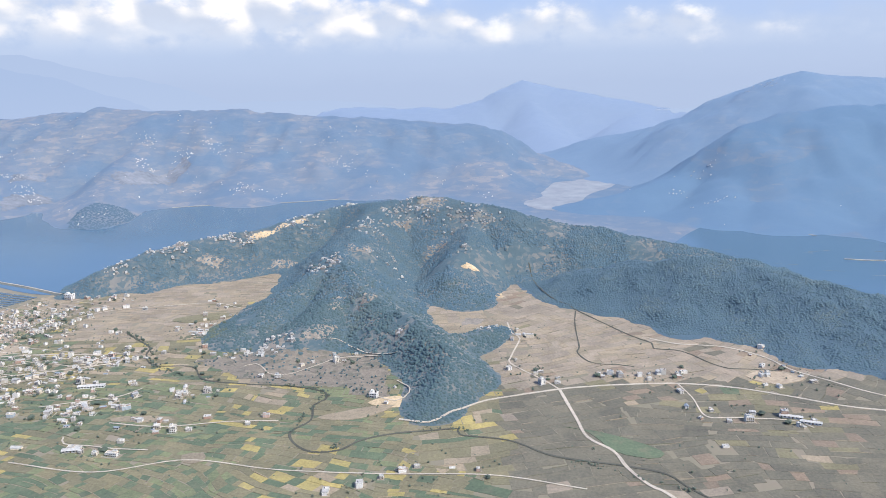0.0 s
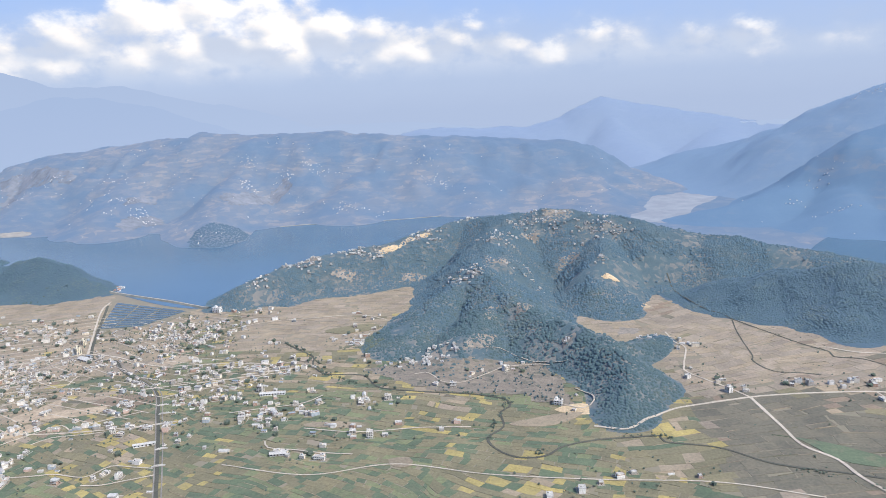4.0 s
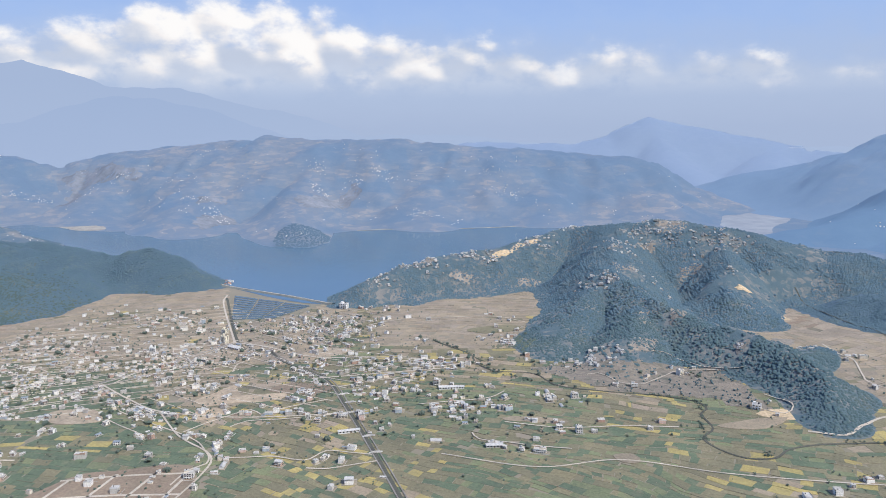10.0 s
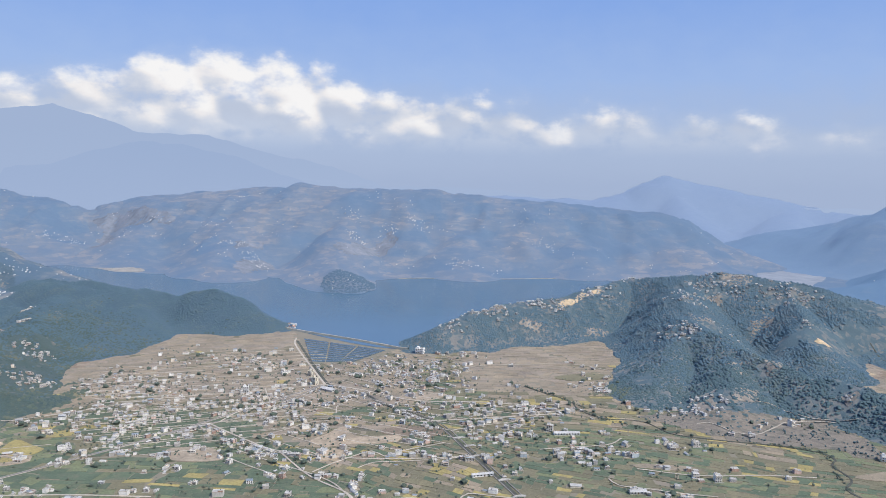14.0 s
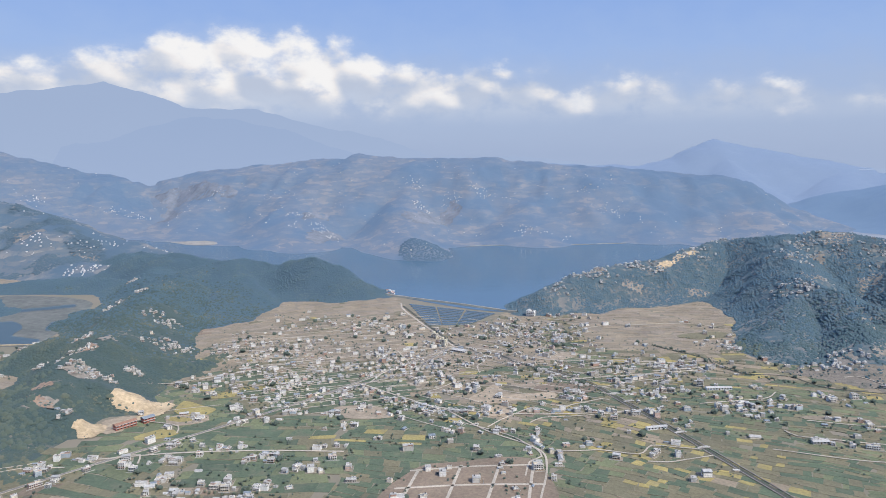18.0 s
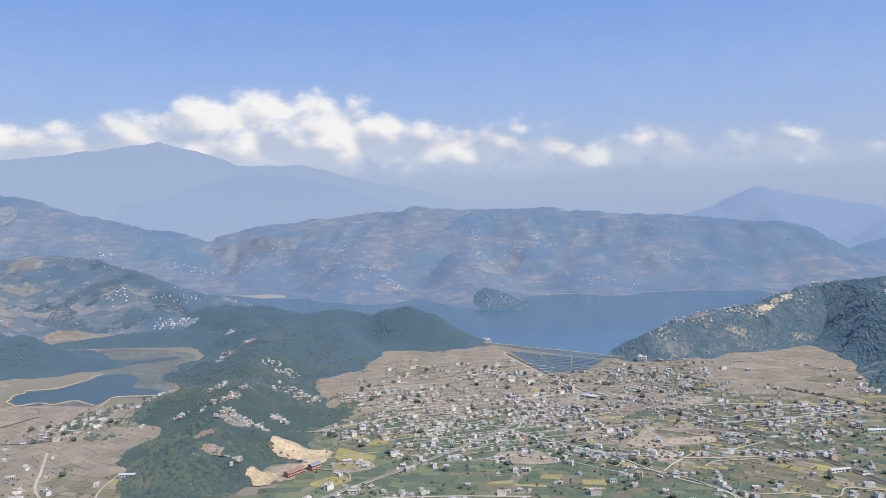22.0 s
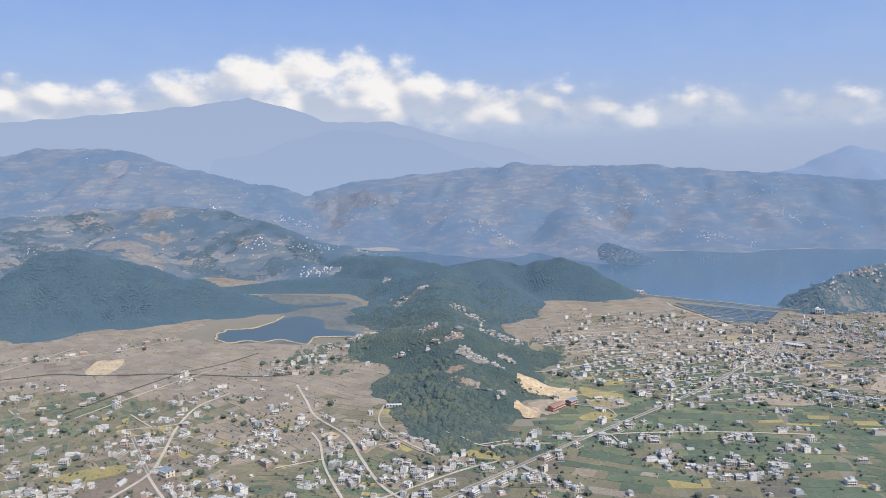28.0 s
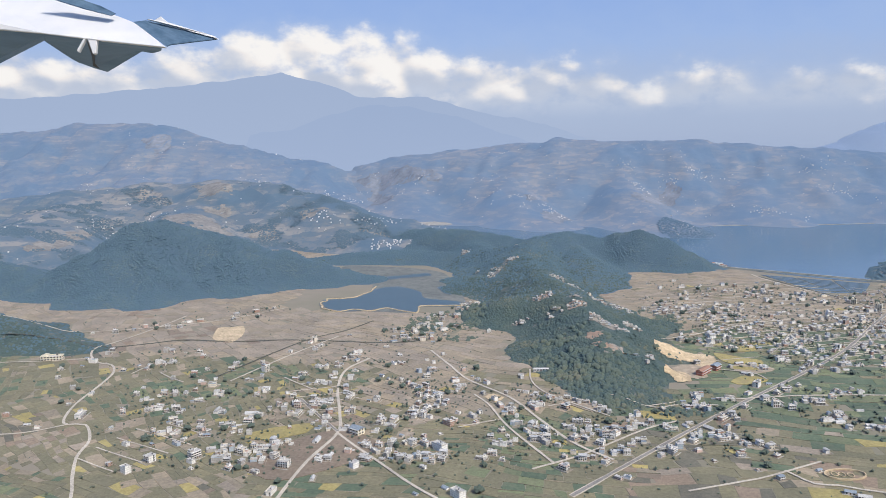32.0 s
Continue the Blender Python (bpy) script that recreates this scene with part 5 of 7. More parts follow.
def canopy_shape(rng, lumps):
    """The upper side of a crown in a closed wood: uneven domes that sit in their neighbours."""
    vs, fs = [], []
    for i in range(lumps):
        a0, size = rng.uniform(0, 6.3), rng.uniform(0.36, 0.54) if i == 0 else rng.uniform(0.24, 0.38)
        off = (0.0, 0.0) if i == 0 else (0.34 * math.cos(a0), 0.34 * math.sin(a0))
        a = np.linspace(0, 2 * np.pi, 5, endpoint=False) + a0
        low, mid = size * rng.uniform(0.85, 1.15, 5), size * rng.uniform(0.55, 0.85, 5)
        rim = np.column_stack([low * np.cos(a), low * np.sin(a), np.zeros(5)])
        waist = np.column_stack([mid * np.cos(a + 0.5), mid * np.sin(a + 0.5), rng.uniform(0.55, 0.8, 5) * size * 1.3])
        vs.append(np.concatenate([rim, waist, [(0.08 * rng.normal() * size, 0.08 * rng.normal() * size, size * 1.3)]]) + (*off, 0))
        j = np.arange(5)
        n = (j + 1) % 5
        fs.append(np.concatenate([np.stack([j, n, 5 + j], -1), np.stack([n, 5 + n, 5 + j], -1), np.stack([5 + j, 5 + n, np.full(5, 10)], -1)]) + 11 * i)
    return np.concatenate(vs), np.concatenate(fs)


crowns = [crown_shape(RNG, 3, 0.34) for _ in range(8)]
domes = [canopy_shape(RNG, 1) for _ in range(8)]
clumps = [canopy_shape(RNG, 1 + i % 2) for i in range(10)]


def woodland(name, places, sizes, shapes, mat, label, tall=1.1):
    """Many crowns in one mesh, standing on the land."""
    x, y, z = places
    vs, fs, base = [], [], 0
    pick = RNG.integers(0, len(shapes), len(x))
    for s, (cv, cf) in enumerate(shapes):
        m = pick == s
        n = int(m.sum())
        if not n:
            continue
        a, sz = RNG.uniform(0, 2 * np.pi, n), sizes[m]
        c, sn = np.cos(a)[:, None], np.sin(a)[:, None]
        px = x[m][:, None] + sz[:, None] * (c * cv[:, 0] - sn * cv[:, 1])
        py = y[m][:, None] + sz[:, None] * (sn * cv[:, 0] + c * cv[:, 1])
        pz = z[m][:, None] + (sz * tall * RNG.uniform(0.85, 1.2, n))[:, None] * cv[:, 2] - 0.4
        vs.append(np.stack([px, py, pz], -1).reshape(-1, 3))
        fs.append((cf[None] + len(cv) * np.arange(n)[:, None, None] + base).reshape(-1, 3))
        base += n * len(cv)
    return tagged(new(name, mesh_of(name, np.concatenate(vs), np.concatenate(fs), [mat], smooth=True)), label, "forest", kind="stuff")


def scatter(x0, x1, y0, y1, step):
    gx_, gy_ = np.meshgrid(np.arange(x0, x1, step), np.arange(y0, y1, step))
    return (gx_ + RNG.uniform(-0.48, 0.48, gx_.shape) * step).ravel(), (gy_ + RNG.uniform(-0.48, 0.48, gy_.shape) * step).ravel()


# open ground on the hills: hamlets, terraces, scars (x, y, radius)
CLEAR = ([(-1086, 594, 20), (-1064, 655, 32), (-1092, 670, 12), (-1110, 688, 13), (-1244, 829, 15), (-1196, 764, 15), (-1269, 774, 12), (-1126, 752, 12), (-1172, 648, 10), (-1150, 622, 13), (-1345, 1070, 16), (-1316, 1114, 13), (-1160, 699, 22), (-1150, 640, 8), (-1437, 1291, 20), (-1397, 1141, 16), (-1225, 760, 14), (-250, 900, 24), (-215, 930, 16), (-180, 905, 18), (-275, 960, 10), (-60, 890, 13), (-205, 1165, 22), (-235, 1210, 18), (-150, 1330, 18), (-80, 1420, 22), (20, 1400, 24), (-30, 1480, 28),
         (90, 1400, 24), (60, 1250, 14), (-215, 1580, 36)]
    + [(-300, 1500, 28), (-390, 1425, 30), (-460, 1385, 26), (-530, 1330, 32), (-590, 1260, 26), (-1140, 700, 14), (-1150, 860, 26), (-1170, 920, 26),
         (-1200, 800, 16), (-1215, 980, 26), (-1060, 651, 22), (-1088, 602, 24), (-1068, 618, 18), (-1250, 1000, 22), (-1330, 1310, 20), (-1380, 900, 40), (-1300, 940, 30), (-130, 1000, 12), (30, 880, 8), (-110, 1200, 14)])
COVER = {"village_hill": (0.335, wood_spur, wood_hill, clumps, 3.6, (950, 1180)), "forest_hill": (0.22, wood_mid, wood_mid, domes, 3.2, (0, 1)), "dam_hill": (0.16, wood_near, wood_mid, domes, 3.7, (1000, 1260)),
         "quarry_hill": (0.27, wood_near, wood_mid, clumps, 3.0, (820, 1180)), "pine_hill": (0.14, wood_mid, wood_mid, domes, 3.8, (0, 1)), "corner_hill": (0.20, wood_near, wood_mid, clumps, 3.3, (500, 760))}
FOOT = [(-64, 730), (-72, 830), (-100, 885), (-150, 900), (-200, 890), (-262, 905), (-330, 870), (-230, 800), (-120, 780)]      # open terraces at the foot of the spur
for i, (nm, lines) in enumerate(HILLS.items()):
    bare, front_mat, back_mat, shapes, gap, (front, back) = COVER[nm]
    x, y = scatter(*bounds(lines, 1.05), gap)
    z = relief(lines, x, y, 1.0, 3 + i)
    cover = fbm(x, y, 0.014, 4, 40 + i)
    keep = (z > 0.5) & (cover > bare + 0.05 * RNG.standard_normal(len(x)))
    for cx, cy, r in CLEAR:
        keep &= (np.hypot(x - cx, y - cy) > r * (0.6 + 0.9 * cover)) | (RNG.random(len(x)) < 0.22)
    if nm == "village_hill":
        strip = (x < -280) & (y > 1200)
        keep &= ~strip | (RNG.random(len(x)) < 0.62)
        keep &= ~in_outline(x, y, FOOT) | (RNG.random(len(x)) < 0.12)
    behind = relief(lines, x, y + 8, 1.0, 3 + i) - z < -1.2          # slopes turned away from the valley carry fewer, hidden trees
    keep &= ~behind | (RNG.random(len(x)) < 0.15)
    x, y, z = x[keep], y[keep], z[keep]
    sizes = RNG.uniform(0.85, 1.6, len(x)) * gap * (0.75 + 0.55 * fbm(x, y, 0.03, 3, 60))
    # trees further back take the canopy colour with more haze in it
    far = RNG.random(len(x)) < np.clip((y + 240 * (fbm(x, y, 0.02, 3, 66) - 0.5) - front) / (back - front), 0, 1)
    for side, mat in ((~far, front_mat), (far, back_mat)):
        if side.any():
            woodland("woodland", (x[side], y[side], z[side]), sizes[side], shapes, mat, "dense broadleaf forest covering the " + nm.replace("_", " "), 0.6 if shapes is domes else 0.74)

for i, (nm, lines) in enumerate(FAR_HILLS.items()):
    if nm not in ("terraced_hill", "lakeside_ridge"):
        continue
    x0, x1, y0, y1 = bounds(lines, 1.0)
    x, y = scatter(max(x0, -2700), x1, y0, min(y1, 2450), 5.5 if nm == "terraced_hill" else 6.5)
    cover = 0.6 * fbm(x, y, 0.007, 4, 80 + i) + 0.4 * fbm(x, y, 0.03, 3, 90 + i)
    spit = np.exp(-(((x + 915) / 75) ** 2 + ((y - 1890) / 110) ** 2))
    near = (cover > 0.60) & (y < 1850) if nm == "terraced_hill" else (spit > 0.32)
    x, y, cover = x[near], y[near], cover[near]
    z = on_mesh(lines, 30 + i, x, y)
    keep = (z > 1.0) & ((z < 60) | (nm == "terraced_hill"))
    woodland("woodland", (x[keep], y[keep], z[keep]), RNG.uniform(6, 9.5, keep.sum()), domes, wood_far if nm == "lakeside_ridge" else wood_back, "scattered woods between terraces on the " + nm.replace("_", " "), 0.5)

# trees standing alone in the valley: trunk and crown
tree_kinds = []
for i in range(6):
    cv, cf = crown_shape(RNG, 16, 0.42)
    rim = [(math.cos(a), math.sin(a)) for a in np.linspace(0, 2 * np.pi, 6, endpoint=False)]
    tv = np.array([(0.07 * cx, 0.07 * cy, 0) for cx, cy in rim] + [(0.035 * cx + 0.03, 0.035 * cy, 0.55) for cx, cy in rim])
    limb = []
    for b in range(3):
        a = b * 2.1 + i
        limb += [(0.02 * math.cos(a + 2), 0.02 * math.sin(a + 2), 0.32), (0.02 * math.cos(a - 2), 0.02 * math.sin(a - 2), 0.32), (0, 0, 0.37), (0.26 * math.cos(a), 0.26 * math.sin(a), 0.6)]
    tf = [(j, (j + 1) % 6, 6 + (j + 1) % 6) for j in range(6)] + [(j, 6 + (j + 1) % 6, 6 + j) for j in range(6)]
    for b in range(3):
        o = 12 + 4 * b
        tf += [(o, o + 1, o + 3), (o + 1, o + 2, o + 3), (o + 2, o, o + 3)]
    tree_kinds.append((mesh_of("trunk", np.concatenate([tv, np.array(limb)]), np.array(tf), [bark_mat]), mesh_of("crown", cv, cf, [olive_wood])))


def tree(x, y, size, kind, label):
    ob = new("tree")
    trunk_me, crown_me = tree_kinds[kind % 6]
    part("trunk", trunk_me, ob), part("crown", crown_me, ob)
    ob.matrix_basis = pose(x, y, float(land(x, y)), 0, 0, (x * 37) % 360) @ Matrix.Diagonal((size, size, size, 1))
    return tagged(ob, label, "tree", "trees among the fields")


# ---- houses ----
MATS = {"wall": wall_each, "slab": slab_mat, "glass": glass_mat, "tank": tank_mat, "tin": tin_mat, "rust": rust_mat, "gtin": grey_tin, "door": door_mat, "yard": yard_mat}
MATS_MANY = dict(MATS, wall=wall_many)
ORDER = list(MATS)


def gable(w, d, z, h, over=0.5):
    x, y = w / 2 + over, d / 2 + over
    v = np.array([(-x, -y, z), (x, -y, z), (x, y, z), (-x, y, z), (-x, 0, z + h), (x, 0, z + h), (-x, -y, z - 0.12), (x, -y, z - 0.12), (x, y, z - 0.12), (-x, y, z - 0.12)])
    return v, np.array([(0, 1, 5, 4), (2, 3, 4, 5), (0, 4, 3, 3), (1, 2, 5, 5), (6, 9, 8, 7), (0, 6, 7, 1), (2, 8, 9, 3)])


def drum(x, y, z, r, h, n=8):
    a = np.linspace(0, 2 * np.pi, n, endpoint=False)
    ring = np.stack([x + r * np.cos(a), y + r * np.sin(a)], -1)
    v = np.concatenate([np.column_stack([ring, np.full(n, z)]), np.column_stack([ring, np.full(n, z + h)])])
    f = [(j, (j + 1) % n, n + (j + 1) % n, n + j) for j in range(n)] + [(n, n + 1, n + 2, n + 3), (n, n + 3, n + 4, n + 7), (n + 4, n + 5, n + 6, n + 7)]
    return v, np.array(f)


def house_plan(w, d, floors, style, seed):
    """Parts of a house as (name, (vertices, quads), surface); front towards -y."""
    r = random.Random(seed)
    fh, outp = 2.5, []
    w = w * 1.25
    h = floors * fh + 0.3
    yw, yd = w * r.uniform(1.3, 1.9), d * r.uniform(1.3, 1.9)
    outp.append(("yard", boxes([(r.uniform(-1, 1), -d * 0.15, -0.25, yw, yd, 0.42)]), "yard"))
    if r.random() < 0.5:
        outp.append(("yard_wall", boxes([(0, -d * 0.15 - yd / 2, 0.17, yw, 0.2, 1.0)]), "slab"))
    outp.append(("body", boxes([(0, 0, 0, w, d, h)]), "wall"))
    for i in range(1, floors + (style != "tin")):
        jut = r.choice((0.5, 0.9, 1.3))
        outp.append(("floor_slab", boxes([(0, -jut / 2, i * fh + 0.1, w + 0.7, d + 0.5 + jut, 0.22)]), "slab"))
        if i < floors or r.random() < 0.4:
            outp.append(("balcony_wall", boxes([(0, -d / 2 - jut + 0.05, i * fh + 0.32, w + 0.5, 0.12, 0.75)]), "wall"))
    n = max(2, int(w / 2.6))
    for i in range(floors):
        for j in range(n):
            x = -w / 2 + (j + 0.5) * w / n
            if i == 0 and j == n // 2:
                outp.append(("door", boxes([(x, -d / 2, 0.15, 1.2, 0.16, 2.1)]), "door"))
            else:
                outp.append(("window", boxes([(x, -d / 2, i * fh + 0.75, 1.75, 0.14, 1.6)]), "glass"))
        outp.append(("window", boxes([(w / 2, 0.2 * d, i * fh + 0.8, 0.14, 1.8, 1.55)]), "glass"))
    if style == "flat":
        outp.append(("parapet", boxes([(0, -d / 2 - 0.2, h, w + 0.3, 0.14, 0.8), (0, d / 2 + 0.1, h, w + 0.3, 0.14, 0.8), (-w / 2 - 0.08, 0, h, 0.14, d, 0.8), (w / 2 + 0.08, 0, h, 0.14, d, 0.8)]), "wall"))
        sx = r.choice((-1, 1)) * w * 0.24
        outp.append(("stair_tower", boxes([(sx, d * 0.18, h, w * 0.42, d * 0.5, 2.4)]), "wall"))
        outp.append(("tower_roof", boxes([(sx, d * 0.18, h + 2.4, w * 0.42 + 0.7, d * 0.5 + 0.7, 0.18)]), "slab"))
        if r.random() < 0.7:
            outp.append(("water_tank", drum(sx, d * 0.2, h + 2.58, 0.6, 1.3), "tank"))
    elif style == "pillars":
        for px in (-1, 1):
            for py in (-1, 1):
                outp.append(("pillar", boxes([(px * (w / 2 - 0.3), py * (d / 2 - 0.3), h, 0.3, 0.3, 1.6)]), "slab"))
        outp.append(("water_tank", drum(w * 0.2, d * 0.2, h, 0.6, 1.3), "tank"))
    elif style == "tin":
        outp.append(("roof", gable(w, d, h, w * 0.16), r.choice(("tin", "rust", "gtin"))))
    elif style == "canopy":
        for px in (-1, 1):
            for py in (-1, 1):
                outp.append(("post", boxes([(px * (w / 2 - 0.3), py * (d / 2 - 0.3), h, 0.18, 0.18, 2.2)]), "slab"))
        outp.append(("roof", gable(w, d, h + 2.2, w * 0.10, 0.3), r.choice(("tin", "gtin"))))
    return outp


PLANS = [house_plan(w, d, f, s, i) for i, (w, d, f, s) in enumerate([
    (8.5, 7.5, 2, "flat"), (9.5, 8.0, 3, "flat"), (7.0, 9.0, 3, "pillars"), (10.5, 7.0, 2, "pillars"), (8.0, 6.0, 1, "tin"), (12.0, 6.5, 1, "tin"),
    (9.0, 8.5, 2, "canopy"), (8.0, 8.5, 4, "flat"), (7.5, 7.0, 2, "tin"), (13.0, 9.0, 3, "flat"), (6.5, 6.0, 1, "flat"), (14.0, 7.5, 2, "flat")])]
HOUSE_LABELS = ["two-storey plastered concrete house with a flat roof", "three-storey concrete house with balconies and a roof tower", "narrow unfinished three-storey house with bare roof pillars", "wide two-storey concrete house with roof pillars",
                "small single-storey house under a tin gable roof", "long low house with a sheet-metal roof", "two-storey house with a sheet-metal roof canopy", "tall four-storey concrete block with a roof tower",
                "two-storey farmhouse with a metal gable roof", "large three-storey flat-roofed concrete house", "small square single-storey concrete house", "broad two-storey concrete house with long balconies"]
ROAD_LINES = [(smooth_line(p, 7), w) for p, w, _ in ROADS] + [(smooth_line(p, 7), 6) for p in ([(-465, 989), (-409, 929), (-374, 861), (-297, 814), (-182, 789), (-142, 771), (-149, 737), (-162, 675), (-134, 633), (-87, 655), (10, 676), (100, 618), (212, 555)], [(-873, 1228), (-745, 952), (-695, 925), (-581, 812), (-536, 727), (-448, 538), (-360, 330)])]
ROAD_PTS = np.concatenate([np.column_stack([l, np.full(len(l), w)]) for l, w in ROAD_LINES])

spots = []          # x, y, turn, size


def try_spot(x, y, turn, size, gap):
    if y < nearest_view(x) - 30 or float(np.min(np.hypot(ROAD_PTS[:, 0] - x, ROAD_PTS[:, 1] - y) - ROAD_PTS[:, 2] / 2)) < 4.2 * size:
        return False
    for w in WET:
        if in_outline(np.array(x), np.array(y), w):
            return False
    for sx, sy, _, ss in spots:
        if (sx - x) ** 2 + (sy - y) ** 2 < (gap * (size + ss)) ** 2:
            return False
    spots.append((x, y, turn, size))
    return True


# towns and hamlets: middle, half widths, houses, turn in degrees
TOWNS = ([(-1412, 717, 18, 18, 14, 20), (-1395, 762, 18, 18, 14, 20), (-1383, 826, 18, 18, 14, 20), (-1370, 919, 18, 18, 14, 20), (-1395, 1047, 18, 18, 14, 20),
         (-949, 961, 110, 90, 90, 20), (-853, 774, 80, 80, 150, 25), (-788, 847, 60, 70, 80, 25), (-698, 1059, 60, 60, 90, -30), (-729, 904, 55, 70, 80, -30), (-618, 1003, 45, 45, 50, -25), (-600, 1120, 36, 40, 34, -25),
         (-740, 696, 36, 42, 46, -30), (-540, 878, 75, 47, 44, -15), (-480, 819, 35, 41, 26, -15)]
    + [(-359, 1006, 28, 40, 26, 10), (-416, 734, 18, 34, 12, 5), (-509, 723, 25, 41, 16, 5), (-280, 910, 34, 22, 20, 10), (-295, 766, 19, 18, 10, 5),
         (-968, 825, 43, 76, 70, 20), (-951, 723, 26, 40, 22, 20), (-1030, 928, 44, 60, 50, 20), (-1439, 482, 24, 40, 34, 30), (-1448, 333, 27, 22, 20, -20), (-1542, 339, 28, 38, 34, -20), (-1741, 507, 19, 23, 4, 0), (-1589, 474, 23, 57, 24, 20),
         (-1349, 570, 24, 40, 12, 40), (-1304, 416, 24, 26, 14, -30)]
    + [(-1331, 364, 23, 33, 16, -35), (-1218, 444, 24, 53, 26, -30), (-1170, 391, 22, 33, 14, -30), (-1111, 610, 20, 30, 4, 20), (-1042, 707, 39, 51, 40, 25), (-931, 776, 60, 80, 70, 25),
         (-1423, 701, 44, 50, 26, 20), (-1320, 820, 30, 50, 16, 10), (-400, 728, 25, 24, 14, 5), (-436, 878, 40, 30, 22, -12), (-634, 1048, 40, 40, 20, -20), (-572, 1170, 30, 26, 16, -20), (-487, 861, 70, 40, 20, -12), (-18, 589, 31, 10, 8, 8), (-98, 572, 20, 9, 6, 8)]
    + [(407, 795, 33, 26, 18, 20), (244, 807, 40, 12, 14, 0), (121, 803, 14, 12, 6, 0), (266, 633, 6, 4, 2, 0), (367, 684, 12, 11, 3, 20), (-700, 530, 50, 40, 12, 8), (-1130, 520, 40, 20, 16, 30), (-620, 790, 60, 60, 30, -20), (-1650, 440, 60, 60, 26, 20),
         (-1700, 560, 60, 40, 14, 10), (-1500, 420, 40, 40, 14, 10), (-1100, 420, 60, 50, 16, 35), (-960, 480, 120, 80, 24, 20), (-800, 560, 120, 60, 26, 10), (-560, 620, 90, 60, 16, 0)]
    + [(110, 945, 12, 10, 4, 0), (440, 880, 40, 20, 8, 30), (-880, 1080, 70, 60, 40, 20), (-1020, 1100, 60, 50, 16, 15)])
# groups of houses: middle and number of houses
CROSSROADS = [(-1603, 441, 4), (-1583, 415, 4), (-1554, 420, 4), (-1534, 367, 7), (-1544, 389, 4), (-1501, 370, 3), (-1488, 387, 5), (-1474, 377, 3), (-1469, 346, 6), (-1459, 328, 4), (-1437, 336, 7), (-1434, 349, 5), (-1429, 363, 5), (-1439, 398, 1), (-1466, 434, 2), (-1446, 428, 4), (-1431, 430, 2), (-1432, 454, 9), (-1429, 468, 7), (-1407, 400, 5), (-1412, 417, 4), (-1388, 403, 3), (-1396, 439, 3), (-1360, 374, 3), (-1364, 401, 2), (-1348, 371, 2), (-1362, 419, 3), (-1352, 415, 2), (-1354, 433, 3), (-1337, 436, 3), (-1337, 462, 2), (-1382, 472, 2), (-1409, 487, 2)]
DRY_FIELD_FARMS = [(-1412, 471, 2), (-1449, 516, 5), (-1487, 527, 2), (-1485, 541, 2), (-1534, 516, 2), (-1526, 526, 2), (-1506, 479, 4), (-1577, 565, 2), (-1682, 597, 2), (-1660, 553, 4), (-1648, 559, 2), (-1588, 458, 3), (-1542, 465, 3), (-1580, 495, 2), (-1473, 571, 5), (-1457, 574, 4), (-1432, 558, 3), (-1457, 609, 3), (-1445, 622, 2), (-1392, 594, 3), (-1346, 520, 5), (-1329, 492, 5), (-1390, 543, 2), (-1367, 358, 2), (-1373, 347, 2), (-1385, 340, 3), (-1350, 344, 2), (-1333, 351, 4), (-1321, 351, 4), (-1309, 358, 5), (-1297, 355, 5), (-1337, 378, 2)]
BEND_HOUSES = [(-1334, 506, 6), (-1339, 469, 3), (-1313, 476, 4), (-1309, 514, 3), (-1303, 531, 5), (-1297, 557, 3), (-1256, 522, 2), (-1251, 466, 5), (-1242, 436, 3), (-1259, 402, 2), (-1248, 393, 3), (-1240, 405, 2), (-1223, 408, 5), (-1218, 434, 3), (-1197, 432, 3), (-1185, 425, 4), (-1183, 452, 5), (-1181, 501, 3), (-1166, 423, 6), (-1157, 435, 4)]
HILL_FOOT_HOUSES = [(-1146, 443, 3), (-1141, 416, 4), (-1155, 393, 5), (-1180, 379, 3), (-1256, 364, 4), (-1142, 461, 3), (-1134, 454, 3), (-1164, 480, 4), (-1200, 512, 3), (-1217, 513, 4), (-1231, 515, 4), (-1229, 486, 5), (-1112, 451, 4), (-1091, 438, 5), (-1069, 439, 4), (-1115, 405, 3), (-1172, 517, 2), (-1079, 504, 3), (-1074, 536, 4)]
SOUTH_HAMLETS = [(-933, 571, 5), (-923, 573, 3), (-887, 556, 8), (-903, 550, 4), (-848, 577, 2), (-972, 536, 7), (-955, 505, 5), (-968, 490, 3), (-904, 498, 9), (-920, 464, 7), (-927, 482, 3), (-942, 480, 5), (-869, 498, 6), (-878, 473, 5), (-897, 468, 5), (-852, 531, 4), (-989, 578, 5), (-1004, 524, 4), (-1054, 492, 3), (-1064, 437, 3)]
TOWN_EDGE = [(-1055, 424, 4), (-1035, 423, 3), (-1079, 508, 4), (-1061, 532, 3), (-1048, 534, 3), (-961, 672, 4), (-955, 635, 4), (-857, 669, 7), (-828, 693, 5), (-996, 642, 4), (-933, 725, 3), (-1015, 718, 3), (-997, 750, 3), (-917, 645, 3), (-898, 672, 3), (-832, 640, 3), (-824, 585, 2), (-794, 609, 2), (-761, 698, 6), (-755, 689, 5)]
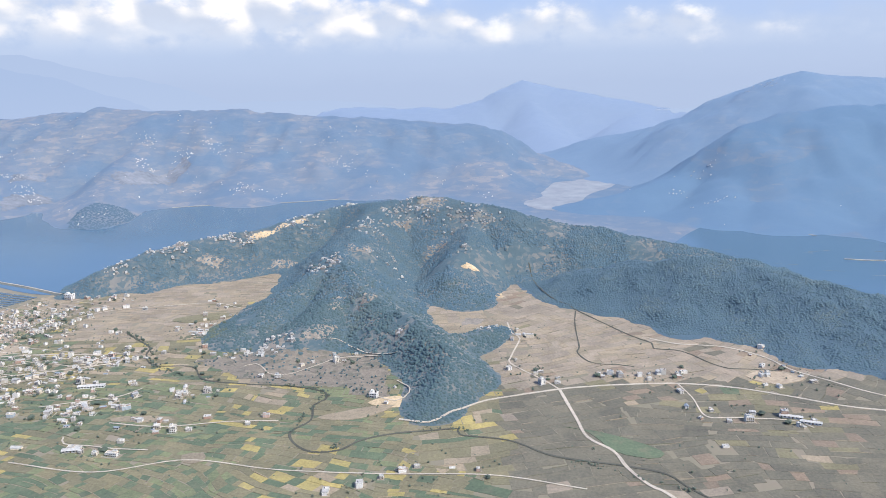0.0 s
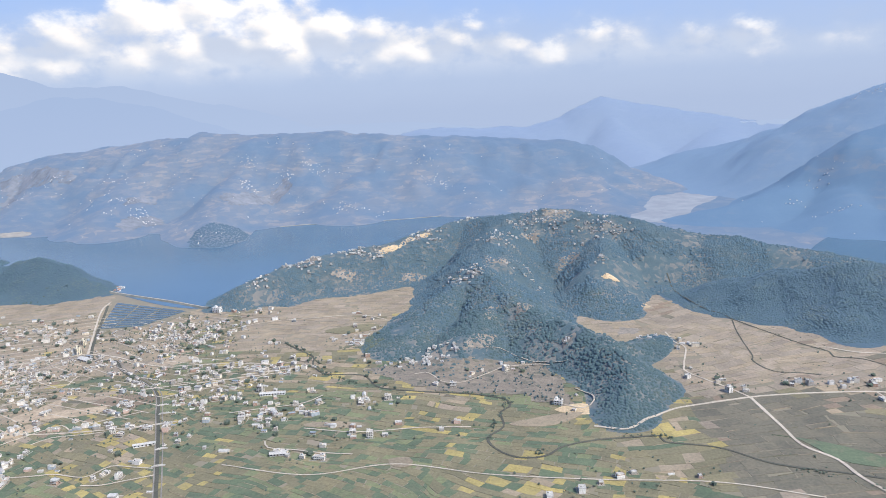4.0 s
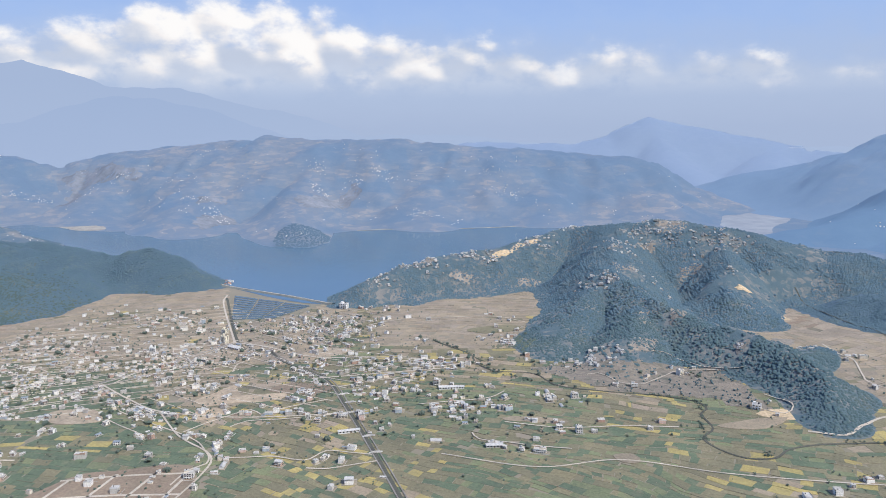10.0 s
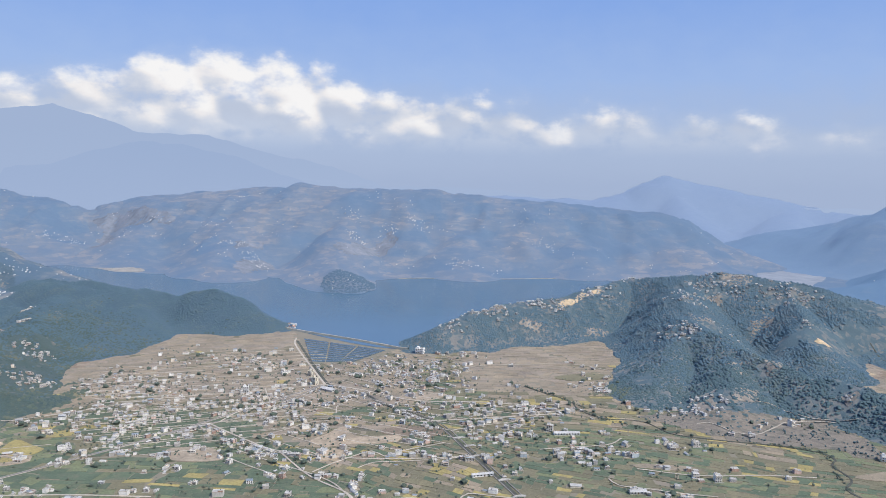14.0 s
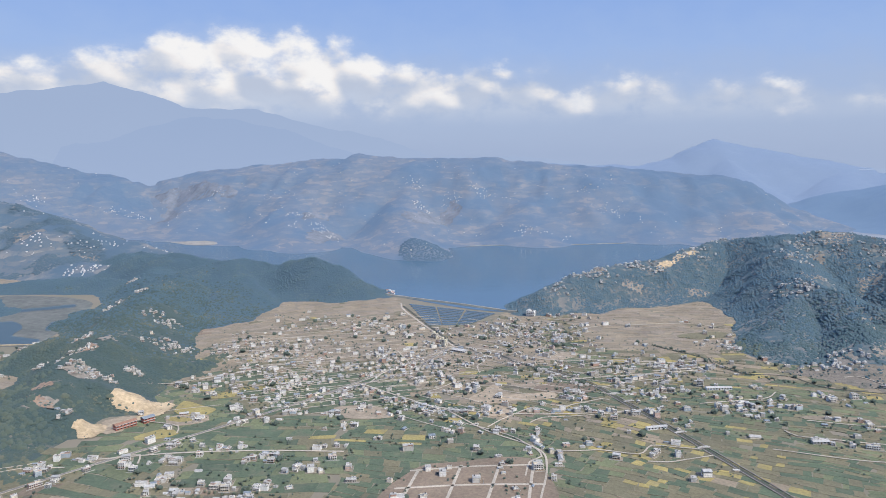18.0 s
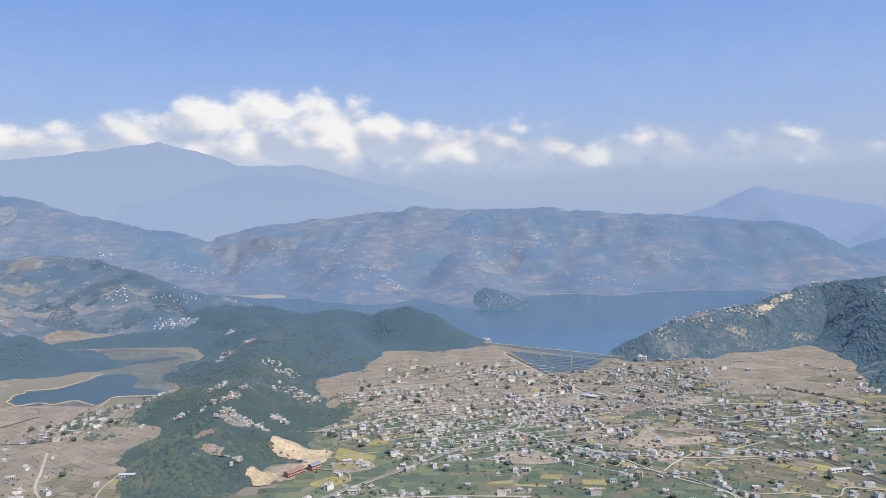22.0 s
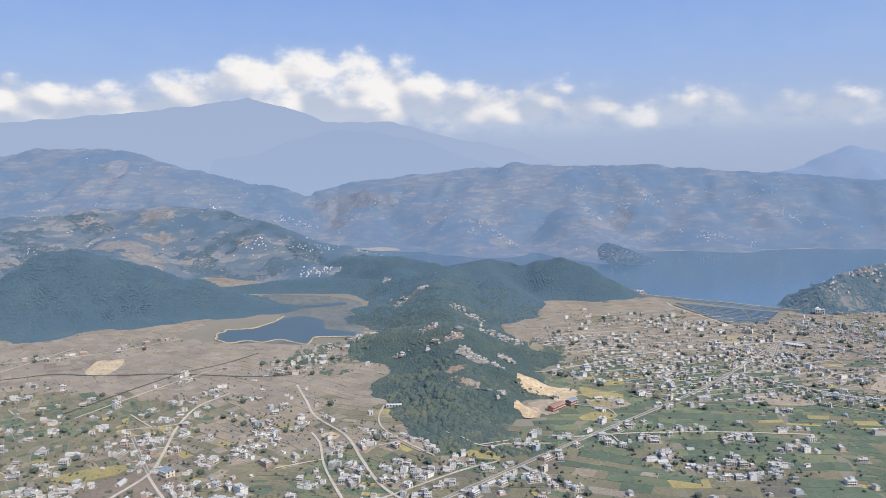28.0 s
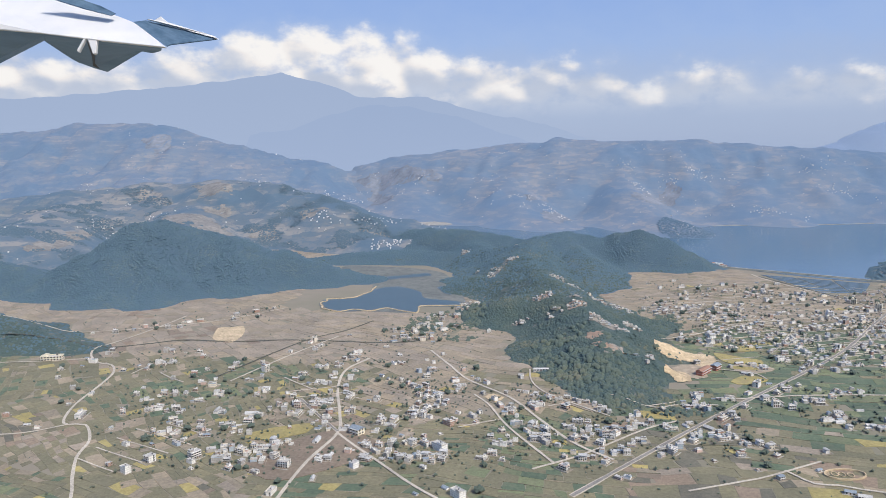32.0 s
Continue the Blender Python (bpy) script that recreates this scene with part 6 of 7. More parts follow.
DAM_TOWN = [(-723, 1014, 10), (-684, 1026, 12), (-646, 1023, 12), (-603, 994, 10), (-597, 1026, 8), (-682, 973, 8), (-637, 978, 8), (-592, 800, 4), (-516, 704, 3), (-475, 872, 4), (-439, 880, 4), (-417, 730, 4), (-364, 735, 4), (-307, 773, 3), (-305, 684, 3), (-357, 993, 4), (-350, 1019, 4), (-480, 987, 3), (-489, 788, 4), (-506, 763, 3), (-598, 766, 5), (-701, 903, 6)]
CANAL_HOUSES = [(-771, 702, 5), (-744, 683, 4), (-717, 686, 5), (-724, 635, 4), (-678, 640, 5), (-645, 635, 4), (-613, 838, 5), (-595, 825, 5), (-582, 707, 4), (-559, 704, 4), (-596, 770, 4), (-533, 771, 4), (-515, 715, 5), (-689, 814, 6), (-712, 783, 4), (-795, 855, 5), (-352, 980, 9), (-530, 853, 4), (-514, 769, 5), (-380, 806, 3), (-413, 746, 6), (-431, 864, 4), (-308, 772, 4), (-256, 931, 5), (-233, 871, 4), (-645, 600, 3)]
for cx, cy, n in CROSSROADS + DRY_FIELD_FARMS + BEND_HOUSES + HILL_FOOT_HOUSES + SOUTH_HAMLETS + TOWN_EDGE + DAM_TOWN + CANAL_HOUSES:
    turn = 22 * math.sin(cx * 0.011) + 14 * math.cos(cy * 0.017)
    near_road = ROAD_PTS[np.argmin(np.hypot(ROAD_PTS[:, 0] - cx, ROAD_PTS[:, 1] - cy))]
    turn = turn if np.hypot(near_road[0] - cx, near_road[1] - cy) > 25 else turn * 0.4
    for _ in range(5 * n):
        q = RNG.normal(0, 1, 2) * (1.9 + 1.25 * n ** 0.75) * np.array((1.15, 0.9))
        x, y = cx + q[0], cy + q[1]
        if float(land(x, y)) < 0.5 and try_spot(x, y, turn + RNG.choice((0, 0, 180, 90)) + RNG.normal(0, 5), 0.34 + 0.24 * RNG.random() ** 1.3, 4.4):
            n -= 1
            if not n:
                break
STREET = 21.0          # distance between the lanes of the town
for cx, cy, rx, ry, n, turn in TOWNS:
    lanes = n >= 30
    ca, sa = math.cos(math.radians(turn)), math.sin(math.radians(turn))
    for row in range(-6, 7):
        reach = 1 - (row * STREET / (1.4 * ry)) ** 2
        if not lanes or reach < 0.15:
            continue
        half = 1.3 * rx * math.sqrt(reach) * (0.75 + 0.5 * float(fbm(np.array(cx + row * 31.0), np.array(cy), 0.03, 2, 8)))
        line = [(cx + ca * u - sa * row * STREET + 2.0 * math.sin(u * 0.05 + row), cy + sa * u + ca * row * STREET) for u in np.linspace(-half, half, 5)]
        if float(np.max(land(np.array([p[0] for p in line]), np.array([p[1] for p in line])))) < 0.5:
            ribbon("lane", line, 1.3, 0.70 + 0.004 * (row + 6) + 0.0005 * (n % 50), road_mat, "narrow pale lane between town houses")
    for _ in range(int(n * (0.55 if cx < -1140 and n > 16 else 0.9 if cx < -1140 else 1.35 if n >= 40 else 0.8))):
        a, q = RNG.uniform(0, 2 * np.pi), RNG.random() ** 0.6
        x, y = cx + rx * (1.7 if cx < -1140 or cx > -720 else 1.5) * q * math.cos(a), cy + ry * (1.6 if cx < -1140 or cx > -720 else 1.5) * q * math.sin(a)
        if lanes:                                    # house rows along both sides of the lanes
            u, v = ca * (x - cx) + sa * (y - cy), -sa * (x - cx) + ca * (y - cy)
            v = round(v / STREET) * STREET + RNG.choice((-5.0, 5.0)) + RNG.normal(0, 0.9)
            x, y = cx + ca * u - sa * v, cy + sa * u + ca * v
        if float(land(x, y)) < 0.5 and float(fbm(np.array(x), np.array(y), 0.022, 3, 52)) > (0.43 if lanes else 0.0):
            try_spot(x, y, turn + RNG.choice((0, 0, 180, 180, 90)) + RNG.normal(0, 4 if lanes else 7), 0.28 + 0.30 * RNG.random() ** 1.5 if n > 40 else 0.36 + 0.36 * RNG.random() ** 1.4, 4.9)
# houses strung along the roads
for ri, (line, width) in enumerate(ROAD_LINES[:len(ROADS)]):
    if ri in (0, 1, 4, 5, 14, 16, 28):
        continue
    for j in range(2, len(line) - 2):
        if RNG.random() < (0.22 if line[j][0] < -850 and line[j][1] < 640 else 0.40):
            d = line[j + 1] - line[j - 1]
            d = d / np.hypot(*d)
            side = RNG.choice((-1, 1))
            q = width / 2 + RNG.uniform(4.5, 13)
            x, y = line[j] + side * q * np.array((-d[1], d[0]))
            if float(land(x, y)) < 0.5:
                try_spot(x, y, math.degrees(math.atan2(d[1], d[0])) + (180 if side > 0 else 0) + RNG.normal(0, 4), 0.36 + 0.34 * RNG.random() ** 1.4, 5.6)
valley = len(spots)
# hamlets on the hills
for cx, cy, rx, ry, n, turn in ([(-1244, 829, 15, 17, 13, 20), (-1196, 764, 15, 15, 14, 20), (-1269, 774, 13, 9, 8, 15), (-1126, 752, 13, 12, 9, 30), (-1345, 1070, 12, 24, 14, 60), (-1316, 1114, 9, 14, 8, 60), (-1160, 699, 22, 24, 20, 20), (-1437, 1291, 16, 30, 12, 30), (-1397, 1141, 14, 20, 8, 30), (-1225, 760, 12, 14, 5, 10), (-530, 1325, 60, 30, 34, 30), (-430, 1395, 60, 28, 34, 30), (-590, 1255, 30, 25, 16, 30), (-300, 1490, 50, 40, 22, 30), (-215, 1575, 50, 30, 18, 20)]
    + [(-60, 1450, 70, 50, 42, 0), (40, 1400, 60, 50, 34, 0), (-150, 1360, 40, 50, 22, 10),
                                (-205, 1180, 40, 36, 26, 0), (-240, 910, 34, 30, 20, 10), (-60, 895, 12, 8, 3, 0), (-1150, 880, 34, 40, 30, 20), (-1215, 980, 30, 40, 26, 15), (-1140, 710, 14, 16, 5, 20), (-1330, 1310, 26, 50, 18, 60), (-1370, 900, 34, 40, 24, 20),
                                (-1120, 610, 14, 20, 4, 20), (90, 1400, 30, 20, 8, 0), (30, 1260, 20, 14, 4, 0), (-100, 1240, 40, 40, 8, 0)]
    + [(60, 985, 16, 14, 6, 0)]):
    for _ in range(int(n * (1.9 if cx > -700 else 1.4))):
        a, q = RNG.uniform(0, 2 * np.pi), RNG.random() ** 0.6
        try_spot(cx + rx * q * math.cos(a), cy + ry * q * math.sin(a), turn + RNG.choice((0, 0, 90)) + RNG.normal(0, 10), RNG.uniform(0.24, 0.46), 4.2)
S = np.array(spots)
SZ = land(S[:, 0], S[:, 1])
pick = RNG.choice(len(PLANS), len(S), p=np.array([20, 14, 10, 11, 6, 4, 5, 3, 5, 6, 9, 7]) / 100)
near = np.argsort(S[:, 1] - nearest_view(S[:, 0]) + np.where(SZ > 1, 400, 0))
things, far_set = near[:262], near[262:]
plan_mesh = [[(nm, mesh_of(nm, g_[0], g_[1], [MATS[m]])) for nm, g_, m in plan] for plan in PLANS]
for i in things:
    x, y, turn, size = S[i]
    ob = new("house")
    held = {}
    for nm, me in plan_mesh[pick[i]]:
        base = {"balcony_wall": "floor_slab", "tower_roof": "stair_tower", "water_tank": "stair_tower", "yard_wall": "yard"}.get(nm)
        held[nm] = part(nm, me, held.get(base, ob))
    ob.matrix_basis = pose(x, y, SZ[i] - 0.1 + 0.3, 0, 0, turn) @ Matrix.Diagonal((size, size, size, 1))
    tagged(ob, HOUSE_LABELS[pick[i]], "house", "houses in the valley")


def settle(name, which, label, mats=MATS_MANY):
    """The houses further off, with all their storeys and openings, in one mesh."""
    vs, fs, mi, base = [], [], [], 0
    for pi, plan in enumerate(PLANS):
        sel = [i for i in which if pick[i] == pi]
        if not sel:
            continue
        pv = np.concatenate([g_[0] for _, g_, _ in plan])
        offs = np.cumsum([0] + [len(g_[0]) for _, g_, _ in plan[:-1]])
        pf = np.concatenate([g_[1] + o for (_, g_, _), o in zip(plan, offs)])
        pm = np.concatenate([np.full(len(g_[1]), ORDER.index(m)) for _, g_, m in plan])
        q = S[sel]
        c, sn = np.cos(np.radians(q[:, 2]))[:, None], np.sin(np.radians(q[:, 2]))[:, None]
        sz = q[:, 3:4]
        vs.append(np.stack([q[:, 0:1] + sz * (c * pv[:, 0] - sn * pv[:, 1]), q[:, 1:2] + sz * (sn * pv[:, 0] + c * pv[:, 1]), SZ[sel][:, None] + 0.1 + sz * pv[:, 2]], -1).reshape(-1, 3))
        fs.append((pf[None] + len(pv) * np.arange(len(sel))[:, None, None] + base).reshape(-1, 4))
        mi.append(np.tile(pm, len(sel)))
        base += len(sel) * len(pv)
    fq = np.concatenate(fs)
    tris = np.concatenate([fq[:, [0, 1, 2]], fq[:, [0, 2, 3]]])
    idx2 = np.concatenate(mi + mi)
    good = (tris[:, 0] != tris[:, 1]) & (tris[:, 1] != tris[:, 2]) & (tris[:, 0] != tris[:, 2])
    tagged(new(name, mesh_of(name, np.concatenate(vs), tris[good], [mats[m] for m in ORDER], idx2[good])), label, "houses", kind="stuff")


settle("town_houses", [i for i in far_set if i < valley and S[i, 0] < -600], "crowded flat-roofed concrete houses of the valley town")
settle("village_houses", [i for i in far_set if i < valley and S[i, 0] >= -600], "scattered concrete houses among the fields")
settle("hillside_houses", [i for i in far_set if i >= valley and S[i, 0] > -700], "small pale houses of the ridge villages", dict(MATS_MANY, wall=pale_mat, tin=grey_tin, yard=red_earth))
settle("hillside_houses", [i for i in far_set if i >= valley and S[i, 0] <= -700], "small painted houses of the hillside hamlets", dict(MATS_MANY, yard=red_earth))

# far hamlets: small pale houses on the terraces across the lake
HAMLETS = {"lakeside_ridge": [(-1398, 2320), (-1333, 2240), (-1287, 2193), (-1052, 2564), (-898, 2508), (-787, 2540), (-639, 2257), (-335, 2476), (-1833, 2610), (-813, 2538), (-434, 2578), (-1013, 2411)],
           "terraced_hill": [(-1717, 1654), (-1633, 1465), (-1748, 1608), (-1870, 1592), (-1648, 1449), (-2466, 1524)], "west_range": [(-2178, 2468), (-2099, 2503), (-2439, 2383), (-2902, 2324), (-3017, 2150)],
           "east_mountain": [(1132, 2693), (1190, 2660)], "east_spur": [(661, 1980), (750, 2055), (700, 1850)]}
for nm, n, seed in (("lakeside_ridge", 520, 31), ("terraced_hill", 260, 30), ("west_range", 150, 32), ("east_mountain", 40, 33), ("east_spur", 70, 34)):
    lines = FAR_HILLS[nm]
    x0, x1, y0, y1 = bounds(lines, 0.8)
    hx, hy = RNG.uniform(max(x0, -3300), x1, n * 9), RNG.uniform(y0, y1, n * 9)
    own = np.array(HAMLETS[nm])[RNG.integers(0, len(HAMLETS[nm]), n // 2)] + RNG.normal(0, 1, (n // 2, 2)) * (26, 16)
    loose = (hy < 2750) & (fbm(hx, hy, 0.013, 3, 77) > 0.62)
    hx, hy = np.concatenate([own[:, 0], hx[loose]]), np.concatenate([own[:, 1], hy[loose]])
    hz = on_mesh(lines, seed, hx, hy, 14.0, 2.6, ROUGH.get(nm, 1.0))
    good = np.flatnonzero(hz > 6)[:n]
    vs, fs = boxes([(0, 0, 0, 1, 0.8, 0.62), (0, 0, 0.62, 1.1, 0.9, 0.08), (0.2, 0.1, 0.7, 0.4, 0.4, 0.25)])
    a, sz = RNG.uniform(-0.5, 0.5, len(good)), RNG.uniform(1.8, 3.9, len(good))
    c, sn = np.cos(a)[:, None], np.sin(a)[:, None]
    vv = np.stack([hx[good][:, None] + sz[:, None] * (c * vs[:, 0] - sn * vs[:, 1]), hy[good][:, None] + sz[:, None] * (sn * vs[:, 0] + c * vs[:, 1]), hz[good][:, None] + sz[:, None] * vs[:, 2] - 0.5], -1).reshape(-1, 3)
    ff = (fs[None] + len(vs) * np.arange(len(good))[:, None, None]).reshape(-1, 4)
    tagged(new("far_houses", mesh_of("far_houses", vv, ff, [pale_mat])), "tiny pale farmhouses scattered over the " + nm.replace("_", " "), "houses", kind="stuff")

# trees among the houses and along the water
count = 0
for i in RNG.permutation(len(S))[:1200]:
    if count >= 260 or SZ[i] > 1:
        continue
    a, q = RNG.uniform(0, 2 * np.pi), RNG.uniform(7, 16)
    x, y = S[i, 0] + q * math.cos(a), S[i, 1] + q * math.sin(a)
    if float(np.min(np.hypot(ROAD_PTS[:, 0] - x, ROAD_PTS[:, 1] - y))) < 5 or float(np.min(np.hypot(S[:, 0] - x, S[:, 1] - y))) < 6.5:
        continue
    tree(x, y, RNG.uniform(3.2, 6.4), count, "leafy green tree among village houses")
    count += 1
river_line = smooth_line([(-465, 989), (-443, 964), (-409, 929), (-399, 893), (-374, 861), (-325, 855), (-297, 814), (-245, 799)], 9)
for j, (x, y) in enumerate(river_line):
    if RNG.random() < 0.4:
        tree(x + RNG.uniform(-9, 9), y + RNG.uniform(4, 10), RNG.uniform(2.6, 5.0), j, "bushy tree on the river bank")

# shrubs and hedges between the houses and the plots
bx, by = S[RNG.integers(0, valley, 9000), :2].T + RNG.normal(0, 15, (2, 9000))
hx_, hy_ = RNG.uniform(-1900, 500, 900), RNG.uniform(200, 1000, 900)
bx, by = np.concatenate([bx, hx_]), np.concatenate([by, hy_])
far_road = np.array([np.min(np.hypot(ROAD_PTS[:, 0] - x, ROAD_PTS[:, 1] - y)) for x, y in zip(bx, by)]) > 4
far_house = np.array([np.min(np.hypot(S[:, 0] - x, S[:, 1] - y)) for x, y in zip(bx, by)]) > 5
keep = far_road & far_house & (land(bx, by) < 0.5) & (by > nearest_view(bx) - 40)
for w in WET:
    keep &= ~in_outline(bx, by, w)
# bushes on the terraces at the foot of the spur
fx, fy = RNG.uniform(-330, -60, 1500), RNG.uniform(730, 950, 1500)
fk = in_outline(fx, fy, FOOT) & (fbm(fx, fy, 0.035, 3, 23) + 0.10 * RNG.standard_normal(1500) > 0.56)
woodland("shrubs", (fx[fk], fy[fk], land(fx[fk], fy[fk])), RNG.uniform(1.6, 4.2, fk.sum()), crowns, wood_spur, "green bushes on dry terraces", 0.9)
big_crowns = [canopy_shape(RNG, 3) for _ in range(6)]
# trees crowding the hamlets west of the quarry hill
gx_, gy_ = RNG.uniform(-1432, -1300, 700), RNG.uniform(690, 905, 700)
grove = in_outline(gx_, gy_, [(-1425, 700), (-1335, 695), (-1300, 760), (-1345, 905), (-1428, 815)]) & (fbm(gx_, gy_, 0.03, 3, 17) > 0.46)
grove &= np.array([np.min(np.hypot(S[:, 0] - x, S[:, 1] - y)) for x, y in zip(gx_, gy_)]) > 4
woodland("grove", (gx_[grove], gy_[grove], land(gx_[grove], gy_[grove])), RNG.uniform(3.5, 7.0, grove.sum()), big_crowns, olive_wood, "leafy trees crowding the hamlet beside the small lake", 0.95)
# large single crowns along the lower slopes of the quarry hill and round the houses at its foot
gx_, gy_ = RNG.uniform(-1290, -1060, 2600), RNG.uniform(500, 800, 2600)
gz_ = land(gx_, gy_)
lone = (gz_ > 0.3) & (gy_ < 560 + 230 * fbm(gx_, gy_, 0.02, 3, 57)) & (fbm(gx_, gy_, 0.03, 3, 58) > 0.44)
for cx, cy, r in CLEAR:
    lone &= np.hypot(gx_ - cx, gy_ - cy) > r
woodland("woodland", (gx_[lone], gy_[lone], gz_[lone]), RNG.uniform(4.0, 8.0, lone.sum()), big_crowns, olive_wood, "olive-green broadleaf trees at the edge of the quarry hill", 0.95)
for outline, lab in (([(-1135, 880), (-1083, 930), (-1042, 849), (-1055, 770), (-1091, 750)], "leafy trees between houses below the quarry hill"), ([(-1175, 505), (-1140, 480), (-1060, 480), (-1055, 560), (-1090, 535), (-1150, 525)], "bushes and trees along the southern foot of the quarry hill"),
                     ([(-380, 960), (-340, 1010), (-310, 990), (-340, 940)], "trees round a hamlet at the foot of the wooded spur")):
    o = np.array(outline, float)
    gx_, gy_ = RNG.uniform(o[:, 0].min(), o[:, 0].max(), 420), RNG.uniform(o[:, 1].min(), o[:, 1].max(), 420)
    own = in_outline(gx_, gy_, outline) & (fbm(gx_, gy_, 0.04, 3, 19) > 0.47)
    own &= np.array([np.min(np.hypot(S[:, 0] - x, S[:, 1] - y)) for x, y in zip(gx_, gy_)]) > 3.8
    own &= np.array([np.min(np.hypot(ROAD_PTS[:, 0] - x, ROAD_PTS[:, 1] - y)) for x, y in zip(gx_, gy_)]) > 2.6
    woodland("grove", (gx_[own], gy_[own], land(gx_[own], gy_[own])), RNG.uniform(3.0, 6.4, own.sum()), big_crowns, olive_wood, lab, 1.0)
# bushes crowding the river's banks
rl = ROAD_LINES[-2][0]
ri_ = RNG.integers(0, len(rl), 520)
rx_, ry_ = rl[ri_, 0] + RNG.normal(0, 2.6, 520), rl[ri_, 1] + RNG.normal(0, 2.6, 520)
few = fbm(rx_, ry_, 0.02, 3, 91) > 0.47
bx, by, keep = np.concatenate([bx, rx_]), np.concatenate([by, ry_]), np.concatenate([keep, few])
woodland("shrubs", (bx[keep], by[keep], np.zeros(keep.sum())), RNG.uniform(1.2, 3.8, keep.sum()), crowns, olive_wood, "green shrubs and hedges between houses and plots", 0.9)

# ---- scars, cuts and special buildings ----


def drape(name, outline, lift, mat, label, category, step=3.0, jitter=4.0, height=land):
    """A patch of other ground lying on the slope."""
    o = np.array(outline, float)
    xs, ys = np.arange(o[:, 0].min() - 4, o[:, 0].max() + 4 + step, step), np.arange(o[:, 1].min() - 4, o[:, 1].max() + 4 + step, step)
    gx_, gy_ = np.meshgrid(xs, ys)
    wx, wy = gx_ + (fbm(gx_, gy_, 0.09, 3, 14) - 0.5) * 2 * jitter, gy_ + (fbm(gx_, gy_, 0.09, 3, 15) - 0.5) * 2 * jitter
    inside = in_outline(wx, wy, outline)
    idx_ = np.arange(gx_.size).reshape(gx_.shape)
    quads = np.stack([idx_[:-1, :-1], idx_[:-1, 1:], idx_[1:, 1:], idx_[1:, :-1]], -1).reshape(-1, 4)
    quads = quads[inside.ravel()[quads].sum(1) >= 3]
    if not len(quads):
        return None
    used = np.unique(quads)
    remap = np.zeros(gx_.size, np.int64)
    remap[used] = np.arange(len(used))
    z = height(gx_, gy_) + lift * (0.6 + 0.8 * fbm(gx_, gy_, 0.12, 3, 19))
    me = mesh_of(name, np.stack([gx_.ravel(), gy_.ravel(), z.ravel()], -1)[used], remap[quads], [mat], smooth=True)
    return tagged(new(name, me), label, category, kind="structure")


red_mat = earth("reddish_cut_earth", ((0.27, 0.185, 0.135), (0.37, 0.265, 0.19)), fine=0.3, coarse=0.08)
foot_mat = hill_look("dry_foot_terraces", ((0.125, 0.130, 0.100), (0.15, 0.145, 0.108)), ((0.19, 0.165, 0.13), (0.29, 0.245, 0.19)), (0.17, 0.155, 0.118), 0.36, 0.16, 0.06, scale=0.03)
scar_mat = earth("dry_hill_terrace", ((0.215, 0.198, 0.172), (0.305, 0.270, 0.225)), fine=0.2, coarse=0.06)
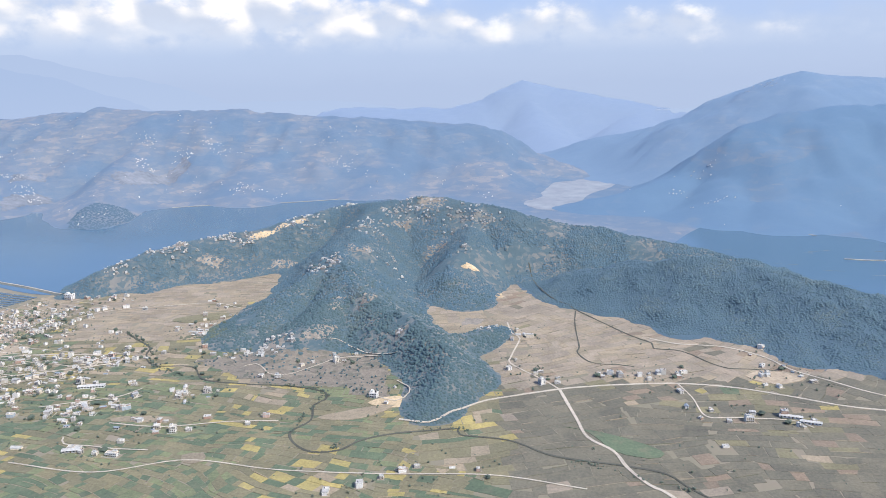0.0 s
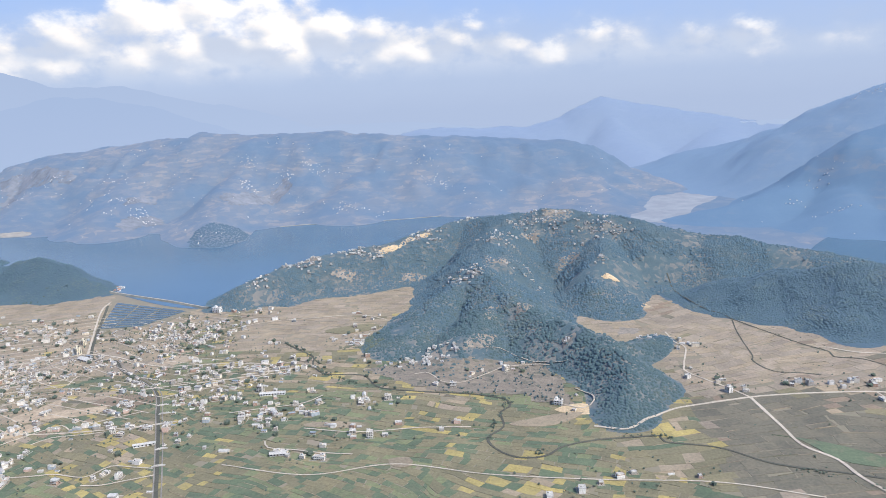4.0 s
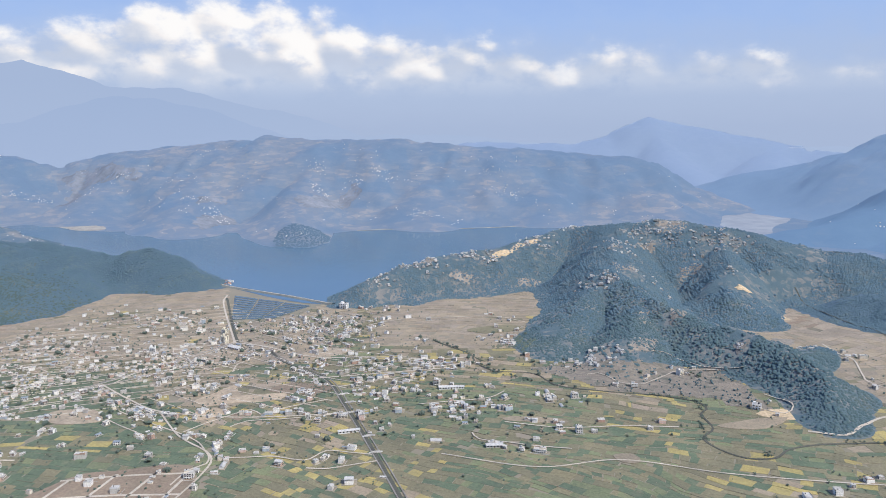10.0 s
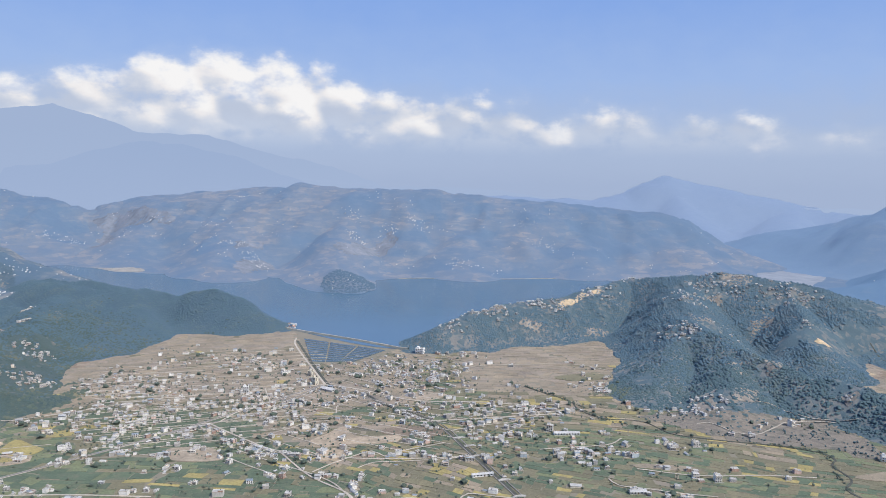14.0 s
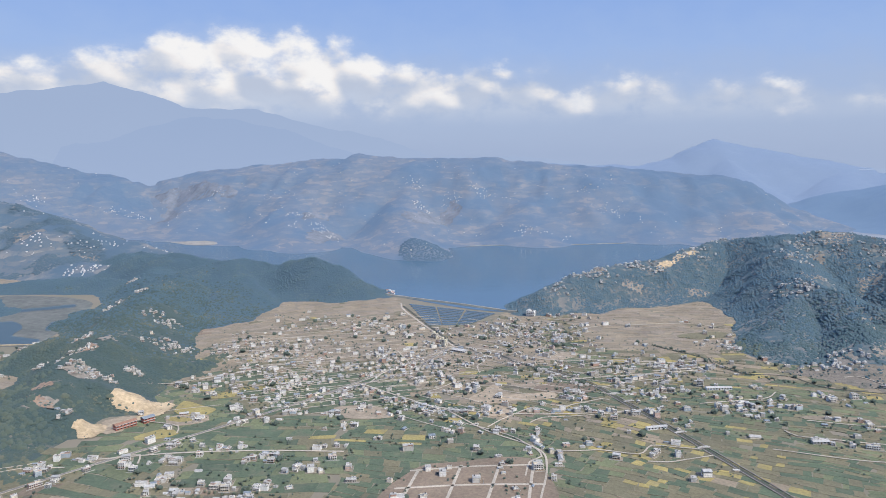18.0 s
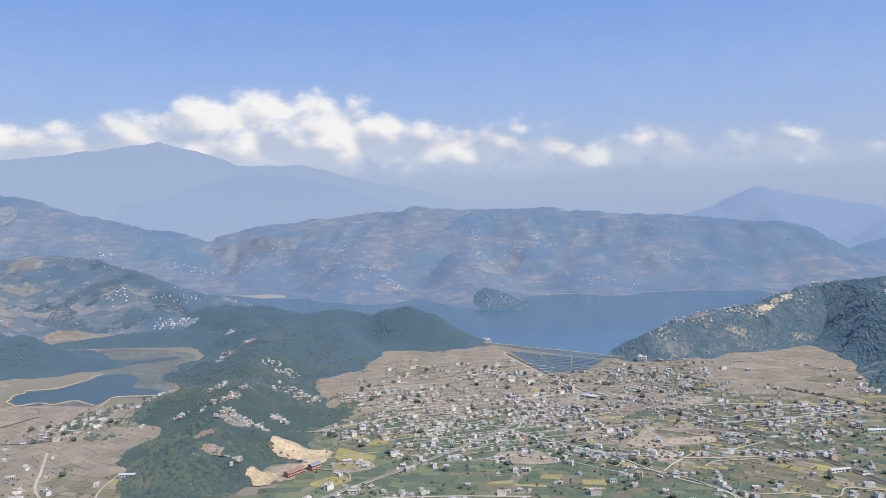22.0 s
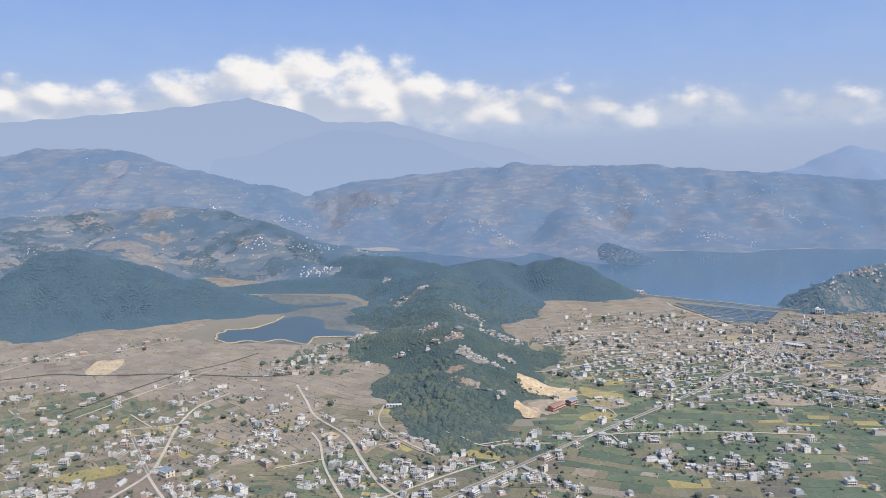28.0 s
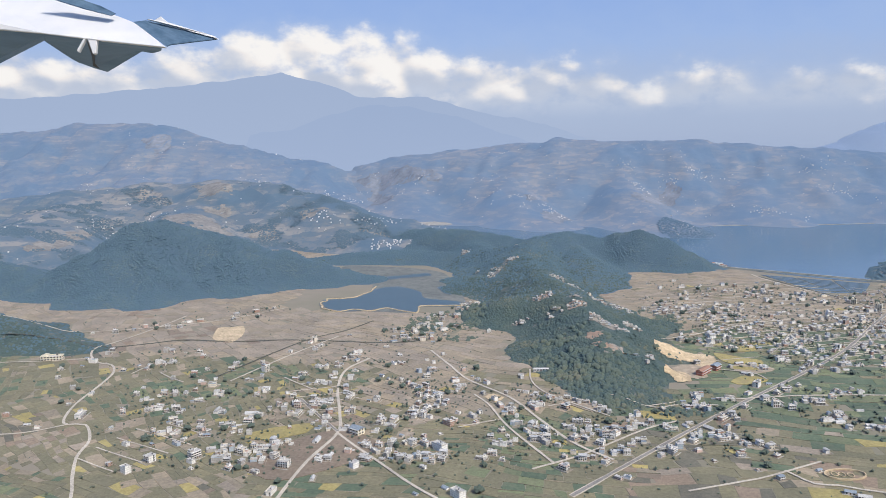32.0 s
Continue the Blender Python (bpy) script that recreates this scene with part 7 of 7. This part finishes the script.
for outline, mat, lab in ([([(-400, 1366), (-372, 1392), (-346, 1428), (-322, 1452), (-292, 1484), (-300, 1492), (-335, 1462), (-362, 1428), (-390, 1396)], sand_mat, "pale eroded scar along the ridge path"),
    ([(24, 1205), (50, 1200), (60, 1216), (38, 1224)], sand_mat, "pale levelled earth on the wooded slope"),
    ([(-205, 905), (-175, 950), (-150, 955), (-165, 915)], scar_mat, "brown terraces at the foot of the hill"),
    ([(-262, 895), (-240, 925), (-215, 930), (-225, 895)], scar_mat, "brown terraces below the hill hamlet"),
    ([(-70, 880), (-52, 886), (-50, 900), (-66, 902)], scar_mat, "small brown clearing in the wood"),
    ([(-170, 1215), (-130, 1235), (-135, 1262), (-175, 1250)], scar_mat, "dry clearing with hillside houses"),
    ([(-60, 1440), (-20, 1430), (10, 1455), (-10, 1490), (-50, 1480)], scar_mat, "dry clearing on the hilltop"),
    ([(-545, 1315), (-510, 1320), (-490, 1345), (-520, 1350)], scar_mat, "dry terraces on the ridge"),
    ([(-1165, 590), (-1145, 600), (-1140, 630), (-1160, 625)], scar_mat, "brown clearing on the wooded hill"),
    ([(-1215, 800), (-1190, 790), (-1180, 815), (-1205, 825)], scar_mat, "reddish bare earth beside hillside houses")]
    + [([(80, 1140), (95, 1135), (96, 1160), (84, 1165)], sand_mat, "pale landslip above the dry fields"),
    ([(-1176, 632), (-1152, 624), (-1130, 612), (-1128, 600), (-1150, 606), (-1174, 620)], red_mat, "reddish cut terraces on the wooded hill"),
    ([(-1258, 820), (-1236, 816), (-1230, 838), (-1252, 844)], red_mat, "reddish bare terraces of a hill hamlet"),
    ([(-1208, 752), (-1186, 750), (-1182, 776), (-1204, 780)], red_mat, "reddish bare ground between hillside houses"),
    ([(-1186, 640), (-1166, 634), (-1160, 654), (-1180, 660)], red_mat, "small reddish terraces in the wood"),
    ([(-1356, 1048), (-1340, 1050), (-1312, 1118), (-1328, 1122)], scar_mat, "pale lane and yards climbing to the saddle"),
    ([(-1180, 685), (-1146, 679), (-1138, 709), (-1166, 719)], scar_mat, "reddish bare terraces of the hill hamlet"),
    ([(-1447, 1267), (-1427, 1271), (-1425, 1313), (-1445, 1311)], scar_mat, "bare ground of the saddle hamlet"),
    ([(-130, 985), (-105, 990), (-98, 1020), (-122, 1024)], scar_mat, "brown terraces on the wooded spur"),
    ([(-172, 985), (-150, 1000), (-150, 1035), (-170, 1030)], scar_mat, "brown terraces on the wooded spur"),
    ([(20, 1000), (50, 1005), (60, 1030), (30, 1036)], scar_mat, "reddish terraces in a forest clearing")]
    + [([(-345, 1330), (-300, 1345), (-290, 1375), (-330, 1368)], scar_mat, "dry terraces below the ridge village"),
    ([(-470, 1300), (-430, 1310), (-420, 1335), (-462, 1330)], scar_mat, "dry terraces below the ridge village"),
    ([(-40, 1310), (0, 1318), (6, 1345), (-34, 1342)], scar_mat, "dry clearing with hillside houses"),
    ([(-110, 1390), (-70, 1395), (-66, 1420), (-104, 1418)], scar_mat, "dry terraces near the hilltop")]):
    drape("earth_scar", outline, 0.5, mat, lab, "bare ground")
drape("foot_terraces", FOOT, 0.5, foot_mat, "dry brown terraces at the foot of the wooded spur", "fields", 4.0, 10)


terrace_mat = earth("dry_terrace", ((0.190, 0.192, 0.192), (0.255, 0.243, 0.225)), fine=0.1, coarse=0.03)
# far fields: dry-field tan turned blue by haze mixed into the colour
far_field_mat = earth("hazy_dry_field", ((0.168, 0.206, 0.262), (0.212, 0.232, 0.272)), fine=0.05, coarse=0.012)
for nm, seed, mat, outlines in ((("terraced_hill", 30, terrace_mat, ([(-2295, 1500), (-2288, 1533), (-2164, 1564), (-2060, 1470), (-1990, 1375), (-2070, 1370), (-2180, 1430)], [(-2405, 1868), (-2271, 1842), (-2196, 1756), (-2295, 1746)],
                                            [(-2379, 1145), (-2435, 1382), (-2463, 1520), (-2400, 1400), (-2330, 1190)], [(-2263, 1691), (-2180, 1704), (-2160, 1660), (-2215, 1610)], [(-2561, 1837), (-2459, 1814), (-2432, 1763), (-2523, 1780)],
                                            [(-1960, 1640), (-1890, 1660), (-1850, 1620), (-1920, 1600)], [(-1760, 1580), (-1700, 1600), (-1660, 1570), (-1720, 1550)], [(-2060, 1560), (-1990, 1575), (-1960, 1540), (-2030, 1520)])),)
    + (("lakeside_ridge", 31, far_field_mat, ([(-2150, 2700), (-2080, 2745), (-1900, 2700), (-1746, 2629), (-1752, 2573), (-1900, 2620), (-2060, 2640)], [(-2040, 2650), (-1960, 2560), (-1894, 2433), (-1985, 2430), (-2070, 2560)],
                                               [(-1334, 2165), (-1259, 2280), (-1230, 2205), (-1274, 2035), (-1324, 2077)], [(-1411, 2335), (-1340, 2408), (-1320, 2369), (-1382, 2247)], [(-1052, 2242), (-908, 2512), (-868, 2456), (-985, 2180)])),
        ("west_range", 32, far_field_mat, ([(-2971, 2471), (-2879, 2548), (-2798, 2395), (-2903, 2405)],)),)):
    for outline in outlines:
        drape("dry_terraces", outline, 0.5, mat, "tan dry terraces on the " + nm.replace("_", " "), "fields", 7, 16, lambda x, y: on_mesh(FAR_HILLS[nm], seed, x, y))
drape("quarry_face", [(-1076, 580), (-1072, 596), (-1080, 614), (-1094, 618), (-1102, 606), (-1100, 588), (-1088, 578)], 0.9, sand_mat, "steep ochre quarry face in the wood", "quarry", 1.5, 4)
drape("quarry_face", [(-1106, 660), (-1104, 684), (-1086, 686), (-1070, 680), (-1050, 692), (-1040, 676), (-1038, 652), (-1048, 632), (-1062, 640), (-1070, 652), (-1088, 652)], 0.9, sand_mat, "pale cut slope of a hillside quarry", "quarry", 1.5, 6)
drape("quarry_floor", [(-1054, 620), (-1051, 637), (-1067, 644), (-1080, 638), (-1092, 627), (-1088, 612), (-1080, 598), (-1066, 590), (-1056, 603)], 0.8, bare_mat, "dusty school yard below the quarry", "yard", 2.0, 4)

brick_mat = earth("red_brick", ((0.36, 0.14, 0.11), (0.46, 0.20, 0.15)), fine=1.0, bump=0.1, sheen=0)
cream_mat = earth("cream_plaster", ((0.66, 0.60, 0.46), (0.78, 0.72, 0.57)), fine=0.6, bump=0.05, sheen=0)
white_mat = earth("white_plaster", ((0.72, 0.72, 0.70), (0.82, 0.82, 0.80)), fine=0.6, bump=0.05, sheen=0)


def block(name, x, y, turn, w, d, floors, wall, roof, label, category="building", fh=2.7, wing=0.0):
    """A long building: body, a slab each storey, every window and door, roof with parapet or gable."""
    ob = new(name)
    h = floors * fh
    part("body", mesh_of("body", *boxes([(0, 0, 0, w, d, h)]), [wall]), ob)
    n = max(3, int(w / 3.2))
    tall = 1.4 * fh / 2.7
    win = mesh_of("window", *boxes([(0, 0, 0, 1.5, 0.16, tall)]), [glass_mat])
    side = mesh_of("window", *boxes([(0, 0, 0, 0.16, 1.4, tall)]), [glass_mat])
    dor = mesh_of("door", *boxes([(0, 0, 0, 1.3, 0.18, 1.5 * tall)]), [door_mat])
    for f in range(floors):
        slab = part("floor_slab", mesh_of("floor_slab", *boxes([(0, -0.5, (f + 1) * fh - 0.15, w + 0.8, d + 1.4, 0.2)]), [slab_mat]), ob)
        for j in range(n):
            q = part("door" if f == 0 and j == n // 2 else "window", dor if f == 0 and j == n // 2 else win, ob)
            q.location = (-w / 2 + (j + 0.5) * w / n, -d / 2, 0.1 if f == 0 and j == n // 2 else f * fh + 0.35 * fh)
        for yy in (-0.22, 0.22):
            part("window", side, ob).location = (w / 2, yy * d, f * fh + 0.35 * fh)
    if roof == "flat":
        for bx in ((0, -d / 2, w, 0.16), (0, d / 2, w, 0.16), (-w / 2, 0, 0.16, d), (w / 2, 0, 0.16, d)):
            part("parapet", mesh_of("parapet", *boxes([(bx[0], bx[1], h, bx[2], bx[3], 0.9)]), [wall]), ob)
        part("stair_tower", mesh_of("stair_tower", *boxes([(-w * 0.25, d * 0.1, h, min(w * 0.3, 4.5), d * 0.5, 2.6)]), [wall]), ob)
        tank = part("water_tank", mesh_of("water_tank", *drum(w * 0.22, d * 0.15, h, 0.9, 1.8), [tank_mat]), ob)
    else:
        v, f = gable(w, d, h, d * 0.22)
        tri_f = np.concatenate([f[[0, 1, 4, 5, 6]][:, [0, 1, 2]], f[[0, 1, 4, 5, 6]][:, [0, 2, 3]], f[[2, 3]][:, [0, 1, 2]]])
        part("roof", mesh_of("roof", v, tri_f, [roof]), ob)
    ob.matrix_basis = pose(x, y, float(land(x, y)) + 0.3, 0, 0, turn)
    return tagged(ob, label, category)


block("school", -1059, 612, 58, 22, 7, 2, brick_mat, rust_mat, "long red two-storey school block below the quarry")
block("school_wing", -1044, 630, 58, 12, 7, 2, brick_mat, tin_mat, "red school wing under a blue metal roof")
block("apartment_tower", -768, 956, -25, 8.5, 7.5, 6, cream_mat, "flat", "tall cream apartment tower beside the canal", fh=1.75)
block("apartment_tower", -786, 1002, -25, 7, 6, 4, cream_mat, "flat", "cream four-storey block beside the canal road", fh=1.75)
block("market_hall", -742, 930, -28, 22, 9, 1, slab_mat, grey_tin, "low hall with a grey metal roof by the canal")
block("lakeside_hotel", -640, 1168, -15, 14, 9, 3, white_mat, "flat", "white three-storey hotel near the dam")
block("hilltop_hotel", -212, 1590, 0, 16, 8, 2, white_mat, "flat", "white two-storey hotel on the ridge top")
block("compound_hall", -519, 662, 20, 22, 4, 1, white_mat, grey_tin, "long white walled hall beside the canal road")
block("poultry_shed", -424, 795, 8, 30, 6, 1, white_mat, grey_tin, "long white poultry shed with a metal roof")
block("poultry_shed", -370, 640, 8, 16, 5, 1, slab_mat, grey_tin, "low grey shed among vegetable plots")
block("roadside_shop", -1373, 394, -25, 10, 8, 2, cream_mat, tin_mat, "corner shop under a bright blue metal roof")
block("farm_hall", -84, 757, -18, 9, 6, 2, white_mat, "flat", "white farmhouse by the hillside track")
block("warehouse", -1800, 545, 20, 24, 7, 2, cream_mat, "flat", "long cream two-storey building by the dry fields")
block("village_hall", -1230, 592, 12, 16, 4, 1, white_mat, grey_tin, "long low white building at the forest edge")
block("apartment_tower", -850, 902, 15, 7.5, 6.5, 5, white_mat, "flat", "tall white block in the middle of town", fh=1.75)
block("cottage_row", 358, 690, -20, 22, 4, 1, white_mat, grey_tin, "long pale shed in the eastern fields")
block("cottage_row", 372, 676, -20, 20, 4, 1, white_mat, grey_tin, "long pale shed in the eastern fields")
for x, y in ((-548, 766), (-535, 742), (-524, 714), (-497, 654), (-483, 618)):
    ob = new("canal_bridge")
    part("deck", mesh_of("deck", *boxes([(0, 0, 0, 13, 2.6, 0.35)]), [slab_mat]), ob)
    for yy in (-1.25, 1.25):
        part("parapet", mesh_of("parapet", *boxes([(0, yy, 0.35, 9, 0.16, 0.7)]), [slab_mat]), ob)
    ob.matrix_basis = pose(x, y, 0.75, 0, 0, 20)
    tagged(ob, "small concrete bridge over the irrigation canal", "bridge", "canal bridges")

# oval enclosure with looped paths
a = np.linspace(0, 2 * np.pi, 17)[:-1]
ribbon("oval_wall", [(-994 + 14 * math.cos(t) + 4 * math.sin(t), 380 + 9 * math.sin(t)) for t in np.linspace(0, 2 * np.pi, 15)], 0.9, 1.5, sand_mat, "low pale wall of an oval enclosure", "wall", thick=1.2)
for ox in (-1001, -996, -990):
    ribbon("oval_path", [(ox + 2.2 * math.cos(t), 380 + 3.4 * math.sin(t)) for t in np.linspace(0, 2 * np.pi, 11)], 0.7, 0.9, sand_mat, "looped pale path inside the oval enclosure", "path")

# pale embankment of the small lake
ribbon("embankment", [(-1551, 1039), (-1550, 1015), (-1547, 995), (-1554, 965), (-1561, 942), (-1580, 930), (-1600, 923), (-1594, 908), (-1600, 900), (-1597, 886), (-1588, 872), (-1584, 858), (-1566, 846), (-1548, 839), (-1533, 856), (-1515, 852), (-1501, 850), (-1486, 872), (-1465, 861), (-1446, 852), (-1431, 847), (-1433, 870), (-1436, 892), (-1410, 900), (-1374, 906)], 2.4, 1.5, sand_mat, "pale stone embankment round the small lake", "embankment", thick=1.4, wobble=0.3)
sheet("sand_beach", [(-1870, 2190), (-1780, 2130), (-1690, 2075), (-1620, 2085), (-1640, 2150), (-1760, 2210)], 0.2, shore_mat, "pale sandy head of the lake", "beach", thick=0.6, jitter=10)
ribbon("shore", [(-815, 2112), (-740, 2140), (-650, 2146), (-560, 2160), (-470, 2182), (-380, 2210), (-310, 2238)], 7, 1.2, shore_mat, "thin pale beach under the ridge", "shore", thick=1.2, wobble=0.6)

for pts in ([(732, 1748), (755, 1712), (782, 1672)], [(811, 1636), (822, 1606), (834, 1580)], [(780, 1362), (815, 1350), (875, 1342)]):
    ribbon("shore", pts, 6, 1.6, shore_mat, "pale beach of the eastern lake", "shore", thick=1.4, wobble=0.6)

# boats and huts at the dam's end stay small pale boxes on the point
for i in range(8):
    x, y = -930 + RNG.uniform(-14, 22), 1352 + RNG.uniform(-14, 22)
    ob = new("lake_hut")
    part("body", mesh_of("body", *boxes([(0, 0, 0, 5, 4, 2.4)]), [white_mat]), ob)
    v, f = gable(5, 4, 2.4, 1.1)
    part("roof", mesh_of("roof", v, np.concatenate([f[[0, 1, 4, 5, 6]][:, [0, 1, 2]], f[[0, 1, 4, 5, 6]][:, [0, 2, 3]], f[[2, 3]][:, [0, 1, 2]]]), [rust_mat if i % 2 else grey_tin]), ob)
    ob.matrix_basis = pose(x, y, max(float(land(x, y)), 0.4), 0, 0, i * 37)
    tagged(ob, "small lakeside hut with a metal roof", "hut", "huts at the lake")

# ---- the aircraft's wing, where it is at the end of the flight ----
k = Look("white_aircraft_paint", 0.35, spec=0.5)
paint_mat = k.done(k.mix(k.ramp(k.noise(1.5, 4), [(0.4, 0.0), (0.7, 1.0)]), (0.70, 0.70, 0.69), (0.63, 0.64, 0.65)))
# underside: its cool shade is put into the base colour
k = Look("shade_blue_underside", 0.5, spec=0.4)
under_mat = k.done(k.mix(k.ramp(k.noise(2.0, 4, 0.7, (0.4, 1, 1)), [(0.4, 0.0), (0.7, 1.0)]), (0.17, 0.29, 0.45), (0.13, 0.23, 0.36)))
k = Look("dark_wing_tip", 0.7, spec=0.2)
tip_mat = k.done(k.mix(k.ramp(k.noise(3.0, 4, 0.7), [(0.4, 0.0), (0.6, 1.0)]), (0.055, 0.105, 0.165), (0.10, 0.165, 0.24)))
wing = new("aircraft_wing")
wing.matrix_basis = pose(-1179.827, -165.438, 240.508, 82.104, 0.777, 11.579)


def plate(name, pts, thick, mat, label=""):
    """A panel of the wing through points given as sideways and upward slope and distance from the window, with its thickness."""
    bm = bmesh.new()
    vs = [bm.verts.new((sx * d, sy * d, -d)) for sx, sy, d in pts]
    f = bm.faces.new(vs)
    f.normal_update()
    if f.normal.z < 0:
        f.normal_flip()
    r = bmesh.ops.extrude_face_region(bm, geom=[f])
    bmesh.ops.translate(bm, vec=(0, 0, -thick), verts=[v for v in r["geom"] if isinstance(v, bmesh.types.BMVert)])
    bmesh.ops.recalc_face_normals(bm, faces=bm.faces[:])
    bmesh.ops.bevel(bm, geom=bm.edges[:], offset=0.012, segments=1, affect="EDGES")
    me = bpy.data.meshes.new(name)
    bm.to_mesh(me), bm.free()
    me.materials.append(mat)
    return part(name, me, wing, label)


def spot(x, y, d):
    """Slope sideways and upwards, in thousandths of the view's focal length."""
    return ((x - 618.8) / 1000, (348.1 - y) / 1000, d)


plate("flap", [spot(-60, 22, 12), spot(-60, 36, 12), spot(60, 46.5, 12), spot(140, 56.5, 12), spot(231, 66, 12), spot(205, 45, 12.3), spot(186, 31, 12.6), spot(150, 17, 12.9), spot(42, -14, 13.4), spot(-60, -30, 13.6)], 0.10, paint_mat, "white upper flap panel")
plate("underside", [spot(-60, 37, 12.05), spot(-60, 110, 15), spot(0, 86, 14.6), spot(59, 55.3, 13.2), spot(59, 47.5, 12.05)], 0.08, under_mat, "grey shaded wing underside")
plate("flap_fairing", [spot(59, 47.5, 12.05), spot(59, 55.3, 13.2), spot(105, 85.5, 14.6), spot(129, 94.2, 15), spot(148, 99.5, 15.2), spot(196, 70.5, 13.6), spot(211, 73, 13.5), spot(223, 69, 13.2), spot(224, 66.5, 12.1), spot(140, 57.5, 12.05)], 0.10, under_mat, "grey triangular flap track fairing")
plate("wing_tip", [spot(185, 30.5, 12.9), spot(231, 64, 12.4), spot(237, 61.5, 12.6), spot(303, 54, 14.2), spot(225, 33, 13.6), spot(203, 28, 13.3)], 0.10, tip_mat, "pointed dark wing tip")
plate("tip_light", [spot(215, 29, 13.6), spot(224, 22.5, 13.6), spot(236, 33, 13.6)], 0.10, paint_mat, "small white tip fin")
plate("tip_edge", [spot(204, 27.5, 13.2), spot(225, 32.4, 13.5), spot(303, 53.5, 14.1), spot(296, 49.5, 14.1), spot(236, 31.5, 13.5), spot(206, 26, 13.2)], 0.05, paint_mat, "white leading edge of the wing tip")
plate("aileron", [spot(58, -6, 12.4), spot(118, 12.5, 12.4), spot(154, 21.5, 12.4), spot(161, 18.5, 12.5), spot(140, 8, 12.5), spot(98, -6, 12.5)], 0.06, tip_mat, "dark aileron edge")
plate("hinge_arm", [spot(116, 53.5, 12.0), spot(106.5, 71, 12.0), spot(109.5, 73.5, 12.0), spot(119, 54.5, 12.0)], 0.08, paint_mat, "white flap hinge arm")
plate("hinge_plate", [spot(121.5, 54, 12.02), spot(129.5, 76, 12.02), spot(133.5, 75, 12.02), spot(135.5, 55.5, 12.02)], 0.08, paint_mat, "white flap hinge plate")
plate("actuator", [spot(120, 56, 12.2), spot(128, 80, 13.4), spot(129, 92, 14.4), spot(138, 95.5, 14.4), spot(131, 88, 14.0), spot(130, 76, 13.0), spot(124, 60, 12.2)], 0.08, tank_mat, "dark flap actuator")
tagged(wing, "white aircraft wing with grey flap fairings and pointed tip", "aircraft wing")
